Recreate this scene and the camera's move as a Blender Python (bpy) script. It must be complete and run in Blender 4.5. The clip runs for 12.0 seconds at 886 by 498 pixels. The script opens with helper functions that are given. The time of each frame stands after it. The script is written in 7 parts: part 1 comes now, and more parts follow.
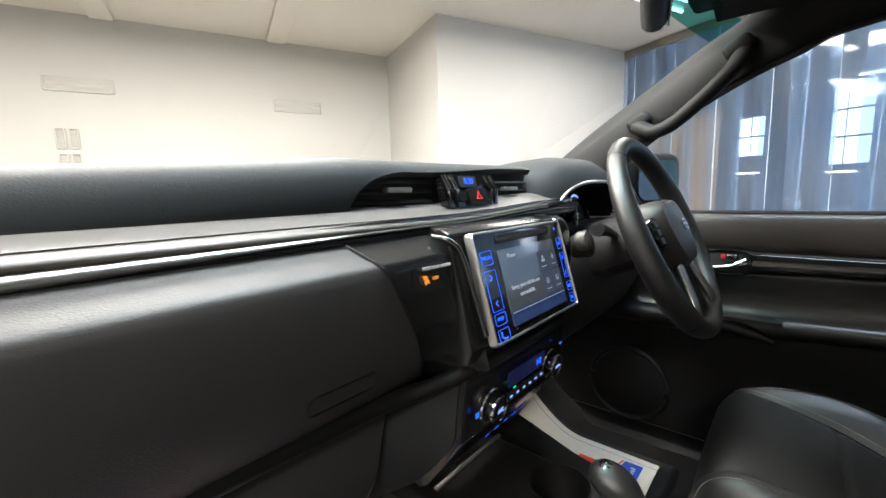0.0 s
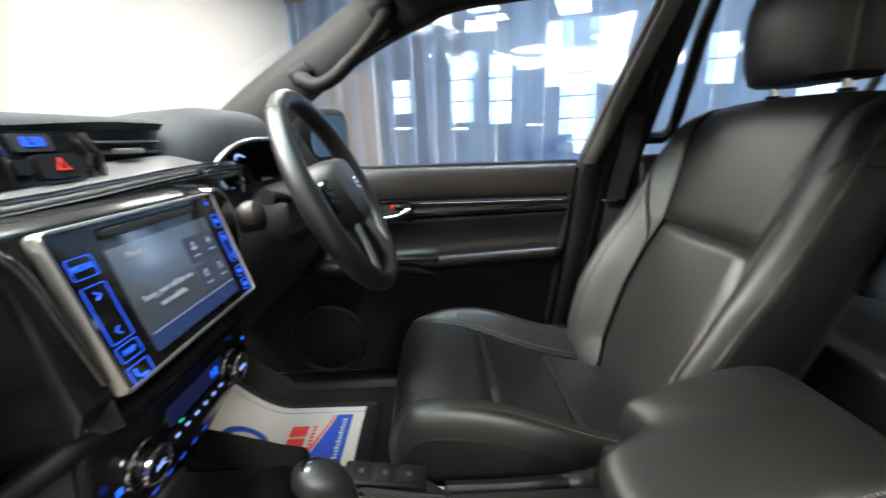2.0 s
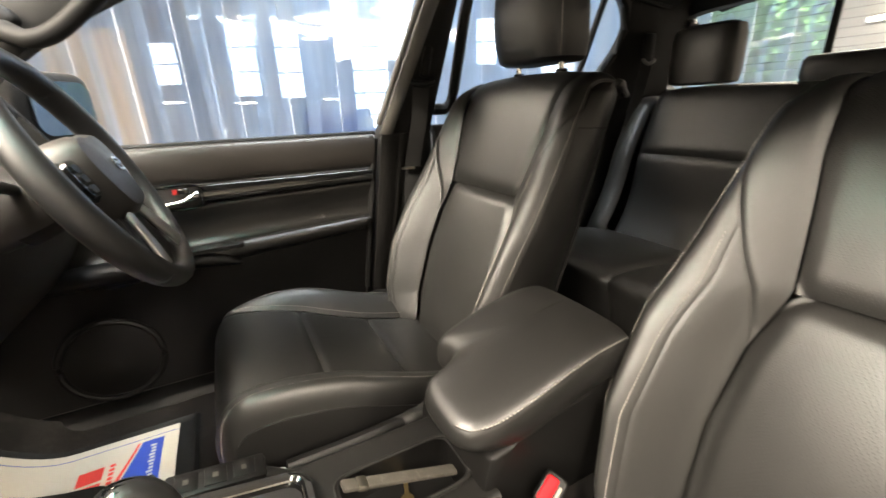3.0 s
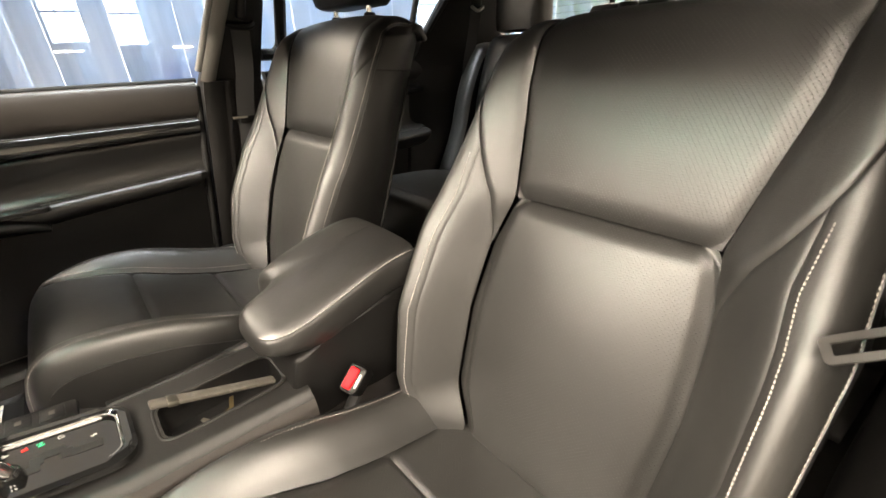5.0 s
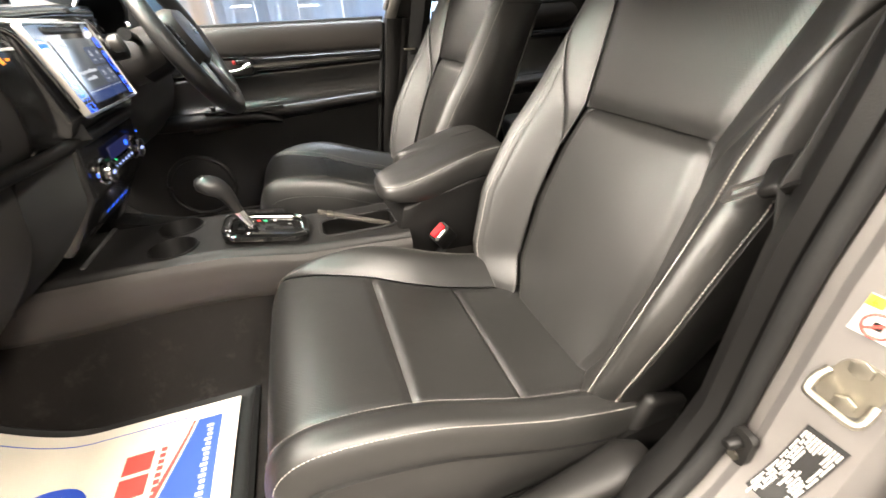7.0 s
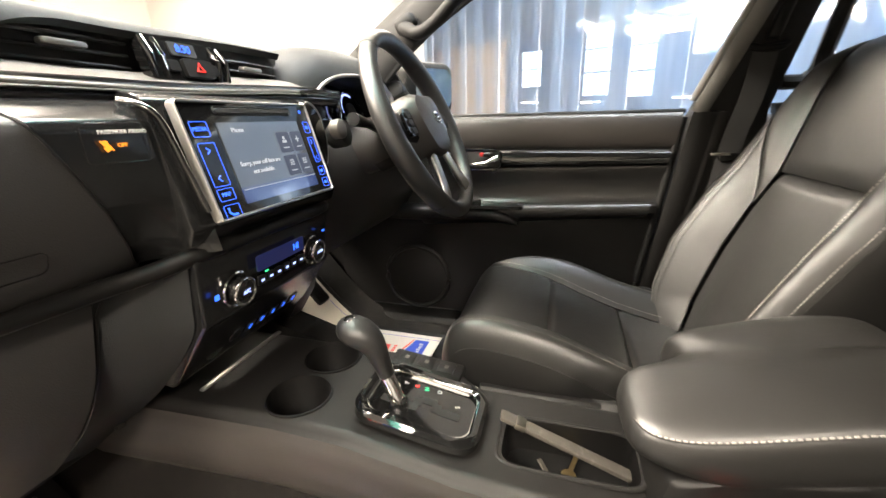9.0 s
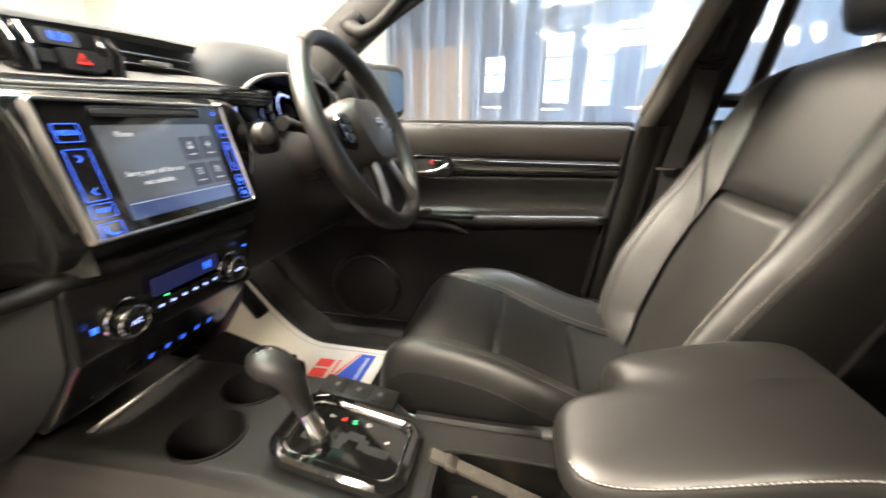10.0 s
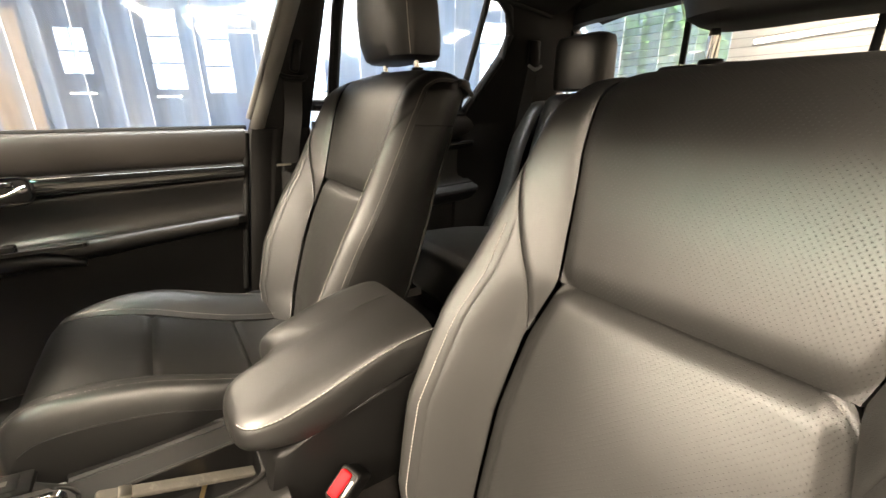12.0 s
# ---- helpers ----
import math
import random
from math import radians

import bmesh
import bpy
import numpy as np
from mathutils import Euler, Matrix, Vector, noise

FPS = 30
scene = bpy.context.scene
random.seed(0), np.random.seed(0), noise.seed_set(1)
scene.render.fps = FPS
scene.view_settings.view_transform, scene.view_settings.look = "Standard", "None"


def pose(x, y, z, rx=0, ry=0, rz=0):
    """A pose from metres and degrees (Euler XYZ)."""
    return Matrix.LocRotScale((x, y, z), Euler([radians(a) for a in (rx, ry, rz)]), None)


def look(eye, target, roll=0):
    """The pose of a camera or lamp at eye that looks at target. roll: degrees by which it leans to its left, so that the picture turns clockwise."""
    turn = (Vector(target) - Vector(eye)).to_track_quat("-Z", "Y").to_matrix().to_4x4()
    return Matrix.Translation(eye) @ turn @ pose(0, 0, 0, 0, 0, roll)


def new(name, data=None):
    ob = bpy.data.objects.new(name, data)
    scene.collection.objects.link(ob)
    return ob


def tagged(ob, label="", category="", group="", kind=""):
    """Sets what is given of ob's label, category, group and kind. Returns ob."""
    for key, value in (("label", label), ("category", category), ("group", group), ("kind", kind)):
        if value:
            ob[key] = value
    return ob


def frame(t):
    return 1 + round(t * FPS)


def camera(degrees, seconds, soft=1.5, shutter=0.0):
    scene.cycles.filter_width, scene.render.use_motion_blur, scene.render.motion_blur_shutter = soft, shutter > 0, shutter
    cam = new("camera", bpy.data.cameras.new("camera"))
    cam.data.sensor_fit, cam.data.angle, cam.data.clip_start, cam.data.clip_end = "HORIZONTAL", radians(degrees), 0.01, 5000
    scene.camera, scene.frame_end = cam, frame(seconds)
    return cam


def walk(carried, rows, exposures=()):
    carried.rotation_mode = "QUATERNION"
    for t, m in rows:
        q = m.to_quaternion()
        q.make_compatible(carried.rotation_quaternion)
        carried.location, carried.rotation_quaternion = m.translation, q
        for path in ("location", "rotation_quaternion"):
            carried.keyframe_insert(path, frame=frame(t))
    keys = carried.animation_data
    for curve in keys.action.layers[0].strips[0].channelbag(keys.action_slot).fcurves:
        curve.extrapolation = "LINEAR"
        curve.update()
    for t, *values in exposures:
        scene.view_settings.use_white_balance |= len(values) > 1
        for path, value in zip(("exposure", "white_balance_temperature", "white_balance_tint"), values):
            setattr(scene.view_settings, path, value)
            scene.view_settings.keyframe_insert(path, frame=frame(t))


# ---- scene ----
cam = camera(94.8, 12.0, soft=1.5, shutter=0.4)
PATH = [
    (0, (-0.464, -0.231, 1.416), (1.046, 1.053, 1.147), -1.5),
    (0.5, (-0.419, -0.23, 1.408), (1.116, 1.012, 1.088), -1.3),
    (1, (-0.39, -0.232, 1.403), (1.299, 0.769, 1.021), -1.5),
    (1.5, (-0.382, -0.218, 1.41), (1.493, 0.317, 0.963), -1.9),
    (2, (-0.375, -0.23, 1.425), (1.554, -0.266, 0.898), -1.8),
    (2.5, (-0.384, -0.233, 1.428), (1.443, -0.783, 0.829), -1.8),
    (3, (-0.404, -0.232, 1.416), (1.272, -1.101, 0.755), -2.0),
    (3.5, (-0.431, -0.236, 1.41), (1.076, -1.338, 0.694), -2.0),
    (3.7, (-0.447, -0.244, 1.41), (0.991, -1.429, 0.683), -1.9),
    (5.3, (-0.597, -0.313, 1.394), (0.737, -1.493, 0.483), -2.5),
    (5.5, (-0.624, -0.288, 1.388), (0.728, -1.414, 0.437), -1.4),
    (5.9, (-0.778, -0.293, 1.361), (0.722, -1.161, 0.363), -2.1),
    (6, (-0.801, -0.296, 1.359), (0.705, -1.109, 0.324), -2.5),
    (6.5, (-0.861, -0.303, 1.352), (0.702, -0.972, 0.299), -2.1),
    (7, (-0.857, -0.293, 1.358), (0.794, -0.812, 0.355), -3.0),
    (7.5, (-0.78, -0.264, 1.381), (0.972, -0.605, 0.48), -3.6),
    (7.7, (-0.743, -0.236, 1.399), (1.05, -0.513, 0.558), -2.9),
    (9.3, (-0.405, -0.355, 1.342), (1.379, 0.301, 0.72), -0.6),
    (9.5, (-0.398, -0.362, 1.35), (1.367, 0.331, 0.712), -0.2),
    (10, (-0.383, -0.36, 1.357), (1.49, -0.001, 0.754), 0.7),
    (10.5, (-0.383, -0.38, 1.375), (1.499, -0.687, 0.771), 0.7),
    (11, (-0.436, -0.388, 1.386), (1.294, -1.154, 0.738), 0.3),
    (11.5, (-0.495, -0.397, 1.394), (1.11, -1.389, 0.732), 0.1),
    (12, (-0.51, -0.402, 1.401), (1.043, -1.479, 0.746), -0.1),
]
EXPOSURES = [(0, -0.45, 5900, 6), (1.2, -0.42, 5800, 5), (2.2, -0.12, 5900, 6), (3.2, 0.4, 7050, 9), (5.5, 0.65, 7050, 10), (6.5, 0.8, 6950, 10), (7.5, 0.5, 6250, 9), (9.3, 0.55, 6900, 9), (10.5, 0.55, 7050, 9), (12, 0.6, 7400, 10)]
walk(cam, [(t, look(eye, target, roll)) for t, eye, target, roll in PATH], EXPOSURES)

# ---- world and light ----
ROOM = math.radians(-22)            # the hall stands askew to the truck
RU = Vector((math.cos(ROOM), math.sin(ROOM), 0))
RV = Vector((-math.sin(ROOM), math.cos(ROOM), 0))
RO = Vector((-0.45, -0.30, 0))


def room(u, v, z):
    return RO + RU * u + RV * v + Vector((0, 0, z))


world = bpy.data.worlds.new("world")
scene.world = world
world.use_nodes = True
sky = world.node_tree.nodes.new("ShaderNodeTexSky")
sky.sky_type, sky.sun_disc = "NISHITA", False
sky.sun_elevation, sky.sun_rotation = radians(40), radians(100)
world.node_tree.links.new(sky.outputs["Color"], world.node_tree.nodes["Background"].inputs["Color"])
world.node_tree.nodes["Background"].inputs["Strength"].default_value = 0.1
CEIL = 2.92


def area_lamp(name, where, aim, size, size_y, watts, colour):
    lamp = bpy.data.lights.new(name, "AREA")
    lamp.shape, lamp.size, lamp.size_y, lamp.energy, lamp.color = "RECTANGLE", size, size_y, watts, colour
    ob = new(name, lamp)
    ob.matrix_world = look(where, aim)
    return ob


WARM = (1.0, 0.90, 0.78)
# the first tube is known; the other seven are added fill for the cab
TUBES = [(2.65, 2.15, 70), (-0.1, 1.45, 150), (-0.1, 2.2, 200), (-1.6, 1.7, 300), (0.25, 0.6, 75), (-1.5, -0.45, 150), (-1.6, -1.7, 190), (2.2, -2.6, 70)]
for u, v, watts in TUBES:
    c = room(u, v, CEIL - 0.10)
    area_lamp("tube_fill_lamp", c, c + Vector((0.0001, 0, -1)), 1.5, 0.40, watts, WARM)
# unseen fill lamp above the strip curtain, added to brighten the hall beyond
area_lamp("hall_fill", room(4.7, 0.1, 4.30), room(6.6, 0.1, 0), 0.9, 10.2, 1300, (0.80, 0.90, 1.0))


# ---- materials ----
def nodes_of(name):
    m = bpy.data.materials.new(name)
    m.use_nodes = True
    t = m.node_tree
    return m, t, t.nodes["Principled BSDF"]


def add(t, kind, **values):
    n = t.nodes.new(kind)
    for k, v in values.items():
        n.inputs[k].default_value = v
    return n


def surface(name, base, rough=0.5, metal=0.0, spec=0.5, vary=0.15, scale=6.0, grain=0.0, grain_scale=400.0, rough_vary=0.08,
            coat=0.0, cell=False, wrinkle=0.0, stain=0.0, stain_colour=(0.3, 0.3, 0.3), dots=0.0, dot_scale=160.0, sheen=0.0):
    """A surface with broad variation, fine grain relief and, if asked, stains or rows of pierced dots."""
    m, t, b = nodes_of(name)
    L = t.links.new
    co = t.nodes.new("ShaderNodeTexCoord")
    big = add(t, "ShaderNodeTexNoise", Scale=scale, Detail=4.0, Roughness=0.6)
    L(co.outputs["Object"], big.inputs["Vector"])
    mix = t.nodes.new("ShaderNodeMix")
    mix.data_type = "RGBA"
    mix.inputs["A"].default_value = (*[c * (1 - vary) for c in base], 1)
    mix.inputs["B"].default_value = (*[min(1, c * (1 + vary)) for c in base], 1)
    L(big.outputs["Fac"], mix.inputs["Factor"])
    colour = mix.outputs["Result"]
    if stain:
        sn = add(t, "ShaderNodeTexNoise", Scale=scale * 2.3, Detail=7.0, Roughness=0.7)
        L(co.outputs["Object"], sn.inputs["Vector"])
        ramp = t.nodes.new("ShaderNodeValToRGB")
        ramp.color_ramp.elements[0].position, ramp.color_ramp.elements[1].position = 0.55, 0.8
        L(sn.outputs["Fac"], ramp.inputs["Fac"])
        mul = t.nodes.new("ShaderNodeMath")
        mul.operation = "MULTIPLY"
        mul.inputs[1].default_value = stain
        L(ramp.outputs["Color"], mul.inputs[0])
        mix2 = t.nodes.new("ShaderNodeMix")
        mix2.data_type = "RGBA"
        mix2.inputs["B"].default_value = (*stain_colour, 1)
        L(mul.outputs["Value"], mix2.inputs["Factor"])
        L(colour, mix2.inputs["A"])
        colour = mix2.outputs["Result"]
    L(colour, b.inputs["Base Color"])
    b.inputs["Metallic"].default_value = metal
    b.inputs["Specular IOR Level"].default_value = spec
    b.inputs["Coat Weight"].default_value = coat
    b.inputs["Coat Roughness"].default_value = 0.05
    b.inputs["Sheen Weight"].default_value = sheen
    rr = t.nodes.new("ShaderNodeMapRange")
    rr.inputs["To Min"].default_value, rr.inputs["To Max"].default_value = max(0.02, rough - rough_vary), min(1, rough + rough_vary)
    L(big.outputs["Fac"], rr.inputs["Value"])
    L(rr.outputs["Result"], b.inputs["Roughness"])
    height = None
    if grain:
        if cell:
            fine = add(t, "ShaderNodeTexVoronoi", Scale=grain_scale)
            fine.feature = "DISTANCE_TO_EDGE"
            L(co.outputs["Object"], fine.inputs["Vector"])
            height = fine.outputs["Distance"]
        else:
            fine = add(t, "ShaderNodeTexNoise", Scale=grain_scale, Detail=3.0)
            L(co.outputs["Object"], fine.inputs["Vector"])
            height = fine.outputs["Fac"]
        bump = add(t, "ShaderNodeBump", Strength=grain, Distance=0.0006)
        L(height, bump.inputs["Height"])
        if wrinkle:
            # soft creases of the stretched cover, longer than wide
            mp = t.nodes.new("ShaderNodeMapping")
            mp.inputs["Scale"].default_value = (1.0, 0.6, 0.45)
            L(co.outputs["Object"], mp.inputs["Vector"])
            cr = add(t, "ShaderNodeTexNoise", Scale=30.0, Detail=3.0, Roughness=0.55, Distortion=0.6)
            L(mp.outputs["Vector"], cr.inputs["Vector"])
            wb = add(t, "ShaderNodeBump", Strength=wrinkle, Distance=0.004)
            L(cr.outputs["Fac"], wb.inputs["Height"])
            L(wb.outputs["Normal"], bump.inputs["Normal"])
        normal = bump.outputs["Normal"]
        if dots:
            # pierced dots in rows, laid out on the panel's own UV map in metres
            uv = t.nodes.new("ShaderNodeUVMap")
            vm = t.nodes.new("ShaderNodeVectorMath")
            vm.operation = "MULTIPLY"
            vm.inputs[1].default_value = (dot_scale, dot_scale, 0)
            L(uv.outputs["UV"], vm.inputs[0])
            rot = t.nodes.new("ShaderNodeVectorRotate")
            rot.rotation_type = "Z_AXIS"
            rot.inputs["Angle"].default_value = radians(45)
            L(vm.outputs["Vector"], rot.inputs["Vector"])
            fr = t.nodes.new("ShaderNodeVectorMath")
            fr.operation = "FRACTION"
            L(rot.outputs["Vector"], fr.inputs[0])
            sub = t.nodes.new("ShaderNodeVectorMath")
            sub.operation = "SUBTRACT"
            sub.inputs[1].default_value = (0.5, 0.5, 0)
            L(fr.outputs["Vector"], sub.inputs[0])
            ln = t.nodes.new("ShaderNodeVectorMath")
            ln.operation = "LENGTH"
            L(sub.outputs["Vector"], ln.inputs[0])
            hole = t.nodes.new("ShaderNodeMapRange")
            hole.inputs["From Min"].default_value, hole.inputs["From Max"].default_value = 0.06, 0.15
            L(ln.outputs["Value"], hole.inputs["Value"])
            b2 = add(t, "ShaderNodeBump", Strength=dots, Distance=0.0012)
            L(hole.outputs["Result"], b2.inputs["Height"])
            L(normal, b2.inputs["Normal"])
            normal = b2.outputs["Normal"]
            hm = t.nodes.new("ShaderNodeMix")
            hm.data_type = "RGBA"
            hm.inputs["A"].default_value = (0.008, 0.0078, 0.0075, 1)
            L(hole.outputs["Result"], hm.inputs["Factor"])
            L(colour, hm.inputs["B"])
            L(hm.outputs["Result"], b.inputs["Base Color"])
        L(normal, b.inputs["Normal"])
    return m


def glow(name, colour, strength):
    m, t, b = nodes_of(name)
    b.inputs["Base Color"].default_value = (0.01, 0.01, 0.01, 1)
    b.inputs["Emission Color"].default_value = (*colour, 1)
    b.inputs["Emission Strength"].default_value = strength
    return m


def glassy(name, colour=(1, 1, 1), clear=0.9, rough=0.02):
    """A thin pane: mostly clear, with a glossy skin."""
    m, t, b = nodes_of(name)
    L = t.links.new
    clear_n = t.nodes.new("ShaderNodeBsdfTransparent")
    clear_n.inputs["Color"].default_value = (*colour, 1)
    gloss = t.nodes.new("ShaderNodeBsdfGlossy")
    gloss.inputs["Roughness"].default_value = rough
    lw = t.nodes.new("ShaderNodeLayerWeight")
    pw = t.nodes.new("ShaderNodeMath")
    pw.operation = "POWER"
    pw.inputs[1].default_value = 4.0
    L(lw.outputs["Facing"], pw.inputs[0])
    fr = t.nodes.new("ShaderNodeMath")
    fr.operation = "MULTIPLY_ADD"
    fr.inputs[1].default_value, fr.inputs[2].default_value = 0.35, 0.03
    L(pw.outputs["Value"], fr.inputs[0])
    mx = t.nodes.new("ShaderNodeMixShader")
    L(fr.outputs["Value"], mx.inputs["Fac"])
    L(clear_n.outputs["BSDF"], mx.inputs[1])
    L(gloss.outputs["BSDF"], mx.inputs[2])
    L(mx.outputs["Shader"], t.nodes["Material Output"].inputs["Surface"])
    return m


LEATHER = surface("leather", (0.0122, 0.0119, 0.0112), 0.44, spec=0.70, wrinkle=0.24, vary=0.25, grain=0.35, grain_scale=650, cell=True)
PADLEATHER = surface("pad_leather", (0.0076, 0.0073, 0.0069), 0.38, spec=0.7, wrinkle=0.14, vary=0.25, grain=0.35, grain_scale=650, cell=True)
PERFORATED = surface("perforated_leather", (0.0130, 0.0126, 0.0119), 0.41, spec=0.72, wrinkle=0.16, vary=0.25, grain=0.3, grain_scale=650, cell=True, dots=0.9, dot_scale=230)
VINYL = surface("dash_vinyl", (0.0255, 0.0243, 0.0236), 0.48, spec=0.45, vary=0.2, grain=0.5, grain_scale=520, cell=True)
PADVINYL = surface("dash_pad_vinyl", (0.0165, 0.0175, 0.0178), 0.62, spec=0.18, vary=0.2, grain=0.5, grain_scale=520, cell=True)
SOFT = surface("soft_touch", (0.025, 0.0222, 0.0203), 0.46, spec=0.45, vary=0.2, grain=0.35, grain_scale=600, cell=True)
PLASTIC = surface("hard_plastic", (0.0042, 0.0040, 0.0039), 0.45, spec=0.25, vary=0.2, grain=0.4, grain_scale=700)
GREYPLASTIC = surface("grey_plastic", (0.0068, 0.0064, 0.0061), 0.5, spec=0.3, vary=0.15, grain=0.35, grain_scale=700)
PIANO = surface("piano_black", (0.006, 0.006, 0.006), 0.06, spec=0.5, vary=0.3, rough_vary=0.03, coat=1.0)
PILLARTRIM = surface("pillar_trim_plastic", (0.0085, 0.0082, 0.0080), 0.62, spec=0.18, vary=0.15, grain=0.35, grain_scale=700)
RIMLEATHER = surface("rim_leather", (0.0095, 0.0094, 0.0092), 0.42, spec=0.65, vary=0.2, grain=0.35, grain_scale=650, cell=True)
SATINBLACK = surface("satin_black", (0.007, 0.007, 0.0072), 0.22, spec=0.5, vary=0.2, rough_vary=0.05)
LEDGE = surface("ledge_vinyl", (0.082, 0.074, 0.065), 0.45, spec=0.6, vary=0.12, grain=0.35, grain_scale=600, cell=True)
CHROME = surface("chrome", (0.75, 0.74, 0.72), 0.12, metal=1.0, vary=0.05, rough_vary=0.04)
SATIN = surface("satin_silver", (0.50, 0.49, 0.47), 0.32, metal=1.0, vary=0.08, grain=0.1, grain_scale=900)
CARPET = surface("carpet", (0.0068, 0.0058, 0.0052), 0.95, spec=0.1, vary=0.5, scale=9, grain=1.0, grain_scale=900, stain=0.5, stain_colour=(0.045, 0.040, 0.034), sheen=0.1)
RUBBER = surface("rubber", (0.0075, 0.0075, 0.0075), 0.6, spec=0.25, vary=0.3, grain=0.4, grain_scale=500)
DARK = surface("dark_trim", (0.010, 0.010, 0.010), 0.6, vary=0.3, grain=0.4, grain_scale=500)
CLOTH = surface("headliner", (0.025, 0.024, 0.024), 0.95, spec=0.1, vary=0.2, grain=0.8, grain_scale=1200)
WEBBING = surface("webbing", (0.020, 0.020, 0.020), 0.7, vary=0.2, grain=0.8, grain_scale=1500)
PAINT = surface("silver_paint", (0.165, 0.156, 0.151), 0.40, metal=0.5, vary=0.08, scale=3, grain=0.12, grain_scale=900, coat=0.6, stain=0.12, stain_colour=(0.30, 0.26, 0.22))
MIRROR = surface("mirror_glass", (0.30, 0.36, 0.42), 0.04, metal=1.0, vary=0.05, rough_vary=0.02)
LIGHTGREY = surface("pale_grey_trim", (0.15, 0.145, 0.132), 0.5, spec=0.4, vary=0.12, grain=0.3, grain_scale=700)
SCUFF = surface("scuffed_grey_plastic", (0.055, 0.050, 0.043), 0.4, vary=0.35, scale=40, grain=0.4, grain_scale=300, stain=0.35, stain_colour=(0.3, 0.28, 0.25))
BRASS = surface("dull_brass", (0.42, 0.32, 0.16), 0.35, metal=1.0, vary=0.2, scale=40)
STEEL = surface("zinc_steel", (0.33, 0.31, 0.265), 0.38, metal=1.0, vary=0.2, scale=30, grain=0.2, grain_scale=400)
THREAD = surface("thread", (0.36, 0.34, 0.31), 0.8, vary=0.1, scale=40)
DARKRED = surface("dark_red_plastic", (0.30, 0.012, 0.012), 0.4, vary=0.1)
RED = surface("red_plastic", (0.42, 0.006, 0.010), 0.55, spec=0.12, vary=0.1)
PAPER = surface("paper", (0.55, 0.51, 0.43), 0.7, vary=0.06, scale=4, grain=0.15, grain_scale=300)
INK_RED = surface("red_ink", (0.70, 0.05, 0.04), 0.6, vary=0.08)
INK_BLUE = surface("blue_ink", (0.02, 0.06, 0.38), 0.6, vary=0.08)
INK_WHITE = surface("white_ink", (0.48, 0.47, 0.45), 0.6, vary=0.05)
INK_BLACK = surface("black_ink", (0.012, 0.012, 0.012), 0.5, vary=0.2)
INK_YELLOW = surface("yellow_ink", (0.80, 0.55, 0.02), 0.6, vary=0.05)
WALL = surface("painted_wall", (0.48, 0.46, 0.425), 0.7, vary=0.05, scale=1.2, grain=0.3, grain_scale=120, stain=0.06, stain_colour=(0.6, 0.55, 0.48))
CEILING = surface("painted_ceiling", (0.74, 0.69, 0.62), 0.8, vary=0.05, scale=1.0, grain=0.2, grain_scale=120)
CONCRETE = surface("concrete_floor", (0.17, 0.16, 0.15), 0.45, vary=0.25, scale=2.0, grain=0.5, grain_scale=60, stain=0.3, stain_colour=(0.12, 0.11, 0.10))
HALLWALL = surface("hall_cladding", (0.34, 0.40, 0.50), 0.7, vary=0.3, scale=1.5)
WOOD = surface("brown_board", (0.82, 0.42, 0.17), 0.6, vary=0.2, scale=3, grain=0.3, grain_scale=90)
BLUEPAINT = surface("blue_paint", (0.03, 0.07, 0.25), 0.5, vary=0.2)
LEAF = surface("leaf", (0.07, 0.16, 0.03), 0.6, vary=0.5, scale=8)
GLASS = glassy("window_glass", rough=0.0)
TINT = glassy("tinted_glass", (0.16, 0.52, 0.48), rough=0.0)
BLUEGLOW = glow("blue_light", (0.02, 0.12, 1.0), 2.2)
ICEGLOW = glow("pale_blue_light", (0.35, 0.45, 1.0), 1.6)
ORANGE = glow("orange_light", (1.0, 0.30, 0.02), 1.4)
REDGLOW = glow("red_light", (1.0, 0.03, 0.02), 1.5)
GREENGLOW = glow("green_light", (0.05, 0.9, 0.35), 1.2)
TUBEGLOW = glow("tube_light", (1.0, 0.95, 0.88), 9.0)
DAYGLOW = glow("daylight_pane", (0.86, 0.93, 1.0), 5.0)


# ---- mesh helpers ----
def part(name, bm, material, parent=None, label="", smooth=True, category="", group="", kind=""):
    bmesh.ops.recalc_face_normals(bm, faces=bm.faces)
    me = bpy.data.meshes.new(name)
    bm.to_mesh(me)
    bm.free()
    me.materials.append(material)
    if smooth:
        me.polygons.foreach_set("use_smooth", [True] * len(me.polygons))
        me.set_sharp_from_angle(angle=radians(38))
    ob = new(name, me)
    if parent:
        ob.parent = parent
    return tagged(ob, label, category, group, kind)


def thing(name, label, category, group="", kind="", at=(0, 0, 0)):
    ob = new(name)
    ob.empty_display_size = 0.05
    ob.location = at
    return tagged(ob, label, category, group, kind)


def rbox(sx, sy, sz, r=0.004, seg=2, m=None):
    """A box with rounded edges, centred."""
    bm = bmesh.new()
    bmesh.ops.create_cube(bm, size=1.0, matrix=Matrix.Diagonal((sx, sy, sz, 1)))
    if r > 0:
        bmesh.ops.bevel(bm, geom=bm.edges[:], offset=min(r, 0.49 * min(sx, sy, sz)), segments=seg, profile=0.5, affect="EDGES")
    if m is not None:
        bm.transform(m)
    return bm


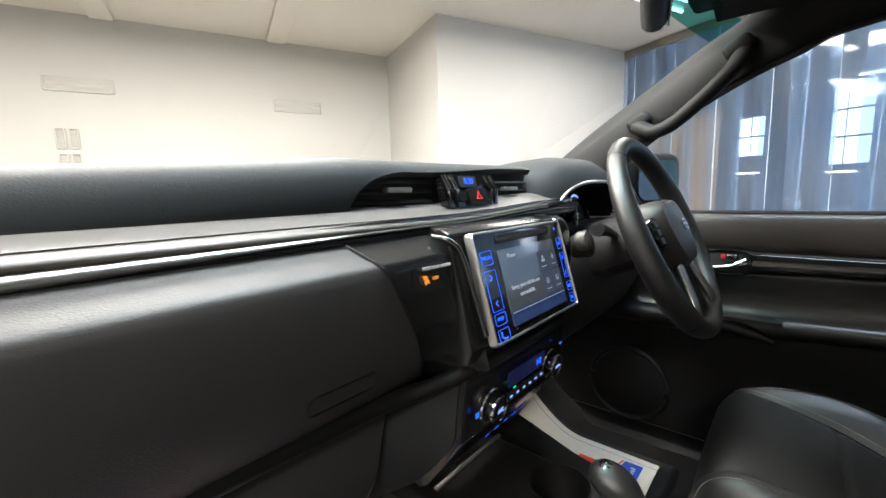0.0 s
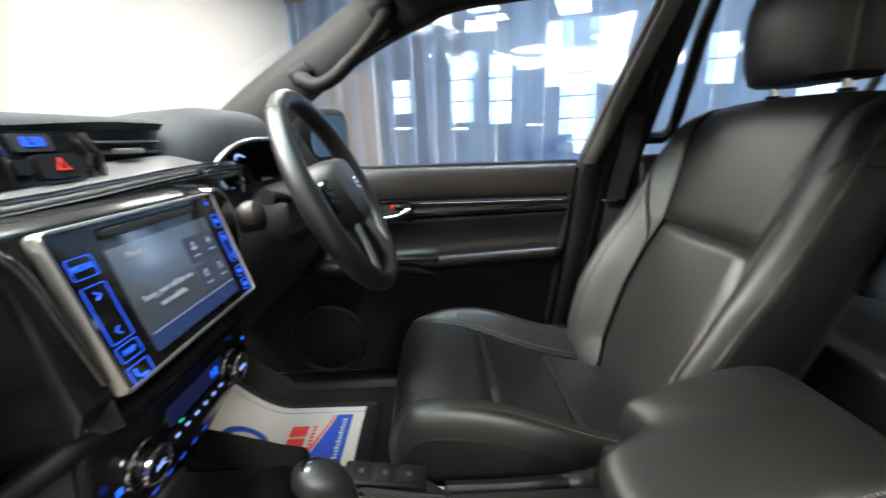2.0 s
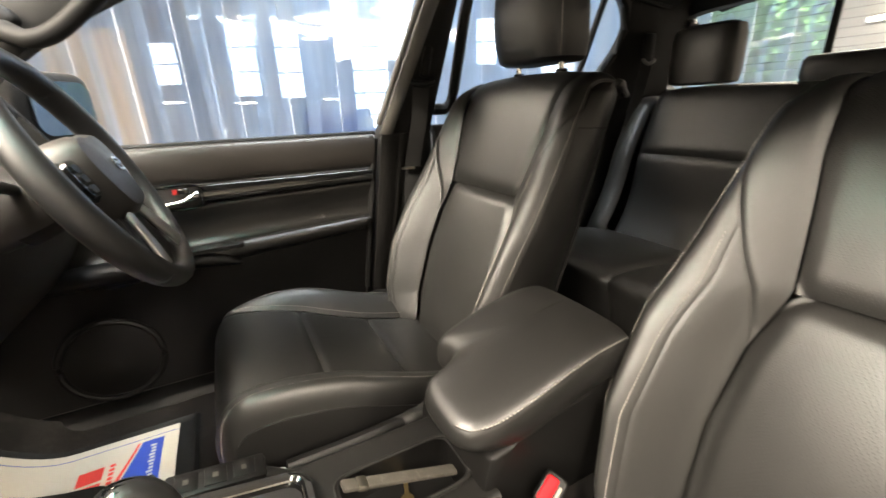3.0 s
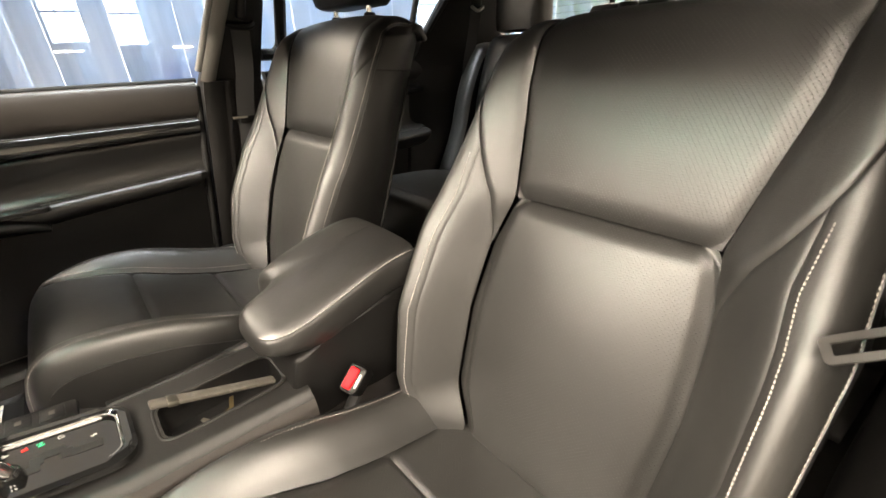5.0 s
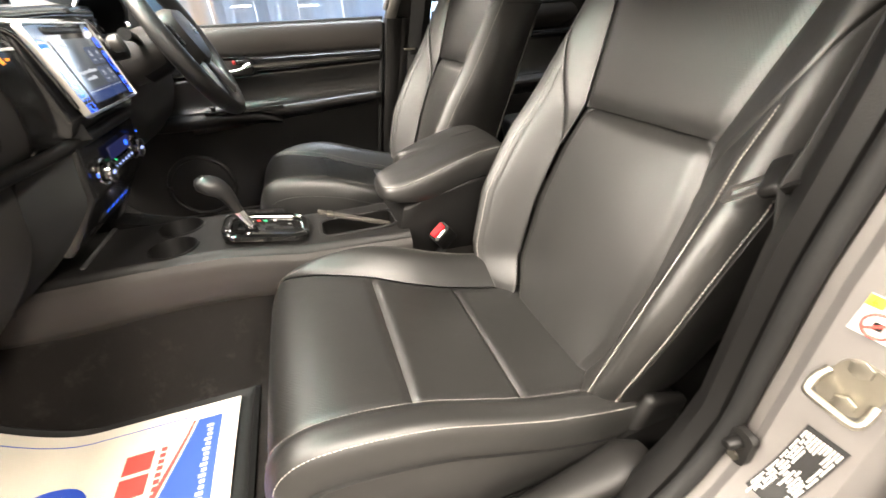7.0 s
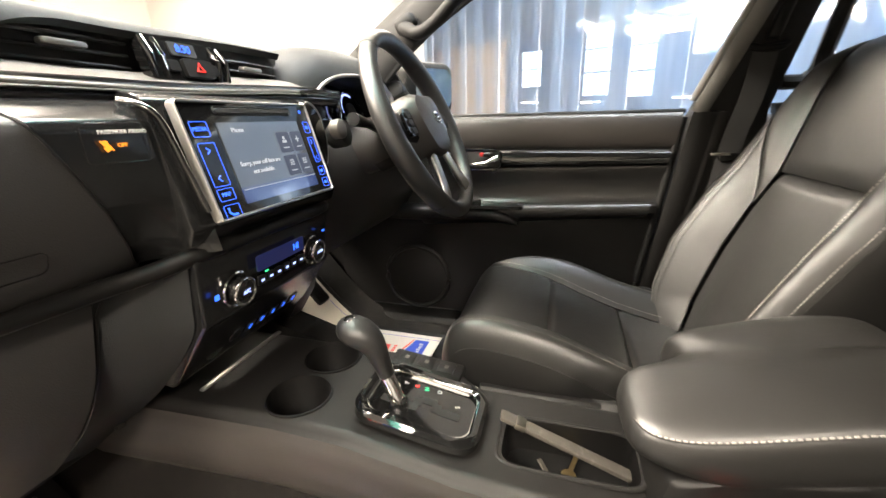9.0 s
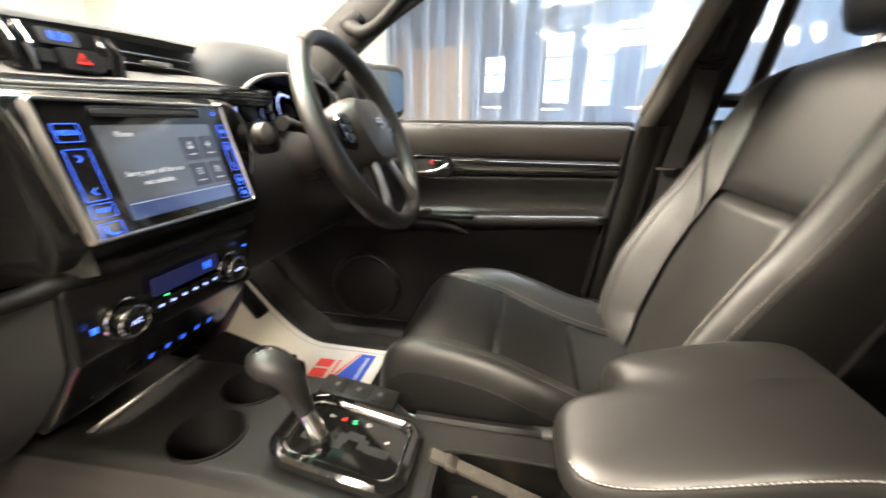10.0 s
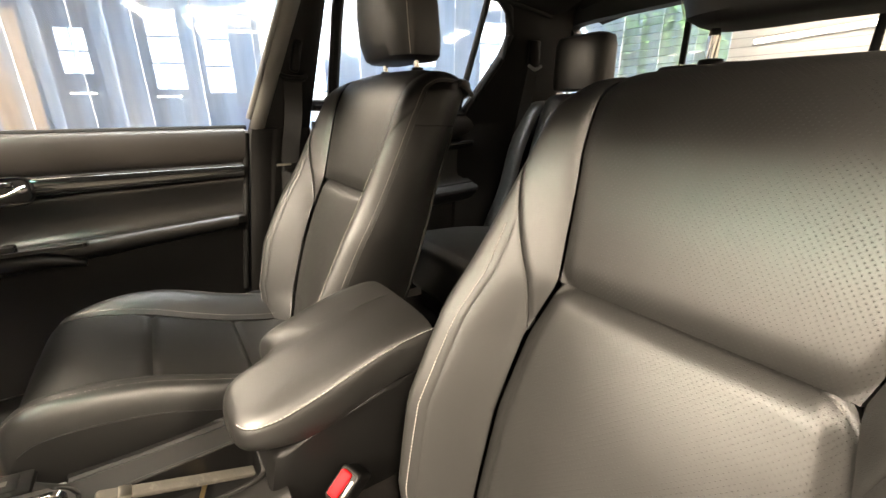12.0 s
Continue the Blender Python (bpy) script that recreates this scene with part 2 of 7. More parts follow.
def cyl(r, h, n=24, r2=None, bevel=0.0, m=None):
    bm = bmesh.new()
    bmesh.ops.create_cone(bm, cap_ends=True, segments=n, radius1=r, radius2=r if r2 is None else r2, depth=h)
    if bevel:
        rim = [e for e in bm.edges if abs(e.verts[0].co.z - e.verts[1].co.z) < 1e-6]
        bmesh.ops.bevel(bm, geom=rim, offset=bevel, segments=2, profile=0.5, affect="EDGES")
    if m is not None:
        bm.transform(m)
    return bm


def join(*bms):
    """Several bmeshes of one piece in one."""
    out = bms[0]
    for b in bms[1:]:
        me = bpy.data.meshes.new("tmp")
        b.to_mesh(me)
        b.free()
        out.from_mesh(me)
        bpy.data.meshes.remove(me)
    return out


def curve(points, n):
    """Catmull-Rom through the points, n samples."""
    p = [Vector(q) for q in points]
    p = [2 * p[0] - p[1]] + p + [2 * p[-1] - p[-2]]
    out, spans = [], len(p) - 3
    for i in range(n):
        s = i / (n - 1) * spans
        k = min(int(s), spans - 1)
        f = s - k
        a, b, c, d = p[k:k + 4]
        out.append(0.5 * (2 * b + (c - a) * f + (2 * a - 5 * b + 4 * c - d) * f * f + (3 * b - a - 3 * c + d) * f ** 3))
    return out


def tube(points, r, n=10, closed=False, flat=1.0, up=(0, 0, 1), caps=True):
    """A round (or flattened) bar along points; r a number or one per point."""
    bm = bmesh.new()
    pts, k = [Vector(p) for p in points], len(points)
    rings = []
    up = Vector(up)
    for i, p in enumerate(pts):
        a = pts[(i - 1) % k] if closed or i else p
        b = pts[(i + 1) % k] if closed or i < k - 1 else p
        d = (b - a).normalized()
        s = d.cross(up)
        s = s.normalized() if s.length > 1e-5 else d.orthogonal().normalized()
        w = s.cross(d).normalized()
        ri = r[i] if isinstance(r, (list, tuple)) else r
        rings.append([bm.verts.new(p + s * math.cos(t) * ri + w * math.sin(t) * ri * flat) for t in [2 * math.pi * j / n for j in range(n)]])
    for i in range(k if closed else k - 1):
        A, B = rings[i], rings[(i + 1) % k]
        for j in range(n):
            bm.faces.new((A[j], A[(j + 1) % n], B[(j + 1) % n], B[j]))
    if caps and not closed:
        bm.faces.new(rings[0][::-1])
        bm.faces.new(rings[-1])
    return bm


def loft(rings, caps=True, closed=True):
    bm = bmesh.new()
    vs = [[bm.verts.new(p) for p in ring] for ring in rings]
    n = len(vs[0])
    for A, B in zip(vs, vs[1:]):
        for j in range(n if closed else n - 1):
            bm.faces.new((A[j], A[(j + 1) % n], B[(j + 1) % n], B[j]))
    if caps and closed:
        bm.faces.new(vs[0][::-1])
        bm.faces.new(vs[-1])
    return bm


def sheet(fn, nu, nv, thick=0.0, uv_scale=None):
    """A grid of fn(u, v), with a depth of thick behind it along the normals."""
    P = [[Vector(fn(i / (nu - 1), j / (nv - 1))) for j in range(nv)] for i in range(nu)]
    bm = bmesh.new()
    V = [[bm.verts.new(p) for p in row] for row in P]
    uvl = bm.loops.layers.uv.new("UVMap")
    lu, lv = [0.0], [0.0]
    for i in range(nu - 1):
        lu.append(lu[-1] + (P[i + 1][nv // 2] - P[i][nv // 2]).length)
    for j in range(nv - 1):
        lv.append(lv[-1] + (P[nu // 2][j + 1] - P[nu // 2][j]).length)
    for i in range(nu - 1):
        for j in range(nv - 1):
            f = bm.faces.new((V[i][j], V[i + 1][j], V[i + 1][j + 1], V[i][j + 1]))
            for loop, (a, b) in zip(f.loops, ((i, j), (i + 1, j), (i + 1, j + 1), (i, j + 1))):
                loop[uvl].uv = (lu[a], lv[b])
    if thick:
        def nrm(i, j):
            a = P[min(i + 1, nu - 1)][j] - P[max(i - 1, 0)][j]
            b = P[i][min(j + 1, nv - 1)] - P[i][max(j - 1, 0)]
            return a.cross(b).normalized()
        W = [[bm.verts.new(P[i][j] - nrm(i, j) * thick) for j in range(nv)] for i in range(nu)]
        for i in range(nu - 1):
            for j in range(nv - 1):
                bm.faces.new((W[i][j], W[i][j + 1], W[i + 1][j + 1], W[i + 1][j]))
        rim = [(i, 0) for i in range(nu)] + [(nu - 1, j) for j in range(1, nv)] + [(i, nv - 1) for i in range(nu - 2, -1, -1)] + [(0, j) for j in range(nv - 2, 0, -1)]
        for (a, b), (c, d) in zip(rim, rim[1:] + rim[:1]):
            bm.faces.new((V[a][b], W[a][b], W[c][d], V[c][d]))
    return bm


def smooth01(x):
    x = min(1.0, max(0.0, x))
    return x * x * (3 - 2 * x)


def pillow(S, a0, a1, b0, b1, nu=28, nv=28, tuck=0.007, soft=0.022, skirt=0.012, puff=0.0, flip=1):
    """A padded cover panel on the surface S(a, b), its rim tucked in. a0, a1 are numbers or functions of b."""
    fa0 = a0 if callable(a0) else (lambda b: a0)
    fa1 = a1 if callable(a1) else (lambda b: a1)

    def base(u, v):
        b = b0 + (b1 - b0) * v
        return Vector(S(fa0(b) + (fa1(b) - fa0(b)) * u, b))

    lu = (base(1, .5) - base(0, .5)).length
    lv = sum((base(.5, (k + 1) / 8) - base(.5, k / 8)).length for k in range(8))

    def fn(u, v):
        # samples crowd towards the rim
        u, v = (u + 0.75 * (u - 0.5 * (1 - math.cos(math.pi * u))) * -1), (v - 0.75 * (v - 0.5 * (1 - math.cos(math.pi * v))))
        p = base(u, v)
        e = 1e-3
        n = (base(min(1, u + e), v) - base(max(0, u - e), v)).cross(base(u, min(1, v + e)) - base(u, max(0, v - e))).normalized() * flip
        d = min(u, 1 - u) * lu
        f = min(v, 1 - v) * lv
        k = max((1 - smooth01(d / soft)), (1 - smooth01(f / soft)))
        k = min(1.0, math.hypot(max(0, 1 - d / soft), max(0, 1 - f / soft)))
        return p - n * tuck * k * k + n * puff * (4 * u * (1 - u)) * (4 * v * (1 - v))

    return sheet(fn, nu, nv, skirt * flip)


def stitches(lines, step=0.0062, length=0.0046, r=0.00036):
    """Threads along lines, each a short bar lying on the cover."""
    verts, faces = [], []
    for line in lines:
        acc, want = 0.0, 0.0
        for p, q in zip(line, line[1:]):
            p, q = Vector(p), Vector(q)
            d = q - p
            l = d.length
            while want < acc + l:
                c = p + d * ((want - acc) / l)
                t = d.normalized()
                s = t.orthogonal().normalized()
                w = t.cross(s)
                k = len(verts)
                for e, g in ((-.5, .55), (-.3, 1), (.3, 1), (.5, .55)):
                    for x, y in ((1, 0), (0, 1), (-1, 0), (0, -1)):
                        verts.append(c + t * e * length + s * x * r * g + w * y * r * g)
                for ring in range(3):
                    for j in range(4):
                        faces.append((k + ring * 4 + j, k + ring * 4 + (j + 1) % 4, k + ring * 4 + 4 + (j + 1) % 4, k + ring * 4 + 4 + j))
                faces += [(k + 3, k + 2, k + 1, k), (k + 12, k + 13, k + 14, k + 15)]
                want += step
            acc += l
    bm = bmesh.new()
    me = bpy.data.meshes.new("tmp")
    me.from_pydata([tuple(v) for v in verts], [], faces)
    bm.from_mesh(me)
    bpy.data.meshes.remove(me)
    return bm


def prism(profile, x0, x1, bevel=0.0, axis="x"):
    """A profile extruded along an axis; profile in the other two coordinates."""
    bm = bmesh.new()
    put = {"x": lambda t, a, b: (t, a, b), "y": lambda t, a, b: (a, t, b), "z": lambda t, a, b: (a, b, t)}[axis]
    A = [bm.verts.new(put(x0, *p)) for p in profile]
    B = [bm.verts.new(put(x1, *p)) for p in profile]
    n = len(A)
    for j in range(n):
        bm.faces.new((A[j], A[(j + 1) % n], B[(j + 1) % n], B[j]))
    bm.faces.new(A[::-1])
    bm.faces.new(B)
    if bevel:
        bmesh.ops.bevel(bm, geom=bm.edges[:], offset=bevel, segments=2, profile=0.5, affect="EDGES")
    return bm


def rounded(w, h, r, n=6):
    """Points of a rounded rectangle, centred."""
    out = []
    for cx, cy, a0 in ((w / 2 - r, h / 2 - r, 0), (-w / 2 + r, h / 2 - r, 90), (-w / 2 + r, -h / 2 + r, 180), (w / 2 - r, -h / 2 + r, 270)):
        for k in range(n + 1):
            a = radians(a0 + 90 * k / n)
            out.append((cx + r * math.cos(a), cy + r * math.sin(a)))
    return out


def plate(w, h, r, thick, m, n=5):
    """A rounded plate in the xy plane of m, thick along its z."""
    bm = prism(rounded(w, h, r, n), 0, thick, axis="z")
    bm.transform(m)
    return bm


def ring_plate(w, h, r, band, thick, m, n=6):
    """A rounded frame, band wide, rising thick along z of m."""
    o, i = rounded(w, h, r, n), rounded(w - 2 * band, h - 2 * band, max(0.001, r - band), n)
    rings = [[(x, y, 0) for x, y in o], [(x, y, thick * .7) for x, y in o],
             [(x * (1 - 2 * band * .3 / w), y * (1 - 2 * band * .3 / h), thick) for x, y in o],
             [(x * (1 + 2 * band * .3 / w), y * (1 + 2 * band * .3 / h), thick) for x, y in i], [(x, y, thick * .7) for x, y in i], [(x, y, 0) for x, y in i]]
    bm = loft(rings + [rings[0]], caps=False)
    bmesh.ops.remove_doubles(bm, verts=bm.verts, dist=1e-6)
    bm.transform(m)
    return bm


def lettering(name, text, size, m, material, parent, label="", thick=0.0004):
    cu = bpy.data.curves.new(name, "FONT")
    cu.body, cu.size, cu.align_x, cu.align_y, cu.extrude = text, size, "CENTER", "CENTER", thick
    tmp = new("tmp_text", cu)
    me = bpy.data.meshes.new_from_object(tmp.evaluated_get(bpy.context.evaluated_depsgraph_get()))
    bpy.data.objects.remove(tmp)
    me.materials.clear()
    me.materials.append(material)
    me.transform(m)
    ob = new(name, me)
    ob.parent = parent
    return tagged(ob, label)


def axes(origin, right, up):
    """A frame at origin with x right, y up and z towards the viewer."""
    r = Vector(right).normalized()
    u = Vector(up)
    u = (u - r * u.dot(r)).normalized()
    n = r.cross(u)
    return Matrix(((r.x, u.x, n.x, origin[0]), (r.y, u.y, n.y, origin[1]), (r.z, u.z, n.z, origin[2]), (0, 0, 0, 1)))


# ---- the hall ----
def wall_slab(name, u0, u1, v0, v1, z0, z1, material, label):
    bm = rbox(u1 - u0, v1 - v0, z1 - z0, 0, m=Matrix.Translation(((u0 + u1) / 2, (v0 + v1) / 2, (z0 + z1) / 2)))
    bm.transform(Matrix.Translation(RO) @ Matrix.Rotation(ROOM, 4, "Z"))
    return part(name, bm, material, None, label, smooth=False, kind="structure", category=name.split("_")[0])


wall_slab("ground", -7, 16, -9, 9, -0.2, 0, CONCRETE, "stained grey concrete workshop floor")
wall_slab("wall_front", -5.2, 1.65, 4.5, 4.7, 0, CEIL, WALL, "white painted wall with small vents")
wall_slab("wall_box", 1.65, 4.05, 3.3, 4.7, 0, CEIL, WALL, "white painted box projecting from the wall")
wall_slab("wall_left", -5.2, -5.0, -4.4, 4.5, 0, CEIL, WALL, "white painted side wall")
wall_slab("wall_rear", -5.2, 4.05, -4.4, -4.2, 0, CEIL, WALL, "cream painted rear wall")
wall_slab("ceiling", -5.2, 4.05, -4.4, 4.7, CEIL, CEIL + 0.15, CEILING, "cream panelled ceiling")
wall_slab("wall_hall_east", 9.3, 9.5, -9, 9, 0, 4.4, HALLWALL, "grey clad wall of the big hall")
wall_slab("wall_hall_north", 4.05, 9.5, 7.5, 7.7, 0, 4.4, HALLWALL, "grey clad end wall of the big hall")
wall_slab("wall_hall_south", 4.05, 9.5, -8.7, -8.5, 0, 4.4, HALLWALL, "grey clad end wall of the big hall")
wall_slab("wall_hall_top", 3.9, 4.05, -9, 9, CEIL + 0.15, 4.4, HALLWALL, "cladding over the strip curtain")
wall_slab("ceiling_hall", 3.9, 9.5, -9, 9, 4.4, 4.6, HALLWALL, "dark corrugated roof of the big hall")
wall_slab("wall_west_north", 3.9, 4.05, 4.7, 7.5, 0, CEIL + 0.15, HALLWALL, "grey clad partition")
wall_slab("wall_west_south", 3.9, 4.05, -8.5, -4.4, 0, CEIL + 0.15, HALLWALL, "grey clad partition")
TURN = Matrix.Translation(RO) @ Matrix.Rotation(ROOM, 4, "Z")


def rpart(name, bm, material, parent, **k):
    bm.transform(TURN)
    return part(name, bm, material, parent, **k)


for u in (-3.4, -2.1, -0.8, 0.5):
    b = rbox(0.16, 8.6, 0.05, 0.006, m=Matrix.Translation((u, 0.1, CEIL - 0.026)))
    rpart("trim", b, CEILING, None, label="cream batten along the ceiling", category="trim", kind="structure")
for u, v, watts in TUBES:
    f = thing("ceiling_light", "white fluorescent tube light under the ceiling, all but the first added as fill", "ceiling light", "tube lights")
    rpart("housing", rbox(1.6, 0.46, 0.05, 0.01, m=Matrix.Translation((u, v, CEIL - 0.026))), INK_WHITE, f)
    for s in (-0.14, 0.0, 0.14):
        t = tube([(u - 0.75, v + s, CEIL - 0.072), (u + 0.75, v + s, CEIL - 0.072)], 0.014, 10)
        rpart("tube", t, TUBEGLOW, f)


def wall_vent(u, v, z, w, h, slats, label):
    g = thing("wall_vent", label, "vent", "wall vents")
    rpart("frame", ring_plate(w, h, 0.012, 0.014, 0.016, Matrix.Translation((u, v - 0.002, z)) @ Matrix.Rotation(math.pi / 2, 4, "X")), WALL, g)
    for k in range(slats):
        zz = z - h / 2 + (k + 0.5) * h / slats
        rpart("slat", rbox(w - 0.024, 0.006, h / slats * 0.72, 0.001, 1, Matrix.Translation((u, v - 0.006, zz)) @ Matrix.Rotation(0.5, 4, "X")), WALL, g)


wall_vent(-1.02, 4.5, 2.37, 0.46, 0.12, 2, "white slotted vent on the painted wall")
wall_vent(0.68, 4.5, 2.32, 0.46, 0.12, 2, "white slotted vent on the painted wall")
for du in (-0.042, 0.042):
    for dz in (-0.10, 0.10):
        wall_vent(-1.14 + du, 4.5, 1.84 + dz, 0.07, 0.17, 9, "white louvred vent block on the wall")

# transparent strip curtain
PVC, pt, pb = nodes_of("clear_pvc")
pl = pt.links.new
tr = pt.nodes.new("ShaderNodeBsdfTransparent")
tr.inputs["Color"].default_value = (0.76, 0.87, 1.0, 1)
dif = pt.nodes.new("ShaderNodeBsdfTranslucent")
dif.inputs["Color"].default_value = (0.74, 0.86, 1.0, 1)
glo = pt.nodes.new("ShaderNodeBsdfGlossy")
glo.inputs["Roughness"].default_value = 0.04
wav = add(pt, "ShaderNodeTexNoise", Scale=1.5, Detail=5.0)
tcc = pt.nodes.new("ShaderNodeTexCoord")
mpp = pt.nodes.new("ShaderNodeMapping")
mpp.inputs["Scale"].default_value = (6, 6, 0.5)
pl(tcc.outputs["Object"], mpp.inputs["Vector"])
pl(mpp.outputs["Vector"], wav.inputs["Vector"])
mr = pt.nodes.new("ShaderNodeMapRange")
mr.inputs["To Min"].default_value, mr.inputs["To Max"].default_value = 0.20, 0.50
pl(wav.outputs["Fac"], mr.inputs["Value"])
m1, m2 = pt.nodes.new("ShaderNodeMixShader"), pt.nodes.new("ShaderNodeMixShader")
pl(mr.outputs["Result"], m1.inputs["Fac"])
pl(tr.outputs["BSDF"], m1.inputs[1])
pl(dif.outputs["BSDF"], m1.inputs[2])
m2.inputs["Fac"].default_value = 0.07
pl(m1.outputs["Shader"], m2.inputs[1])
pl(glo.outputs["BSDF"], m2.inputs[2])
pl(m2.outputs["Shader"], pt.nodes["Material Output"].inputs["Surface"])

# pale tubes along the strips stand in for edges that catch the light
PVCGLINT = surface("pvc_edge_glint", (0.75, 0.82, 0.92), 0.25, vary=0.1, scale=2)
PVCGLINT.node_tree.nodes["Principled BSDF"].inputs["Transmission Weight"].default_value = 0.5
curtain = thing("strip_curtain", "clear bluish plastic strip curtain closing the bay", "curtain")
rpart("rail", rbox(0.05, 7.5, 0.08, 0.006, m=Matrix.Translation((4.0, -0.45, CEIL - 0.05))), STEEL, curtain)
rng = random.Random(5)
v = -4.15
k = 0
while v < 3.25:
    w = 0.30
    ph = rng.random() * 6.28
    amp = 0.004 + 0.008 * rng.random()
    off = 0.022 if k % 2 else -0.012

    def strip(a, b, v=v, ph=ph, amp=amp, off=off, w=w):
        z = 0.03 + (CEIL - 0.09) * b
        return (4.0 + off + amp * math.sin(3.1 * a + ph) * (1 - 0.7 * b) + 0.03 * (a - .5) * math.cos(ph), v + w * a + 0.01 * math.sin(ph + 2 * b), z)

    st_ = rpart("strip", sheet(strip, 9, 7, 0.0), PVC, curtain)
    rpart("strip_edge_glint", tube([strip(0.0, j / 8) for j in range(9)], 0.0035 if k % 3 else 0.006, 6), PVCGLINT, st_)
    v += 0.215
    k += 1

# what stands beyond the curtain
HALL_WINDOWS = [(6.2, 0.6, 2.4, 1.2), (4.53, 0.46, 2.37, 0.74), (3.05, 0.52, 2.42, 1.35), (2.18, 0.47, 2.39, 1.40), (0.58, 0.70, 1.95, 2.18),
                (-1.85, 0.42, 2.65, 0.85), (-3.4, 0.7, 2.3, 1.6), (-5.2, 0.7, 2.3, 1.6)]
for v, w, zc, h in HALL_WINDOWS:
    g = thing("hall_window", "tall bright daylight window in the hall wall", "window", "hall windows")
    pane = rpart("pane", rbox(0.02, w, h, 0, m=Matrix.Translation((9.28, v, zc))), DAYGLOW, g)
    n = max(1, int(round(h / 0.42)) - 1)
    for k in range(n):
        rpart("glazing_bar", rbox(0.03, w, 0.030, 0.004, m=Matrix.Translation((9.255, v, zc - h / 2 + h * (k + 1) / (n + 1)))), BLUEPAINT, pane)
    for dy, dz_, sy, sz in ((-w / 2 - 0.03, 0, 0.06, h + 0.12), (w / 2 + 0.03, 0, 0.06, h + 0.12), (0, h / 2 + 0.03, w, 0.06), (0, -h / 2 - 0.03, w, 0.06)):
        rpart("window_frame", rbox(0.05, sy, sz, 0.006, m=Matrix.Translation((9.262, v + dy, zc + dz_))), HALLWALL, g)
# purlins under the sloping roof lining
for k in range(12):
    u = 5.4 + 0.30 * k
    rpart("purlin", rbox(0.07, 5.6, 0.05, 0.006, m=Matrix.Translation((u, 4.6, 4.22 - 0.30 * (u - 5.4)))), INK_WHITE, None, label="pale steel purlin under the hall roof", category="beam", kind="structure")
for u, v, w in ((8.45, 2.25, 0.55), (8.6, 0.70, 0.55)):
    g = thing("roof_light", "bright panel light under the hall roof", "ceiling light", "roof lights")
    rpart("housing", rbox(1.2, w + 0.06, 0.06, 0.01, m=Matrix.Translation((u, v, 3.70))), INK_WHITE, g)
    rpart("diffuser", rbox(1.14, w, 0.02, 0.004, m=Matrix.Translation((u, v, 3.662))), TUBEGLOW, g)
    for s_ in (-0.5, 0.5):
        rpart("hanger", tube([(u + s_, v, 3.72), (u + s_, v, 4.39)], 0.008, 6), STEEL, g)
# pale arched tubes, added to stand for bright arcs of unknown origin
for v0, z0, g0 in ((2.6, 3.0, 1.0), (1.78, 2.85, 0.55)):
    g = thing("pale_arch", "pale ribbed tube in an arch, standing in for a bright arc", "hose", "exhaust hoses")
    ho = curve([(7.0, v0 + 0.40 * g0, z0 - 0.75 * g0), (7.0, v0 + 0.38 * g0, z0 + 0.08 * g0), (7.0, v0 + 0.18 * g0, z0 + 0.33 * g0), (7.0, v0 - 0.10 * g0, z0 + 0.35 * g0), (7.0, v0 - 0.32 * g0, z0 + 0.08 * g0), (7.0, v0 - 0.42 * g0, z0 - 0.32 * g0)], 60)
    rpart("hose", tube(ho, [0.045 + 0.006 * (k % 2) for k in range(60)], 10, up=(1, 0, 0)), INK_WHITE, g)
    rpart("drop_rod", tube([(7.0, v0, z0 + 0.38 * g0), (7.0, v0, 4.39)], 0.01, 6), STEEL, g)
for u, v, z, w in ((9.1, 4.47, 1.66, 0.40), (9.1, 3.08, 1.61, 0.40), (7.2, 1.27, 2.47, 0.36), (9.1, 1.4, 1.63, 0.30)):
    g = thing("bench_light", "short bright bench light in the hall", "light", "bench lights")
    rpart("housing", rbox(0.08, w + 0.04, 0.05, 0.01, m=Matrix.Translation((u + 0.03, v, z + 0.03))), INK_WHITE, g)
    rpart("tube", tube([(u, v - w / 2, z), (u, v + w / 2, z)], 0.018, 8), TUBEGLOW, g)
    rpart("bracket", tube([(u + 0.03, v, z + 0.04), (u + 0.03, v, 4.39)], 0.008, 6), STEEL, g)
for v in (-5.2, -2.5, 1.0, 4.5):
    b = rbox(5.0, 0.12, 0.22, 0.01, m=Matrix.Translation((6.6, v, 4.1)))
    rpart("roof_beam", b, HALLWALL, None, label="grey steel beam under the hall roof", category="beam", kind="structure")
for u, v in ((6.2, -1.4), (7.4, -3.2), (7.8, 3.8)):
    g = thing("hall_light", "bright strip light hanging in the hall", "ceiling light", "hall lights")
    rpart("housing", rbox(0.14, 1.5, 0.05, 0.01, m=Matrix.Translation((u, v, 3.72))), INK_WHITE, g)
    rpart("tube", tube([(u, v - 0.7, 3.68), (u, v + 0.7, 3.68)], 0.011, 8), TUBEGLOW, g)
    for s in (-0.6, 0.6):
        rpart("hanger", tube([(u, v + s, 3.74), (u, v + s, 4.39)], 0.006, 6), STEEL, g)
g = thing("partition_board", "brown timber partition board standing in the hall", "partition")
for k in range(4):
    rpart("board", rbox(0.05, 0.505, 2.36, 0.006, m=Matrix.Translation((5.5, 3.34 + 0.515 * k, 1.18))), WOOD, g)


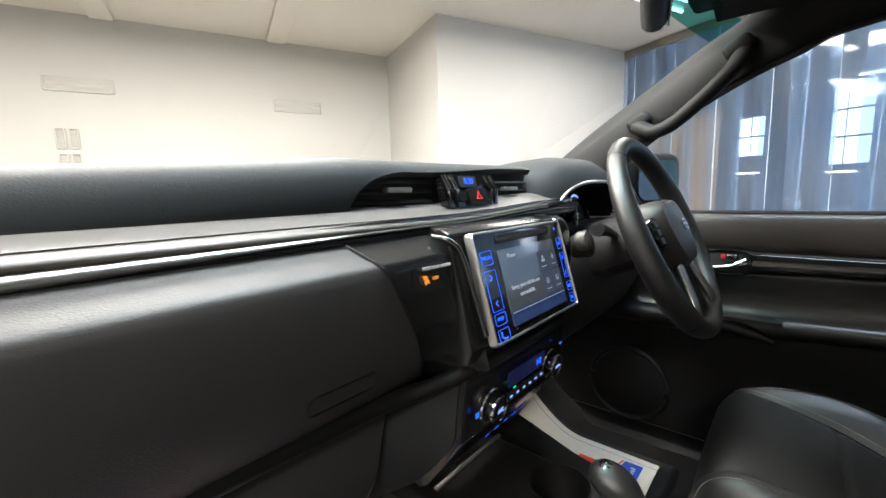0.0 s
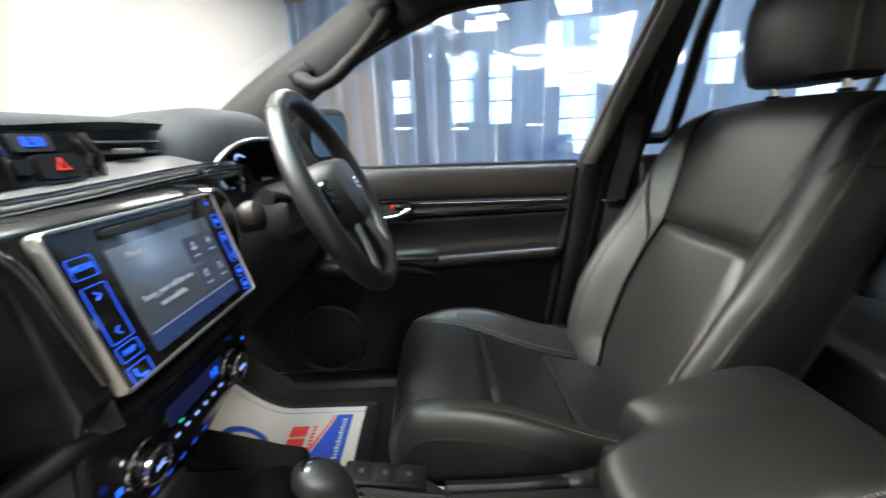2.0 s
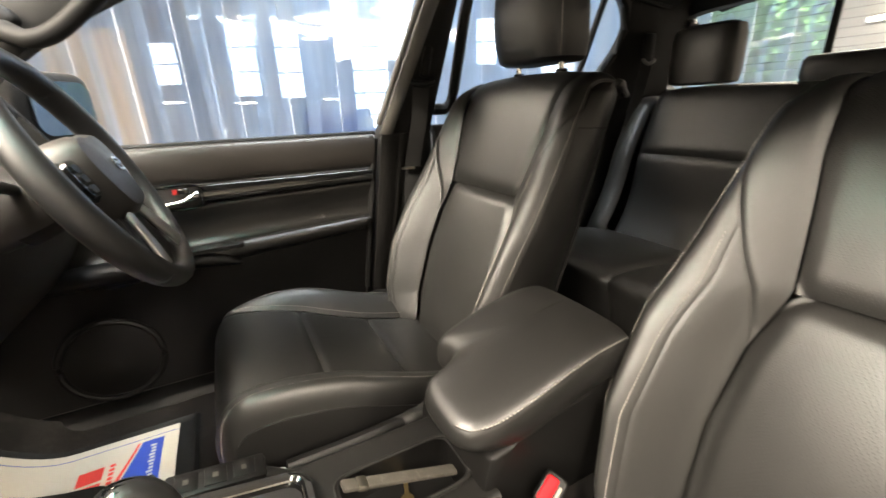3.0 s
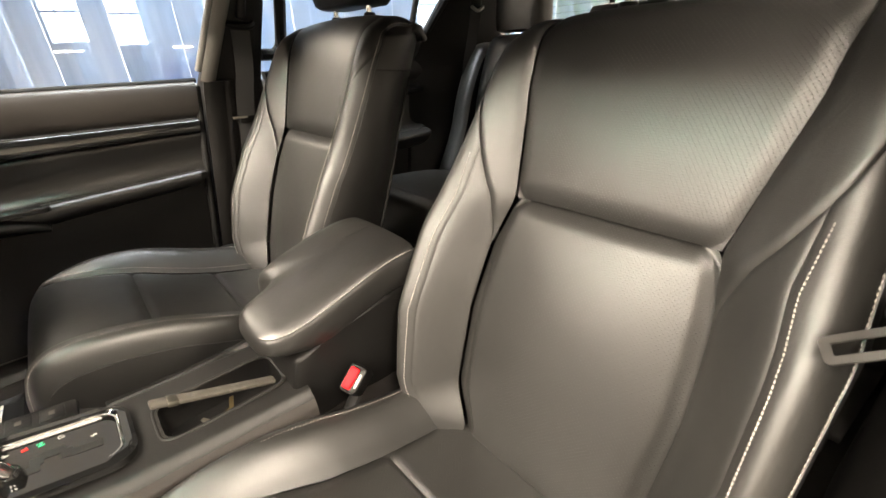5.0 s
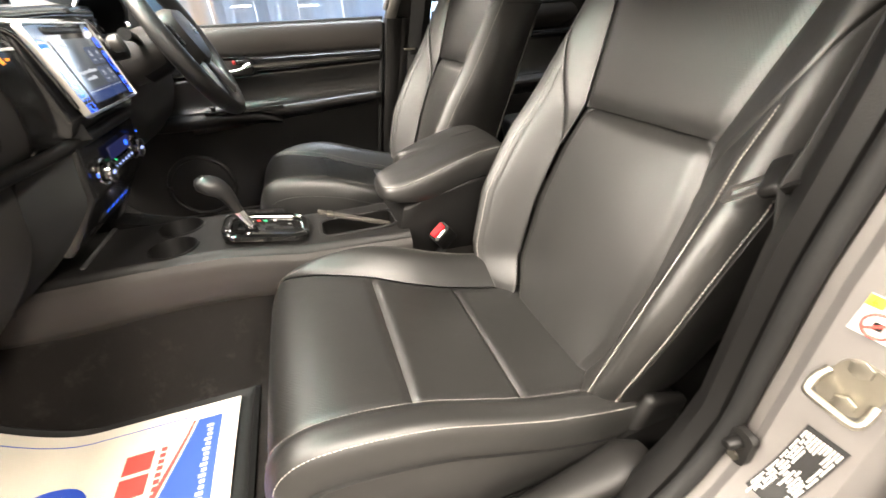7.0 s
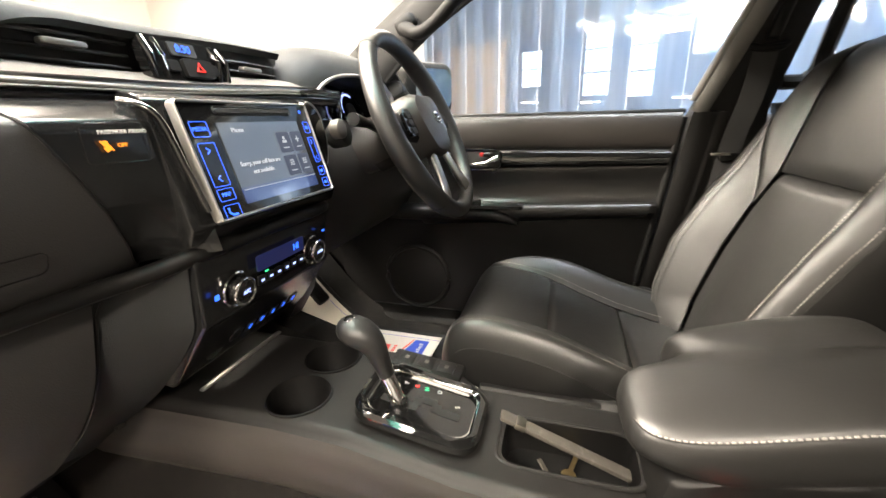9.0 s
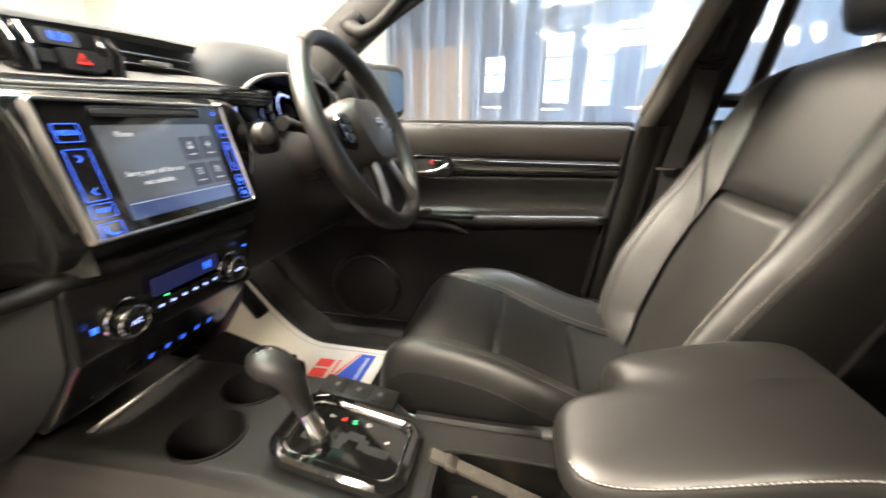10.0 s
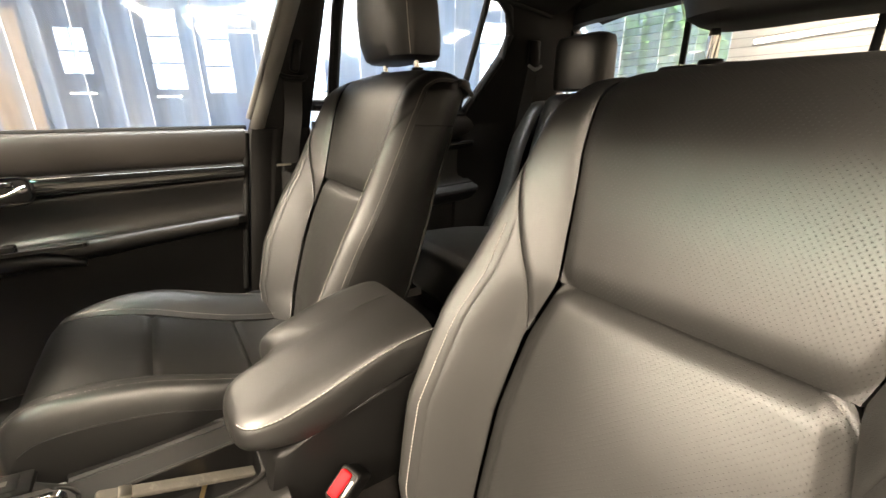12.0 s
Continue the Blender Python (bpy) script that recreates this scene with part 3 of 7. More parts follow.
def machine(u, v, w, d, h):
    g = thing("workshop_cabinet", "blue steel workshop cabinet on the hall floor", "cabinet", "workshop cabinets")
    rpart("body", rbox(d, w, h, 0.02, m=Matrix.Translation((u, v, h / 2))), BLUEPAINT, g)
    n = 4
    for k in range(n):
        drw = rpart("drawer", rbox(0.02, w - 0.06, h / n - 0.03, 0.005, m=Matrix.Translation((u - d / 2 - 0.008, v, (k + 0.5) * h / n))), BLUEPAINT, g)
        rpart("handle", rbox(0.02, w * 0.5, 0.015, 0.004, m=Matrix.Translation((u - d / 2 - 0.025, v, (k + 0.8) * h / n))), SATIN, drw)


for u, v, w, d, h in ((6.8, 2.5, 0.8, 0.6, 1.02), (7.4, 0.2, 1.5, 0.6, 1.10), (6.6, -1.3, 0.9, 0.6, 1.15), (7.2, -2.9, 1.1, 0.6, 1.1), (8.4, 1.2, 1.2, 0.6, 1.42)):
    machine(u, v, w, d, h)
rng = random.Random(17)
for u, v, z in ((6.75, 2.75, 1.02), (6.8, 2.45, 1.02), (6.75, 2.25, 1.02), (7.35, 0.6, 1.10), (7.3, 0.2, 1.10), (7.35, -0.25, 1.10), (6.6, -1.1, 1.15), (6.55, -1.5, 1.15)):
    g = thing("tool_box", "small steel tool box on a workshop cabinet", "tool box", "tool boxes")
    w, d, h = 0.16 + 0.12 * rng.random(), 0.14 + 0.08 * rng.random(), 0.08 + 0.10 * rng.random()
    rpart("body", rbox(d, w, h, 0.012, m=Matrix.Translation((u, v, z + h / 2))), rng.choice((DARKRED, SATIN, INK_WHITE)), g)
    rpart("handle", tube([(u, v - w * 0.3, z + h), (u, v - w * 0.3, z + h + 0.04), (u, v + w * 0.3, z + h + 0.04), (u, v + w * 0.3, z + h)], 0.006, 6, up=(1, 0, 0)), CHROME, g)
# leafy branches outside the far end of the curtain
rng = random.Random(9)
verts, faces = [], []
for _ in range(2600):
    c = Vector((6.4 + rng.gauss(0, 0.35), -5.4 + rng.gauss(0, 0.60), 2.2 + rng.gauss(0, 0.42)))
    a = Vector((rng.gauss(0, 1), rng.gauss(0, 1), rng.gauss(0, 1))).normalized() * 0.07
    b = a.orthogonal().normalized() * 0.03
    k = len(verts)
    verts += [c - a, c + b, c + a, c - b]
    faces.append((k, k + 1, k + 2, k + 3))
tree = thing("shrub", "green leafy shrub seen beyond the curtain", "shrub")
me = bpy.data.meshes.new("crown")
me.from_pydata([tuple(TURN @ v) for v in verts], [], faces)
me.materials.append(LEAF)
crown = new("crown", me)
crown.parent = tree
tagged(crown, "thin green leaves", kind="stuff")
rpart("trunk", tube([(6.4, -5.6, 0), (6.42, -5.55, 0.8), (6.38, -5.5, 2.1)], [0.06, 0.05, 0.03], 8), WOOD, tree)
g = thing("wall_light", "white linear light fixed to the cream wall", "wall light")
rpart("housing", rbox(1.5, 0.03, 0.06, 0.01, m=Matrix.Translation((3.0, -4.184, 2.02))), INK_WHITE, g)
rpart("tube", tube([(2.3, -4.155, 2.02), (3.7, -4.155, 2.02)], 0.018, 8), TUBEGLOW, g)
# fill lamp added over the shrub to brighten its leaves
area_lamp("shrub_fill", room(5.0, -5.0, 3.6), room(6.4, -5.6, 1.8), 1.0, 1.0, 220, (1.0, 0.98, 0.9))

# ---- cab shell ----
cab = thing("truck_cab", "silver pickup cab with black trimmed interior", "vehicle")
# floor pan and carpet
part("floor_pan", rbox(1.5, 2.7, 0.05, 0.01, m=Matrix.Translation((0, -0.75, 0.655))), PAINT, cab)


def carpet_fn(side):
    x0, x1 = (-0.72, -0.03) if side < 0 else (0.03, 0.72)

    def fn(a, b):
        x = x0 + (x1 - x0) * a
        y = -1.95 + 2.62 * b
        z = 0.72 + 0.006 * noise.noise(Vector((x * 9, y * 9, side)))
        z += 0.34 * smooth01((y - 0.16) / 0.45)
        inner = (x + 0.185) / 0.13 if side < 0 else (0.165 - x) / 0.11
        z += 0.20 * smooth01(inner)
        return (x, y, z)
    return fn


for s in (-1, 1):
    part("carpet", sheet(carpet_fn(s), 40, 90, 0.01 * 1), CARPET, cab, "dark worn grey carpet")
# roof with lining, header and rails
def roof_fn(a, b):
    x = -0.60 + 1.20 * a
    y = -1.93 + 1.84 * b
    return (x, y, 1.785 - 0.03 * (abs(x) / 0.60) ** 4 - 0.05 * smooth01((0.10 - b) / 0.10))


part("roof_lining", sheet(roof_fn, 30, 30, -0.03), CLOTH, cab, "dark grey cloth roof lining")
part("roof_skin", rbox(1.30, 1.9, 0.02, 0.008, m=Matrix.Translation((0, -1.0, 1.835))), PAINT, cab)


def vloft(sections):
    """A loft of level rings: (z, [(x, y), ...]) from below upwards."""
    return loft([[(x, y, z) for x, y in ring] for z, ring in sections])


def lerp_at(z, table):
    for (z0, v0), (z1, v1) in zip(table, table[1:]):
        if z <= z1:
            f = max(0.0, (z - z0) / (z1 - z0))
            return v0 + (v1 - v0) * f
    return table[-1][1]


LEVELS = [0.70, 0.78, 0.86, 0.92, 0.99, 1.08, 1.17, 1.24, 1.31, 1.40, 1.50, 1.62, 1.74]
B_EDGE = [(0.70, -0.470), (0.78, -0.510), (0.86, -0.566), (0.92, -0.610), (0.99, -0.640), (1.17, -0.650), (1.31, -0.678), (1.50, -0.725), (1.74, -0.810)]
# passenger's B pillar: silver door aperture, black trim, seal
sil, trim, seal = [], [], []
for z in LEVELS:
    y = lerp_at(z, B_EDGE)
    lean = 0.12 * max(0, z - 1.34)
    sil.append((z, [(x + lean, yy) for x, yy in ((-0.693, y - 0.10), (-0.697, y - 0.012), (-0.704, y - 0.004), (-0.712, y - 0.006), (-0.722, y + 0.002), (-0.765, y - 0.006), (-0.776, y - 0.012), (-0.782, y - 0.026), (-0.786, y - 0.06), (-0.786, y - 0.10))]))
    trim.append((z, [(x + lean, yy) for x, yy in ((-0.690, y - 0.15), (-0.690, y + 0.000), (-0.684, y + 0.010), (-0.668, y + 0.010), (-0.650, y - 0.006), (-0.638, y - 0.04), (-0.632, y - 0.10), (-0.634, y - 0.15))]))
    seal.append((-0.6965 + lean, y + 0.007, z))
part("b_pillar", vloft(sil), PAINT, cab, "silver painted door pillar")
part("pillar_trim", vloft(trim), PLASTIC, cab, "black moulded pillar trim")
part("door_seal", tube(curve(seal, 40), 0.0095, 10, up=(0, 1, 0)), RUBBER, cab, "black rubber door seal")
# sill below the open door
part("door_sill", prism([(-0.79, 0.60), (-0.79, 0.68), (-0.775, 0.705), (-0.70, 0.715), (-0.69, 0.70), (-0.69, 0.60)], -0.56, 0.6, axis="y"), PAINT, cab)
part("sill_plate", rbox(0.07, 0.9, 0.012, 0.004, m=Matrix.Translation((-0.665, -0.05, 0.728))), PLASTIC, cab, "black sill scuff plate")
# rear door aperture behind the pillar, with hinge and cable boot
part("rear_door_edge", vloft([(z, [(x, lerp_at(z, B_EDGE) + d) for x, d in ((-0.80, -0.14), (-0.84, -0.10), (-0.90, -0.105), (-0.90, -0.22), (-0.80, -0.22))]) for z in LEVELS[:-2]]), PAINT, cab, "silver edge of the rear door")

# driver's side body: lower shell, belt, B and C pillars
R_FRONT = [(0.70, -0.545), (0.94, -0.575), (1.345, -0.632), (1.75, -0.775)]
R_REAR = [(0.70, -0.80), (1.345, -0.786), (1.43, -0.798), (1.75, -0.845)]


def tumble(z):
    return 0.0 if z < 1.345 else 0.34 * (z - 1.345)


def right_pillar(name, z0, z1, dx, material, label, inset=0.0, dy=0.0):
    secs = []
    for k in range(9):
        z = z0 + (z1 - z0) * k / 8
        f, r = lerp_at(z, R_FRONT) + dy, lerp_at(z, R_REAR)
        x = 0.715 - tumble(z) * 0.9 + dx
        secs.append((z, [(x + 0.055, f + 0.004), (x + 0.012, f), (x, f - 0.012), (x - 0.006, (f + r) / 2), (x, r + 0.015), (x + 0.012, r), (x + 0.06, r)]))
    return part(name, vloft(secs), material, cab, label)


right_pillar("b_pillar_upper", 1.338, 1.76, 0.0, GREYPLASTIC, "dark grey upper pillar trim")
right_pillar("b_pillar_lower", 0.72, 1.349, -0.004, GREYPLASTIC, "dark grey lower pillar trim")
fr = []
for k in range(24):
    z = 0.90 + (1.74 - 0.90) * k / 23
    fr.append((0.728 - tumble(z) * 0.9, lerp_at(z, R_FRONT) + 0.016, z))
part("door_seal", tube([p for p in fr if p[2] > 1.34], 0.008, 10, up=(0, 1, 0)), LIGHTGREY, cab, "pale grey door frame edge")
part("door_seal", tube([p for p in fr if p[2] < 1.36], 0.009, 10, up=(0, 1, 0)), RUBBER, cab, "black rubber door seal")


def pillar_strip(z0, z1, w0, w1):
    """A proud strip along the front edge of the driver's pillar."""
    def fn(a, b):
        z = z0 + (z1 - z0) * b
        y = lerp_at(z, R_FRONT) + 0.006 - (w0 + (w1 - w0) * b) * a
        return (0.7125 - tumble(z) * 0.9 - 0.007 * math.sin(math.pi * min(1, 0.25 + a)) , y, z)
    return sheet(fn, 10, 24, -0.02)


part("pillar_front_trim", pillar_strip(1.353, 1.74, 0.020, 0.018), LIGHTGREY, cab, "pale grey pillar edge trim")
part("pillar_front_trim", pillar_strip(0.80, 1.350, 0.050, 0.062), GREYPLASTIC, cab, "grey lower pillar trim")
part("outer_side", rbox(0.02, 2.7, 0.68, 0.004, m=Matrix.Translation((0.83, -0.72, 1.0))), PAINT, cab)

part("sill_trim", prism([(0.68, 0.700), (0.68, 0.722), (0.70, 0.735), (0.745, 0.745), (0.745, 0.70)], -0.56, 0.45, 0.004, axis="y"), PLASTIC, cab, "black sill trim")

part("kick_panel", rbox(0.02, 0.52, 0.42, 0.006, 2, Matrix.Translation((0.748, 0.56, 0.92))), PLASTIC, cab, "black footwell side panel")
part("kick_panel", rbox(0.02, 0.52, 0.42, 0.006, 2, Matrix.Translation((-0.748, 0.56, 0.92))), PLASTIC, cab, "black footwell side panel")

# C pillar, parcel wall and rear window surround
c_pts = []
C_FRONT = curve([(-1.29, 0, 0.75), (-1.315, 0, 1.25), (-1.345, 0, 1.37), (-1.415, 0, 1.47), (-1.478, 0, 1.565), (-1.497, 0, 1.64), (-1.475, 0, 1.705), (-1.42, 0, 1.76)], 36)
for q in C_FRONT:
    f, z = q.x, q.z
    x = 0.730 - tumble(z) * 0.62
    c_pts.append((z, [(x + 0.09, f - 0.09), (x + 0.010, f - 0.004), (x - 0.004, f - 0.014), (x - 0.012, f - 0.05), (x - 0.020, f - 0.12), (x - 0.022, -1.70), (x - 0.020, -1.80), (x + 0.09, -1.82)]))
part("c_pillar", vloft(c_pts), PILLARTRIM, cab, "dark grey rear pillar trim")
part("rear_bulkhead", rbox(1.46, 0.06, 0.74, 0.01, m=Matrix.Translation((0, -1.86, 1.07))), DARK, cab)
BW = [(0.66, 1.440), (0.698, 1.47), (0.676, 1.59), (0.63, 1.66), (0.53, 1.702), (-0.53, 1.702), (-0.63, 1.66), (-0.676, 1.59), (-0.698, 1.47), (-0.66, 1.440)]
outer = [(0.74, 1.38), (0.79, 1.49), (0.78, 1.64), (0.72, 1.76), (0.58, 1.815), (-0.58, 1.815), (-0.72, 1.76), (-0.78, 1.64), (-0.79, 1.49), (-0.74, 1.38)]
bw = curve([(x, -1.80, z) for x, z in BW + BW[:1]], 61)[:-1]
ow = curve([(x, -1.80, z) for x, z in outer + outer[:1]], 61)[:-1]
bm = loft([ow, bw, [p + Vector((0, -0.05, 0)) for p in bw]], caps=False)
part("rear_window_frame", bm, DARK, cab, "black rear window surround")
bm = bmesh.new()
bm.faces.new([bm.verts.new(p + Vector((0, -0.04, 0))) for p in bw])
gl = part("rear_window", bm, GLASS, cab, "rear window glass", smooth=False)
gl.visible_shadow = False
for k in range(9):
    z = 1.49 + 0.024 * k
    part("heater_wire", tube([(-0.58, -1.835, z), (0.58, -1.835, z)], 0.0004, 4), RUBBER, cab)
for x in (-0.22, 0.22):
    part("window_divider", rbox(0.018, 0.012, 0.26, 0.003, m=Matrix.Translation((x, -1.832, 1.60))), RUBBER, cab)

# A pillar on the driver's side, with grab handle
ap_u = curve([(0.755, 0.45, 1.39), (0.722, 0.262, 1.519), (0.692, 0.140, 1.590), (0.664, 0.030, 1.650), (0.632, -0.110, 1.724), (0.585, -0.30, 1.785), (0.555, -0.8, 1.80), (0.555, -1.3, 1.80), (0.56, -1.75, 1.775)], 80)
ap_l = curve([(0.728, 0.25, 1.36), (0.690, 0.125, 1.475), (0.664, 0.010, 1.560), (0.639, -0.118, 1.631), (0.624, -0.225, 1.675), (0.613, -0.345, 1.708), (0.606, -0.8, 1.742), (0.606, -1.3, 1.742), (0.61, -1.66, 1.712)], 80)
secs = []
for p, q in zip(ap_u, ap_l):
    c, o = (p + q) / 2, Vector((0.045, 0.012, 0.03))
    n = Vector((-0.75, -0.15, -0.5)).normalized()
    secs.append([p + o, p + n * 0.001, p.lerp(q, 0.12) + n * 0.010, p.lerp(q, 0.35) + n * 0.016, p.lerp(q, 0.65) + n * 0.016, p.lerp(q, 0.88) + n * 0.010, q + n * 0.001, q + o])
part("a_pillar", loft(secs), PILLARTRIM, cab, "dark grey pillar and roof rail trim")
part("door_seal", tube([q + Vector((0.006, 0.004, -0.004)) for q in ap_l[8:]], 0.008, 8), RUBBER, cab)
gh = thing("grab_handle", "dark grey moulded grab handle on the windscreen pillar", "grab handle")
part("grip", tube(curve([(0.648, 0.070, 1.568), (0.618, 0.046, 1.556), (0.600, 0.018, 1.546), (0.594, -0.020, 1.560), (0.590, -0.070, 1.600), (0.588, -0.106, 1.634), (0.598, -0.132, 1.668), (0.622, -0.140, 1.700)], 48), [0.022 - 0.0005 * k for k in range(10)] + [0.0172] * 28 + [0.0175 + 0.0006 * k for k in range(10)], 14, flat=0.9), PILLARTRIM, gh)
for p in ((0.652, 0.066, 1.578), (0.618, -0.130, 1.700)):
    part("mount", rbox(0.05, 0.055, 0.034, 0.012, 3, Matrix.Translation(p) @ Matrix.Rotation(radians(-32), 4, "X")), PILLARTRIM, gh)
# left A pillar and roof rail
secs_l = [[Vector((-p.x, p.y, p.z)) for p in ring] for ring in secs]
part("a_pillar", loft(secs_l), PILLARTRIM, cab, "dark grey pillar and roof rail trim")


# windscreen with tinted top band
def screen_fn(a, b):
    x = (-1 + 2 * a) * (0.76 - 0.11 * b)
    return (x, 0.80 - 0.86 * b - 0.08 * (abs(x) / 0.7) ** 2, 1.39 + 0.385 * b - 0.015 * (abs(x) / .7) ** 2)


g1 = part("windscreen", sheet(lambda a, b: screen_fn(a, b * 0.93), 24, 16), GLASS, cab, "windscreen glass")
g2 = part("tint_band", sheet(lambda a, b: screen_fn(a, 0.93 + b * 0.07), 24, 6), TINT, cab, "teal tinted band of the windscreen")
g1.visible_shadow = g2.visible_shadow = False
part("header_rail", rbox(1.16, 0.10, 0.03, 0.012, 2, Matrix.Translation((0, -0.10, 1.785))), CLOTH, cab)
mr_ = thing("rear_view_mirror", "black rear-view mirror hanging from the windscreen", "mirror")
part("housing", rbox(0.25, 0.035, 0.07, 0.016, 3, Matrix.Translation((0.11, -0.09, 1.675)) @ Matrix.Rotation(radians(14), 4, "Z")), PLASTIC, mr_)
part("glass", rbox(0.235, 0.004, 0.058, 0.0015, 1, Matrix.Translation((0.11, -0.09, 1.675)) @ Matrix.Rotation(radians(14), 4, "Z") @ Matrix.Translation((0, -0.0185, 0))), MIRROR, mr_)
part("stem", tube([(0.105, -0.07, 1.69), (0.10, -0.05, 1.71), (0.10, -0.06, 1.765)], 0.012, 8), PLASTIC, mr_)

# bonnet beyond the windscreen and the front body
part("bonnet", sheet(lambda a, b: (-0.8 + 1.6 * a, 0.85 + 1.1 * b, 1.24 - 0.10 * b * b - 0.06 * (2 * a - 1) ** 4), 20, 12, -0.02), PAINT, cab, "silver bonnet")
part("firewall", rbox(1.5, 0.03, 0.75, 0.005, m=Matrix.Translation((0, 0.84, 1.02))), DARK, cab)


# ---- driver's door ----
door = thing("front_door", "black trimmed front door, closed, with gloss strip", "door")
DOOR_Y0, DOOR_Y1 = 0.36, -0.612


def dsheet(name, prof, material, y0, y1, label="", rear_slant=0.13, dz=0.0, dz_low=0.0, parent=door, n=36):
    """A trim strip of the door: prof gives (x, z) down the strip; the rear edge slants with the pillar."""
    pts = curve([(x, 0, z) for x, z in prof], 14)

    def fn(a, b):
        p = pts[min(13, int(round(b * 13)))]
        y = y0 + (y1 + rear_slant * (1.345 - p.z) - y0) * a
        lift = dz + (dz_low - dz) * b
        return (p.x, y, p.z + lift * a)
    return part(name, sheet(fn, n, 14, -0.02), material, parent, label)


dsheet("upper_pad", [(0.752, 1.349), (0.735, 1.350), (0.722, 1.345), (0.716, 1.325), (0.716, 1.295), (0.722, 1.270), (0.732, 1.260)], SOFT, DOOR_Y0, DOOR_Y1, "soft dark grey window-sill pad", dz=0.0)
dsheet("gloss_strip", [(0.730, 1.264), (0.718, 1.260), (0.712, 1.248), (0.709, 1.230), (0.712, 1.212), (0.728, 1.204)], PIANO, 0.30, DOOR_Y1 + 0.004, "gloss black strip, narrowing rearwards", dz=-0.010, dz_low=0.022)
dsheet("middle_pad", [(0.728, 1.206), (0.719, 1.198), (0.721, 1.185), (0.731, 1.155), (0.733, 1.12), (0.722, 1.100), (0.705, 1.094)], PADLEATHER, 0.28, DOOR_Y1 + 0.002, "black leather middle panel", dz=0.022, dz_low=0.026)
dsheet("armrest", [(0.716, 1.101), (0.700, 1.099), (0.690, 1.090), (0.688, 1.076), (0.694, 1.058), (0.712, 1.046), (0.735, 1.036)], PADLEATHER, 0.06, DOOR_Y1 + 0.02, "black leather door armrest", dz=0.026, dz_low=0.046)
dsheet("armrest_seam", [(0.7035, 1.1015), (0.7005, 1.1005), (0.6985, 1.0985)], DARK, 0.05, DOOR_Y1 + 0.02, dz=0.026, dz_low=0.026)
dsheet("lower_panel", [(0.737, 1.112), (0.739, 0.98), (0.735, 0.90), (0.725, 0.82), (0.72, 0.76)], PLASTIC, 0.36, DOOR_Y1 + 0.004, "black lower door panel")
# the pull cup's moulded surround sweeping out of the armrest
part("pull_cup", loft([[(0.700 + 0.030 * f * math.cos(t), y, z + h * math.sin(t)) for t in [k * math.pi / 10 for k in range(20)]] for y, z, h, f in ((0.16, 1.080, 0.020, 0.9), (0.10, 1.084, 0.026, 1.0), (-0.08, 1.087, 0.025, 1.0), (-0.15, 1.084, 0.022, 0.95), (-0.195, 1.074, 0.016, 0.8), (-0.225, 1.062, 0.009, 0.5))]), PLASTIC, door, "black moulded surround of the pull cup")
bm = prism(rounded(0.050, 0.25, 0.018), 1.104, 1.113, axis="z")
bm.transform(Matrix.Translation((0.695, -0.115, 0)))
swp = part("switch_panel", bm, SATINBLACK, door, "gloss black window switch panel")
for k in range(4):
    part("window_switch", rbox(0.016, 0.024, 0.012, 0.004, 2, Matrix.Translation((0.688 + 0.018 * (k % 2), -0.07 - 0.036 * (k // 2), 1.117))), PLASTIC, swp)
part("window_switch", tube([(0.690, -0.02, 1.112), (0.690, -0.02, 1.126)], 0.008, 12), PLASTIC, swp)
hbw = part("handle_bowl", rbox(0.012, 0.125, 0.052, 0.018, 4, Matrix.Translation((0.7135, -0.108, 1.236))), INK_BLACK, door, "dark recess of the door release")
part("bowl_rim", tube([(0.706, -0.108 + y, 1.236 + z) for y, z in rounded(0.130, 0.056, 0.020)], 0.0032, 8, closed=True), PIANO, hbw)
part("handle", tube(curve([(0.706, -0.160, 1.240), (0.699, -0.150, 1.236), (0.695, -0.128, 1.228), (0.693, -0.100, 1.224), (0.694, -0.070, 1.222)], 20), [0.012] * 4 + [0.011, 0.009, 0.0075] + [0.006] * 13, 12, flat=0.8), CHROME, hbw, "chrome door release")
part("lock_lever", rbox(0.010, 0.022, 0.013, 0.004, 3, Matrix.Translation((0.703, -0.136, 1.250))), PIANO, hbw)
part("lock_button", rbox(0.006, 0.010, 0.012, 0.002, 2, Matrix.Translation((0.702, -0.119, 1.250))), DARKRED, hbw, "red lock marker")
sp = Matrix.Translation((0.722, 0.09, 0.865)) @ Matrix.Rotation(math.pi / 2, 4, "Y")
spk = part("speaker_ring", tube([sp @ Vector((0.102 * math.cos(t), 0.102 * math.sin(t), -0.006)) for t in [k * math.pi / 20 for k in range(40)]], 0.008, 8, closed=True), PLASTIC, door)
part("speaker_grille", cyl(0.096, 0.012, 40, bevel=0.003, m=sp), PLASTIC, spk, "black mesh speaker grille")
# window glass and frame
WIN = [(0.17, 1.349), (-0.622, 1.349), (-0.75, 1.70), (-0.40, 1.735), (-0.20, 1.69), (-0.02, 1.61), (0.12, 1.53)]


def win_pt(y, z, dx=0.0):
    return Vector((0.757 - tumble(z) * 0.85 + dx, y, z))


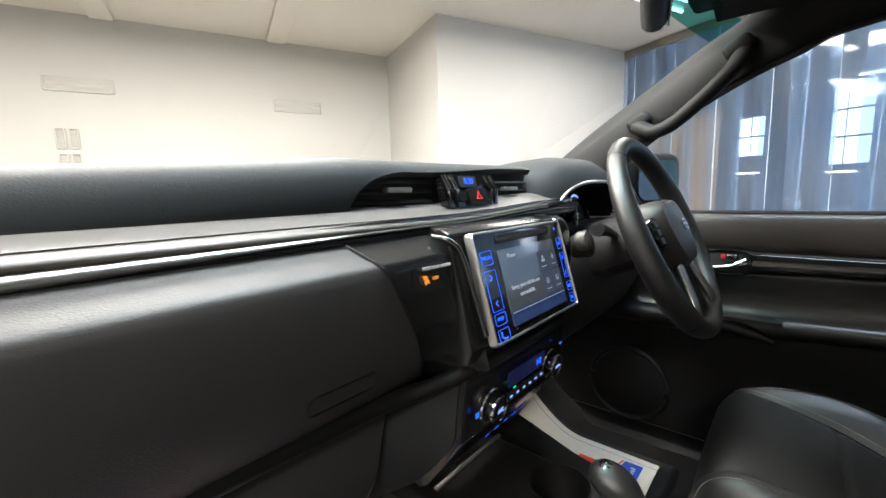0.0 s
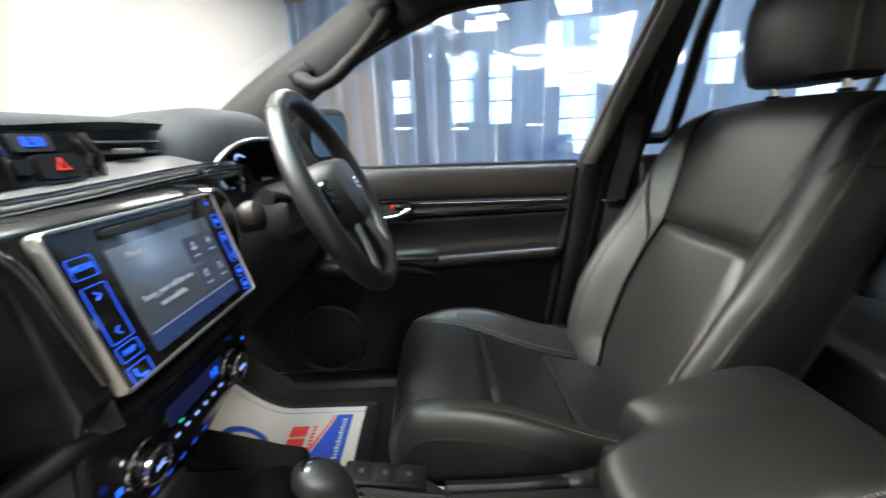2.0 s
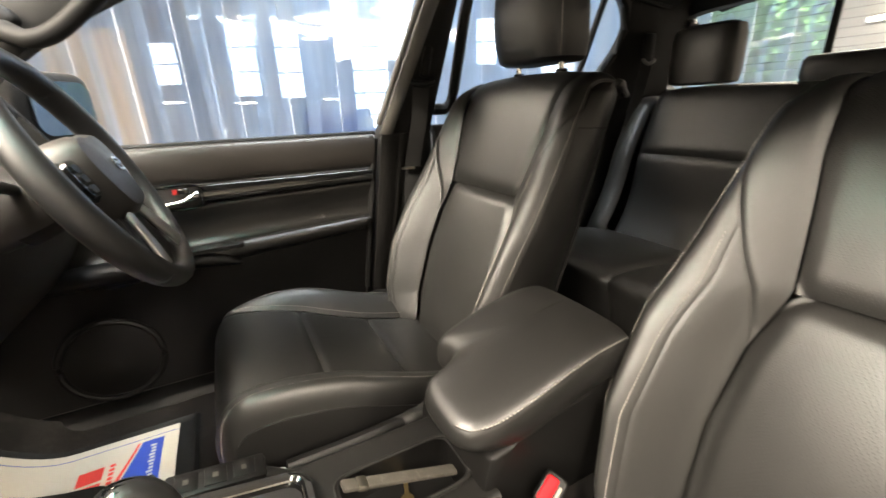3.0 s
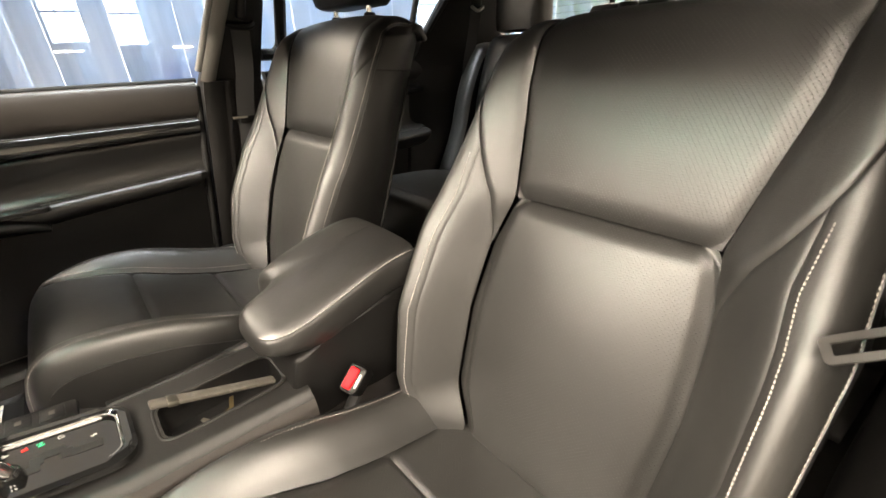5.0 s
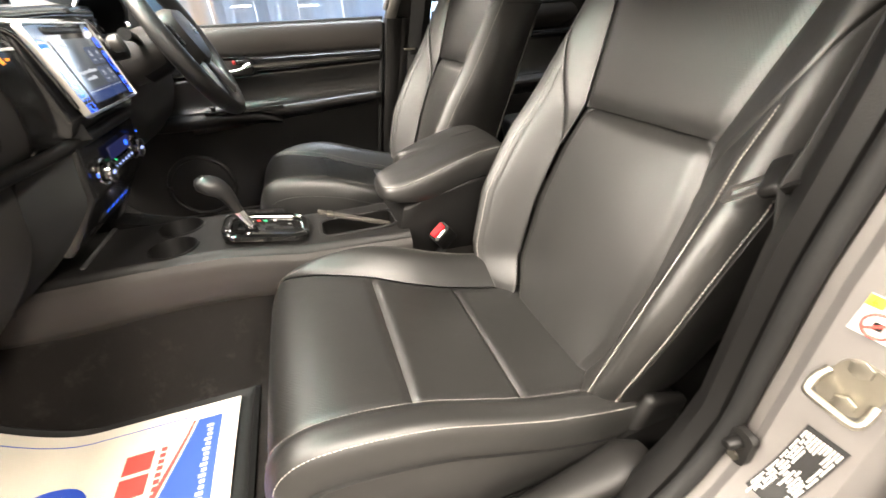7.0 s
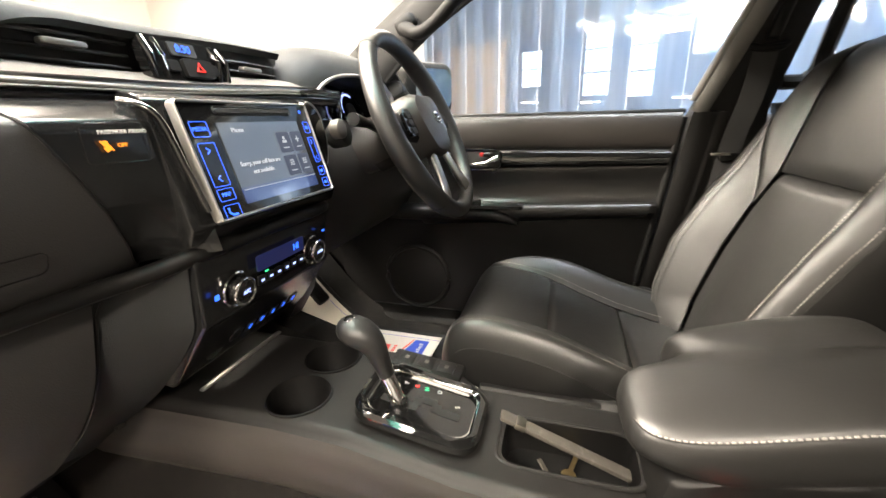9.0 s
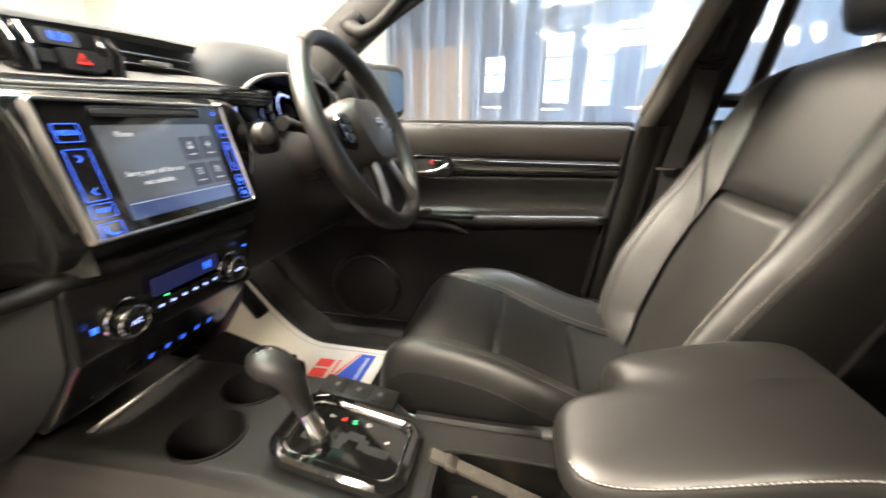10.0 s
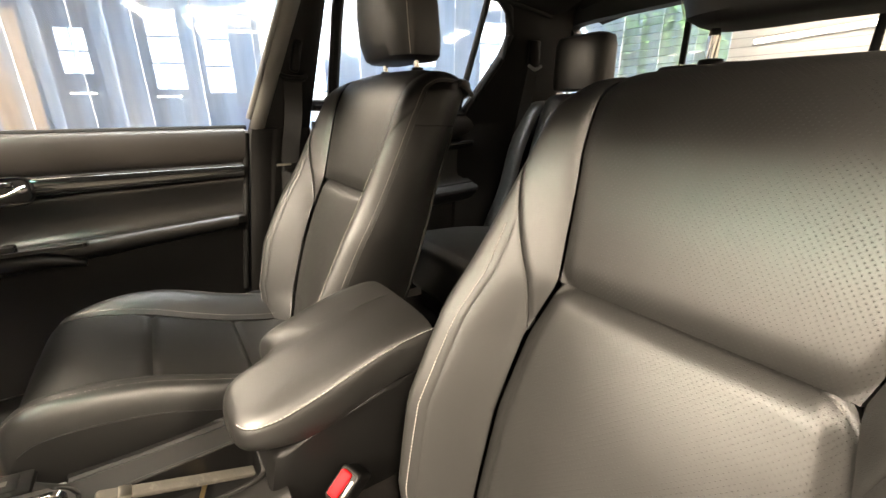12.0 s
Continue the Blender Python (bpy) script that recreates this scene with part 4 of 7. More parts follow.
bm = bmesh.new()
bm.faces.new([bm.verts.new(win_pt(y, z)) for y, z in WIN])
wg = part("window_glass", bm, GLASS, door, "clear side window glass", smooth=False)
wg.visible_shadow = False
part("window_seal", tube([win_pt(0.20, 1.352, -0.012), win_pt(-0.62, 1.352, -0.012)], 0.006, 8), RUBBER, door)
part("mirror_sail", prism([(0.06, 1.345), (0.30, 1.345), (0.26, 1.44), (0.15, 1.50)], 0.735, 0.75, 0.003), PLASTIC, door)
tw = Matrix.Translation((0.733, 0.135, 1.430)) @ Matrix.Rotation(radians(-90), 4, "Y")
twt = part("tweeter", cyl(0.024, 0.02, 28, bevel=0.004, m=tw), GREYPLASTIC, door, "round tweeter")
part("tweeter_grille", cyl(0.018, 0.004, 28, bevel=0.001, m=tw @ Matrix.Translation((0, 0, 0.0115))), RUBBER, twt)
wm = thing("wing_mirror", "black wing mirror outside the driver's window", "mirror")
wmm = Matrix.Translation((0.93, 0.115, 1.44)) @ Matrix.Rotation(radians(-32), 4, "Z")
part("housing", rbox(0.20, 0.09, 0.165, 0.035, 4, wmm), PLASTIC, wm)
part("glass", plate(0.150, 0.118, 0.03, 0.004, wmm @ Matrix.Translation((0, -0.0465, 0)) @ Matrix.Rotation(radians(90), 4, "X")), MIRROR, wm, "bluish mirror glass")
part("foot", rbox(0.10, 0.05, 0.04, 0.012, 2, Matrix.Translation((0.83, 0.14, 1.365))), PLASTIC, wm)

# ---- rear door on the driver's side ----
rdoor = thing("rear_door", "black trimmed rear door, closed", "door")


def rsheet(name, prof, material, label=""):
    pts = curve([(x, 0, z) for x, z in prof], 10)

    def fn(a, b):
        p = pts[min(9, int(round(b * 9)))]
        y0, y1 = -0.80, -1.40 + 0.12 * (1.37 - p.z)
        return (p.x, y0 + (y1 - y0) * a, p.z + 0.02 * a)
    return part(name, sheet(fn, 20, 10, -0.02), material, rdoor, label)


rsheet("upper_pad", [(0.752, 1.362), (0.73, 1.364), (0.718, 1.345), (0.718, 1.30), (0.732, 1.275)], SOFT)
rsheet("gloss_strip", [(0.728, 1.276), (0.712, 1.262), (0.712, 1.25), (0.726, 1.238)], PIANO)
rsheet("middle_pad", [(0.728, 1.238), (0.728, 1.18), (0.72, 1.13), (0.69, 1.12)], LEATHER)
rsheet("armrest", [(0.71, 1.12), (0.66, 1.11), (0.655, 1.09), (0.69, 1.06), (0.735, 1.04)], LEATHER)
rsheet("lower_panel", [(0.735, 1.05), (0.738, 0.95), (0.73, 0.80), (0.72, 0.74)], PLASTIC)
bm = bmesh.new()
bm.faces.new([bm.verts.new(win_pt(y, z)) for y, z in ((-0.80, 1.362), (-1.345, 1.375), (-1.47, 1.57), (-1.49, 1.64), (-1.465, 1.705), (-1.42, 1.74), (-0.85, 1.74))])
wg = part("window_glass", bm, GLASS, rdoor, "clear rear side window", smooth=False)
wg.visible_shadow = False
part("window_divider", tube([win_pt(-1.328, 1.37, -0.01), win_pt(-1.376, 1.745, -0.01)], 0.011, 8), RUBBER, rdoor, "black quarter window bar")
part("window_frame", tube([win_pt(y, z, -0.012) for y, z in ((-0.800, 1.408), (-0.840, 1.408), (-0.858, 1.424), (-0.864, 1.46), (-0.872, 1.64), (-0.88, 1.715), (-0.91, 1.740), (-1.2, 1.744), (-1.42, 1.742), (-1.472, 1.708), (-1.498, 1.64), (-1.478, 1.566), (-1.35, 1.38), (-0.868, 1.37))], 0.016, 8), RUBBER, rdoor)

# ---- rear door on the passenger's side ----
ldoor = thing("rear_door", "black trimmed rear door on the passenger side, closed", "door")
for nm, prof, mt in (("upper_pad", [(0.752, 1.362), (0.73, 1.364), (0.718, 1.345), (0.718, 1.30), (0.732, 1.275)], SOFT), ("middle_pad", [(0.728, 1.275), (0.724, 1.18), (0.69, 1.12), (0.66, 1.10), (0.69, 1.06), (0.735, 1.04)], LEATHER), ("lower_panel", [(0.735, 1.05), (0.738, 0.95), (0.73, 0.80), (0.72, 0.72)], PLASTIC)):
    pts = curve([(x, 0, z) for x, z in prof], 10)

    def fn(a, b, pts=pts):
        p = pts[min(9, int(round(b * 9)))]
        return (-p.x - 0.01, -0.80 + (-1.80 + 0.80) * a, p.z)
    part(nm, sheet(fn, 20, 10, 0.02), mt, ldoor)
bm = bmesh.new()
bm.faces.new([bm.verts.new((-q.x, q.y, q.z)) for q in [win_pt(y, z) for y, z in ((-0.86, 1.362), (-1.70, 1.375), (-1.72, 1.72), (-0.95, 1.74))]])
lg = part("window_glass", bm, GLASS, ldoor, "clear rear side window", smooth=False)
lg.visible_shadow = False
part("outer_skin", rbox(0.02, 1.05, 0.68, 0.006, m=Matrix.Translation((-0.83, -1.33, 1.02))), PAINT, ldoor)
part("window_frame", tube([(-q.x, q.y, q.z) for q in [win_pt(y, z, -0.012) for y, z in ((-0.85, 1.37), (-0.93, 1.73), (-1.72, 1.742), (-1.70, 1.38), (-0.85, 1.37))]], 0.02, 8), RUBBER, ldoor)
part("tunnel", prism([(0.36, 0.70), (0.36, 0.90), (0.40, 1.08), (0.78, 1.08), (0.78, 0.70)], -0.125, 0.135, 0.006), DARK, cab)


# ---- dashboard ----
dash = thing("dashboard", "black moulded dashboard with gloss strip and open vents", "dashboard")


def along_x(name, prof, x0, x1, material, label="", nx=40, np_=20, thick=-0.012, shape=None, parent=dash):
    pts = curve([(0, y, z) for y, z in prof], np_)

    def fn(a, b):
        p = pts[min(np_ - 1, int(round(b * (np_ - 1))))]
        x = x0 + (x1 - x0) * a
        y, z = p.y, p.z
        if shape:
            x, y, z = shape(x, y, z, a, b)
        return (x, y, z)
    return part(name, sheet(fn, nx, np_, thick), material, parent, label)


# upper pad, its front edge rising in a round end over the vent opening
PAD = curve([(0, 0.74, 1.40), (0, 0.45, 1.440), (0, 0.22, 1.455), (0, 0.165, 1.4585), (0, 0.128, 1.4545), (0, 0.111, 1.441), (0, 0.106, 1.417), (0, 0.112, 1.394)], 141)


def pad_edge(x):
    """Height of the pad's front edge over the vents."""
    if x < -0.209:
        return 1.394
    if x < -0.12:
        return 1.400 + 0.042 * math.sqrt(max(0.0, 1 - ((-0.12 - x) / 0.089) ** 2))
    return 1.442 + 0.0085 * smooth01((x + 0.12) / 0.24)


PAD_X = [-0.74 + 0.515 * k / 40 for k in range(40)] + [-0.225 + 0.11 * k / 44 for k in range(44)] + [-0.115 + 0.305 * k / 20 for k in range(21)]


def pad_fn(a, b):
    x = PAD_X[int(round(a * (len(PAD_X) - 1)))]
    ze = pad_edge(x)
    k = 140
    while PAD[k].z < ze and k > 80:
        k -= 1
    if k == 140:
        f = b * k
    else:
        g = (ze - PAD[k + 1].z) / (PAD[k].z - PAD[k + 1].z)
        f = b * (k + 1 - g)
    i = min(139, int(f))
    p = PAD[i].lerp(PAD[i + 1], f - i)
    z = p.z - 0.0175 * min(1.6, max(0.0, (-0.19 - x) / 0.26)) + 0.003 * smooth01((x + 0.1) / 0.3)
    return (x, p.y, z)


part("upper_pad", sheet(pad_fn, len(PAD_X), 48, -0.010), PADVINYL, dash, "grained black upper pad with a round-ended brow")
along_x("dash_top_right", [(0.74, 1.40), (0.45, 1.438), (0.25, 1.450), (0.20, 1.435)], 0.225, 0.74, PADVINYL)
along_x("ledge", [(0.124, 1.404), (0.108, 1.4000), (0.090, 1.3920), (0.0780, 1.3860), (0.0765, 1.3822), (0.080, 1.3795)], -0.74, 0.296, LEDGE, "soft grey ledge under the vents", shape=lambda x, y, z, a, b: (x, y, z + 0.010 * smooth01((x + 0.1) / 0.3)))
# silver line; its widening towards the door is a reflection put into the shape
along_x("trim_line_glint", [(0.082, 1.3818), (0.0755, 1.3812), (0.0748, 1.3800), (0.080, 1.3792)], -0.74, 0.30, SATIN, "silver line, widened towards the door for a reflection",
        shape=lambda x, y, z, a, b: (x, y - 0.003 * smooth01((-0.10 - x) / 0.45) * b, z + 0.010 * smooth01((x + 0.1) / 0.3) - 0.0105 * smooth01((-0.10 - x) / 0.45) * b), np_=8)
along_x("gloss_strip", [(0.084, 1.3795), (0.078, 1.3785), (0.0765, 1.374), (0.080, 1.366), (0.088, 1.364)], -0.74, 0.30, SATINBLACK, "gloss black strip", shape=lambda x, y, z, a, b: (x, y, z + 0.010 * smooth01((x + 0.1) / 0.3)))
# passenger panel (airbag) and glovebox below
PANEL_Y = [(1.204, 0.084), (1.214, 0.073), (1.240, 0.057), (1.280, 0.045), (1.322, 0.042), (1.346, 0.0425), (1.353, 0.046), (1.358, 0.054), (1.371, 0.079), (1.374, 0.090)]
WING_X = [(1.214, -0.152), (1.228, -0.160), (1.277, -0.184), (1.326, -0.210), (1.355, -0.226), (1.376, -0.241)]
along_x("passenger_panel", [(0.090, 1.374), (0.079, 1.371), (0.0665, 1.3645), (0.054, 1.358), (0.046, 1.353), (0.0425, 1.346), (0.042, 1.322), (0.045, 1.280), (0.057, 1.240), (0.073, 1.214), (0.084, 1.204)], -0.74, -0.150, VINYL, "grained black panel over the glovebox",
        shape=lambda x, y, z, a, b: (-0.74 + (lerp_at(z, WING_X) + 0.744) * a, y, z))
along_x("glovebox", [(0.112, 1.2125), (0.1005, 1.209), (0.092, 1.195), (0.090, 1.16), (0.100, 1.10), (0.135, 1.04), (0.19, 0.98), (0.25, 0.95)], -0.66, -0.172, VINYL, "black glovebox door", shape=lambda x, y, z, a, b: (x - 0.055 * b * a, y, z))
along_x("lower_dash", [(0.108, 1.212), (0.125, 1.17), (0.150, 1.06), (0.27, 0.96), (0.30, 0.90)], -0.74, -0.10, DARK)
part("embossed_mark", ring_plate(0.072, 0.020, 0.007, 0.0010, 0.0012, axes((-0.268, 0.0525, 1.247), (1, 0, 0), (0, -0.33, 0.94))), PLASTIC, dash, "embossed outline on the panel")
# vents
part("vent_recess", rbox(0.41, 0.08, 0.056, 0.006, m=Matrix.Translation((0.000, 0.176, 1.424))), DARK, dash)
for x0, x1 in ((-0.195, -0.068), (0.050, 0.176)):
    for k in range(3):
        part("vent_slat", rbox(x1 - x0, 0.020, 0.0035, 0.0015, 1, Matrix.Translation(((x0 + x1) / 2, 0.130, 1.408 + 0.012 * k)) @ Matrix.Rotation(radians(8), 4, "X")), DARK, dash)
    part("vent_tab", rbox(0.038, 0.012, 0.006, 0.0025, 2, Matrix.Translation(((x0 + x1) / 2 - 0.005, 0.113, 1.4215))), SATIN, dash, "silver vent tab")
cl = axes((-0.010, 0.104, 1.4185), (1, 0, 0), (0, 0.30, 1))
part("hazard_panel", plate(0.112, 0.046, 0.006, 0.012, cl @ Matrix.Translation((0, 0, -0.010))), PIANO, dash, "gloss black hazard switch cluster")
for x in (-0.052, -0.038, 0.040, 0.053):
    part("cluster_rib", tube([cl @ Vector((x, -0.021, 0.001)), cl @ Vector((x * 1.02, 0, 0.007)), cl @ Vector((x, 0.021, 0.001))], 0.0035, 8), PIANO, dash)
hzb = part("hazard_button", plate(0.042, 0.021, 0.003, 0.005, cl @ Matrix.Translation((0.008, -0.009, 0.002))), PLASTIC, dash)
bm = tube([cl @ Vector((0.008 + 0.0062 * math.sin(a), -0.0095 + 0.0062 * math.cos(a), 0.0075)) for a in (0, 2.094, 4.189)], 0.0014, 6, closed=True)
part("hazard_mark", bm, REDGLOW, hzb, "red hazard triangle")
ckd = part("clock_display", plate(0.036, 0.015, 0.002, 0.002, cl @ Matrix.Translation((-0.004, 0.0125, 0.002))), INK_BLACK, dash)
lettering("clock_digits", "8:30", 0.012, cl @ Matrix.Translation((-0.004, 0.0125, 0.0046)), BLUEGLOW, ckd, "blue clock digits")
for x in (-0.026, 0.033):
    part("cluster_button", plate(0.014, 0.012, 0.002, 0.004, cl @ Matrix.Translation((x, -0.008, 0.002))), PLASTIC, dash)

# gloss wing panel with the airbag lamp, centre stack


def wing(a, b):
    z = 1.371 - 0.154 * b
    x0 = lerp_at(z, WING_X)
    x = x0 + (-0.100 - x0) * a
    side = lerp_at(z, PANEL_Y) - 0.002
    face = 0.0480 + (z - 1.372) * 0.22 + 1.55 * max(0.0, z - 1.354)
    return (x, side + (face - side) * a * a * (2 - a), z)


part("wing_panel", sheet(wing, 24, 60, -0.03), SATINBLACK, dash, "gloss black panel beside the screen")
part("wing_edge", tube([Vector(wing(0, k / 15)) + Vector((-0.002, -0.001, 0)) for k in range(16)], 0.0012, 6), PLASTIC, dash)
part("screen_bezel", tube(curve([(-0.138, 0.062, 1.370), (-0.130, 0.046, 1.366), (-0.123, 0.034, 1.352), (-0.118, 0.022, 1.310), (-0.112, 0.010, 1.262)], 24), 0.0035, 10), PIANO, dash, "gloss black lip beside the screen")
wl = axes((-0.163, 0.0395, 1.332), (1, -0.05, 0), (0, 0.04, 1))
lettering("airbag_text", "PASSENGER AIRBAG", 0.0046, wl @ Matrix.Translation((0.004, 0.011, 0.003)), INK_WHITE, dash, "small white lettering")
bmo = join(cyl(0.0024, 0.001, 12, m=wl @ Matrix.Translation((-0.013, 0.002, 0.003))), rbox(0.006, 0.0045, 0.001, 0.0004, 1, wl @ Matrix.Translation((-0.0115, -0.002, 0.003)) @ Matrix.Rotation(0.6, 4, "Z")), rbox(0.012, 0.0012, 0.001, 0, 1, wl @ Matrix.Translation((-0.012, 0.0, 0.003)) @ Matrix.Rotation(-0.7, 4, "Z")))
part("airbag_lamp", bmo, ORANGE, dash, "orange warning lamp")
lettering("airbag_off", "OFF", 0.0048, wl @ Matrix.Translation((0.001, 0.000, 0.003)), ORANGE, dash)
part("stack_body", prism([(0.115, 1.384), (0.060, 1.378), (0.046, 1.372), (0.018, 1.245), (0.026, 1.226), (0.12, 1.226)], -0.128, 0.150, 0.004), SATINBLACK, dash, "satin black centre stack")
part("stack_shoulder", loft([[(x0 + w * math.cos(t), y, 1.312 + h * math.sin(t)) for t in [math.pi * (k / 24 - 0.5) for k in range(25)]] + [(0.10, y, 1.312 + h), (0.10, y, 1.312 - h)] for y, x0, w, h in ((0.075, 0.118, 0.052, 0.070), (0.040, 0.116, 0.050, 0.067), (0.030, 0.114, 0.044, 0.060))]), PIANO, dash, "gloss black rounded shoulder beside the screen")
part("stack_accent", tube([(0.115 + 0.0475 * math.cos(t), 0.0325, 1.312 + 0.0635 * math.sin(t)) for t in [math.pi * (k / 24 - 0.5) for k in range(25)]], 0.0014, 6), SATIN, dash, "thin silver line")
part("ledge_end", tube(curve([(0.17, 0.072, 1.392), (0.25, 0.080, 1.397), (0.284, 0.082, 1.391), (0.294, 0.080, 1.375), (0.292, 0.078, 1.350)], 24), 0.0045, 8), PIANO, dash, "gloss black end of the strip")

# infotainment unit
unit = thing("touchscreen_unit", "gloss black touchscreen unit with silver frame, switched on", "screen")
SC = axes((0, 0.0170, 1.3105), (1, 0, 0), (0, 0.0345, 0.123))
SW, SH = 0.222, 0.128
part("frame", ring_plate(SW, SH, 0.006, 0.0045, 0.010, SC @ Matrix.Translation((0, 0, -0.006)), 4), SATIN, unit, "brushed silver frame")
part("glass_face", plate(SW - 0.006, SH - 0.006, 0.004, 0.006, SC @ Matrix.Translation((0, 0, -0.004))), PIANO, unit)
LCD, lt, lb = nodes_of("lcd_picture")
lb.inputs["Roughness"].default_value = 0.12
lb.inputs["Coat Weight"].default_value = 1.0
lb.inputs["Coat IOR"].default_value = 2.2
lb.inputs["Coat Roughness"].default_value = 0.10
lb.inputs["Base Color"].default_value = (0.02, 0.025, 0.03, 1)
tc_ = lt.nodes.new("ShaderNodeTexCoord")
gr = lt.nodes.new("ShaderNodeSeparateXYZ")
lt.links.new(tc_.outputs["Generated"], gr.inputs["Vector"])
rp = lt.nodes.new("ShaderNodeValToRGB")
rp.color_ramp.elements[0].color, rp.color_ramp.elements[1].color = (0.02, 0.045, 0.17, 1), (0.07, 0.077, 0.09, 1)
rp.color_ramp.elements[0].position, rp.color_ramp.elements[1].position = 0.16, 0.22
lt.links.new(gr.outputs["Z"], rp.inputs["Fac"])
lt.links.new(rp.outputs["Color"], lb.inputs["Emission Color"])
lb.inputs["Emission Strength"].default_value = 0.9
disp = part("display", plate(0.142, 0.090, 0.001, 0.0015, SC @ Matrix.Translation((0.004, -0.006, 0.002))), LCD, unit, "grey-blue lit display")
part("disc_slot", rbox(0.128, 0.0065, 0.003, 0.0012, 1, SC @ Matrix.Translation((0.002, 0.052, 0.002))), DARK, unit)
part("disc_slot_rim", ring_plate(0.134, 0.010, 0.004, 0.0015, 0.0015, SC @ Matrix.Translation((0.002, 0.052, 0.002)), 3), PLASTIC, unit)
FR = lambda x, y: SC @ Matrix.Translation((x, y, 0.0022))
for x, ys in ((-0.090, ((0.033, 0.016, "MEDIA"), (-0.004, 0.046, ""), (-0.036, 0.013, "MAP"), (-0.054, 0.014, "TEL"))), (0.096, ((0.030, 0.016, ""), (-0.002, 0.036, ""), (-0.033, 0.013, ""), (-0.050, 0.013, "")))):
    w = 0.022 if x < 0 else 0.013
    for y, h, word in ys:
        ko = part("key_outline", ring_plate(w, h, 0.002, 0.0005, 0.0005, FR(x, y), 3), BLUEGLOW, unit)
        if word and word != "TEL":
            lettering("key_text", word, 0.0062, FR(x, y), BLUEGLOW, ko)
        elif word:
            part("key_mark", tube([FR(x, y) @ Vector(p) for p in ((-0.005, 0.004, 0), (-0.005, -0.001, 0), (-0.001, -0.004, 0), (0.005, -0.004, 0))], 0.0012, 6), BLUEGLOW, ko)
        elif h > 0.03:
            for s in (-1, 1):
                part("key_mark", tube([FR(x, y + s * h * 0.32) @ Vector(p) for p in ((-0.002 * s, 0.003, 0), (0.002 * s, 0, 0), (-0.002 * s, -0.003, 0))], 0.0007, 5), BLUEGLOW, ko)
        else:
            part("key_mark", rbox(0.005, 0.004, 0.0006, 0, 1, FR(x, y)), BLUEGLOW, ko)
part("key_mark", rbox(0.003, 0.004, 0.0006, 0, 1, FR(0.092, 0.052)), BLUEGLOW, unit)
DISP = lambda x, y: SC @ Matrix.Translation((0.004 + x, -0.006 + y, 0.0042))
GREYTXT = glow("grey_text", (0.75, 0.78, 0.85), 0.6)
lettering("screen_text", "Phone", 0.0075, DISP(-0.045, 0.036), GREYTXT, disp)
lettering("screen_text", "Sorry, your call lists are", 0.0072, DISP(-0.026, -0.002), GREYTXT, disp)
lettering("screen_text", "not available.", 0.0072, DISP(-0.026, -0.012), GREYTXT, disp)
PANELGLOW = glow("screen_tile", (0.10, 0.13, 0.22), 0.42)
for x, y, w, h in ((0.030, 0.018, 0.026, 0.026), (0.058, 0.018, 0.024, 0.026), (0.030, -0.012, 0.026, 0.026), (0.058, -0.012, 0.024, 0.026)):
    part("screen_tile", plate(w, h, 0.002, 0.0004, DISP(x, y) @ Matrix.Translation((0, 0, -0.0006))), PANELGLOW, disp)
    if y > 0 and x < 0.04:
        part("screen_icon", join(cyl(0.0022, 0.0005, 12, m=DISP(x, y + 0.0055)), rbox(0.0085, 0.0035, 0.0004, 0.0001, 1, DISP(x, y + 0.001))), GREYTXT, disp)
    elif y > 0:
        part("screen_icon", join(rbox(0.008, 0.0016, 0.0004, 0.0001, 1, DISP(x, y + 0.003)), rbox(0.0016, 0.008, 0.0006, 0.0001, 1, DISP(x, y + 0.003))), GREYTXT, disp)
    else:
        part("screen_icon", join(*[rbox(0.0018, 0.0018, 0.0004, 0.0001, 1, DISP(x - 0.003 + 0.003 * (k % 3), y + 0.0005 + 0.0028 * (k // 3))) for k in range(9)]), GREYTXT, disp)
    part("screen_icon", rbox(0.012, 0.0014, 0.0004, 0.0001, 1, DISP(x, y - 0.007)), GREYTXT, disp)
part("screen_icon", rbox(0.138, 0.0006, 0.0004, 0, 1, DISP(0, -0.030)), GREYTXT, disp)

# climate controls
climate = thing("climate_panel", "black climate control panel with two chrome dials", "control panel")
part("panel", prism([(0.110, 1.226), (0.028, 1.218), (0.030, 1.200), (0.034, 1.13), (0.092, 1.055), (0.105, 1.04), (0.16, 1.05)], -0.125, 0.130, 0.005), SATINBLACK, climate)
part("ridge", tube(curve([(-0.72, 0.084, 1.204), (-0.50, 0.082, 1.206), (-0.35, 0.080, 1.206), (-0.21, 0.072, 1.204), (-0.15, 0.052, 1.208), (-0.10, 0.032, 1.216), (0.0, 0.026, 1.219), (0.11, 0.030, 1.218), (0.15, 0.045, 1.214)], 60), 0.0095, 10), PLASTIC, climate, "satin black ridge running under screen and passenger panel")
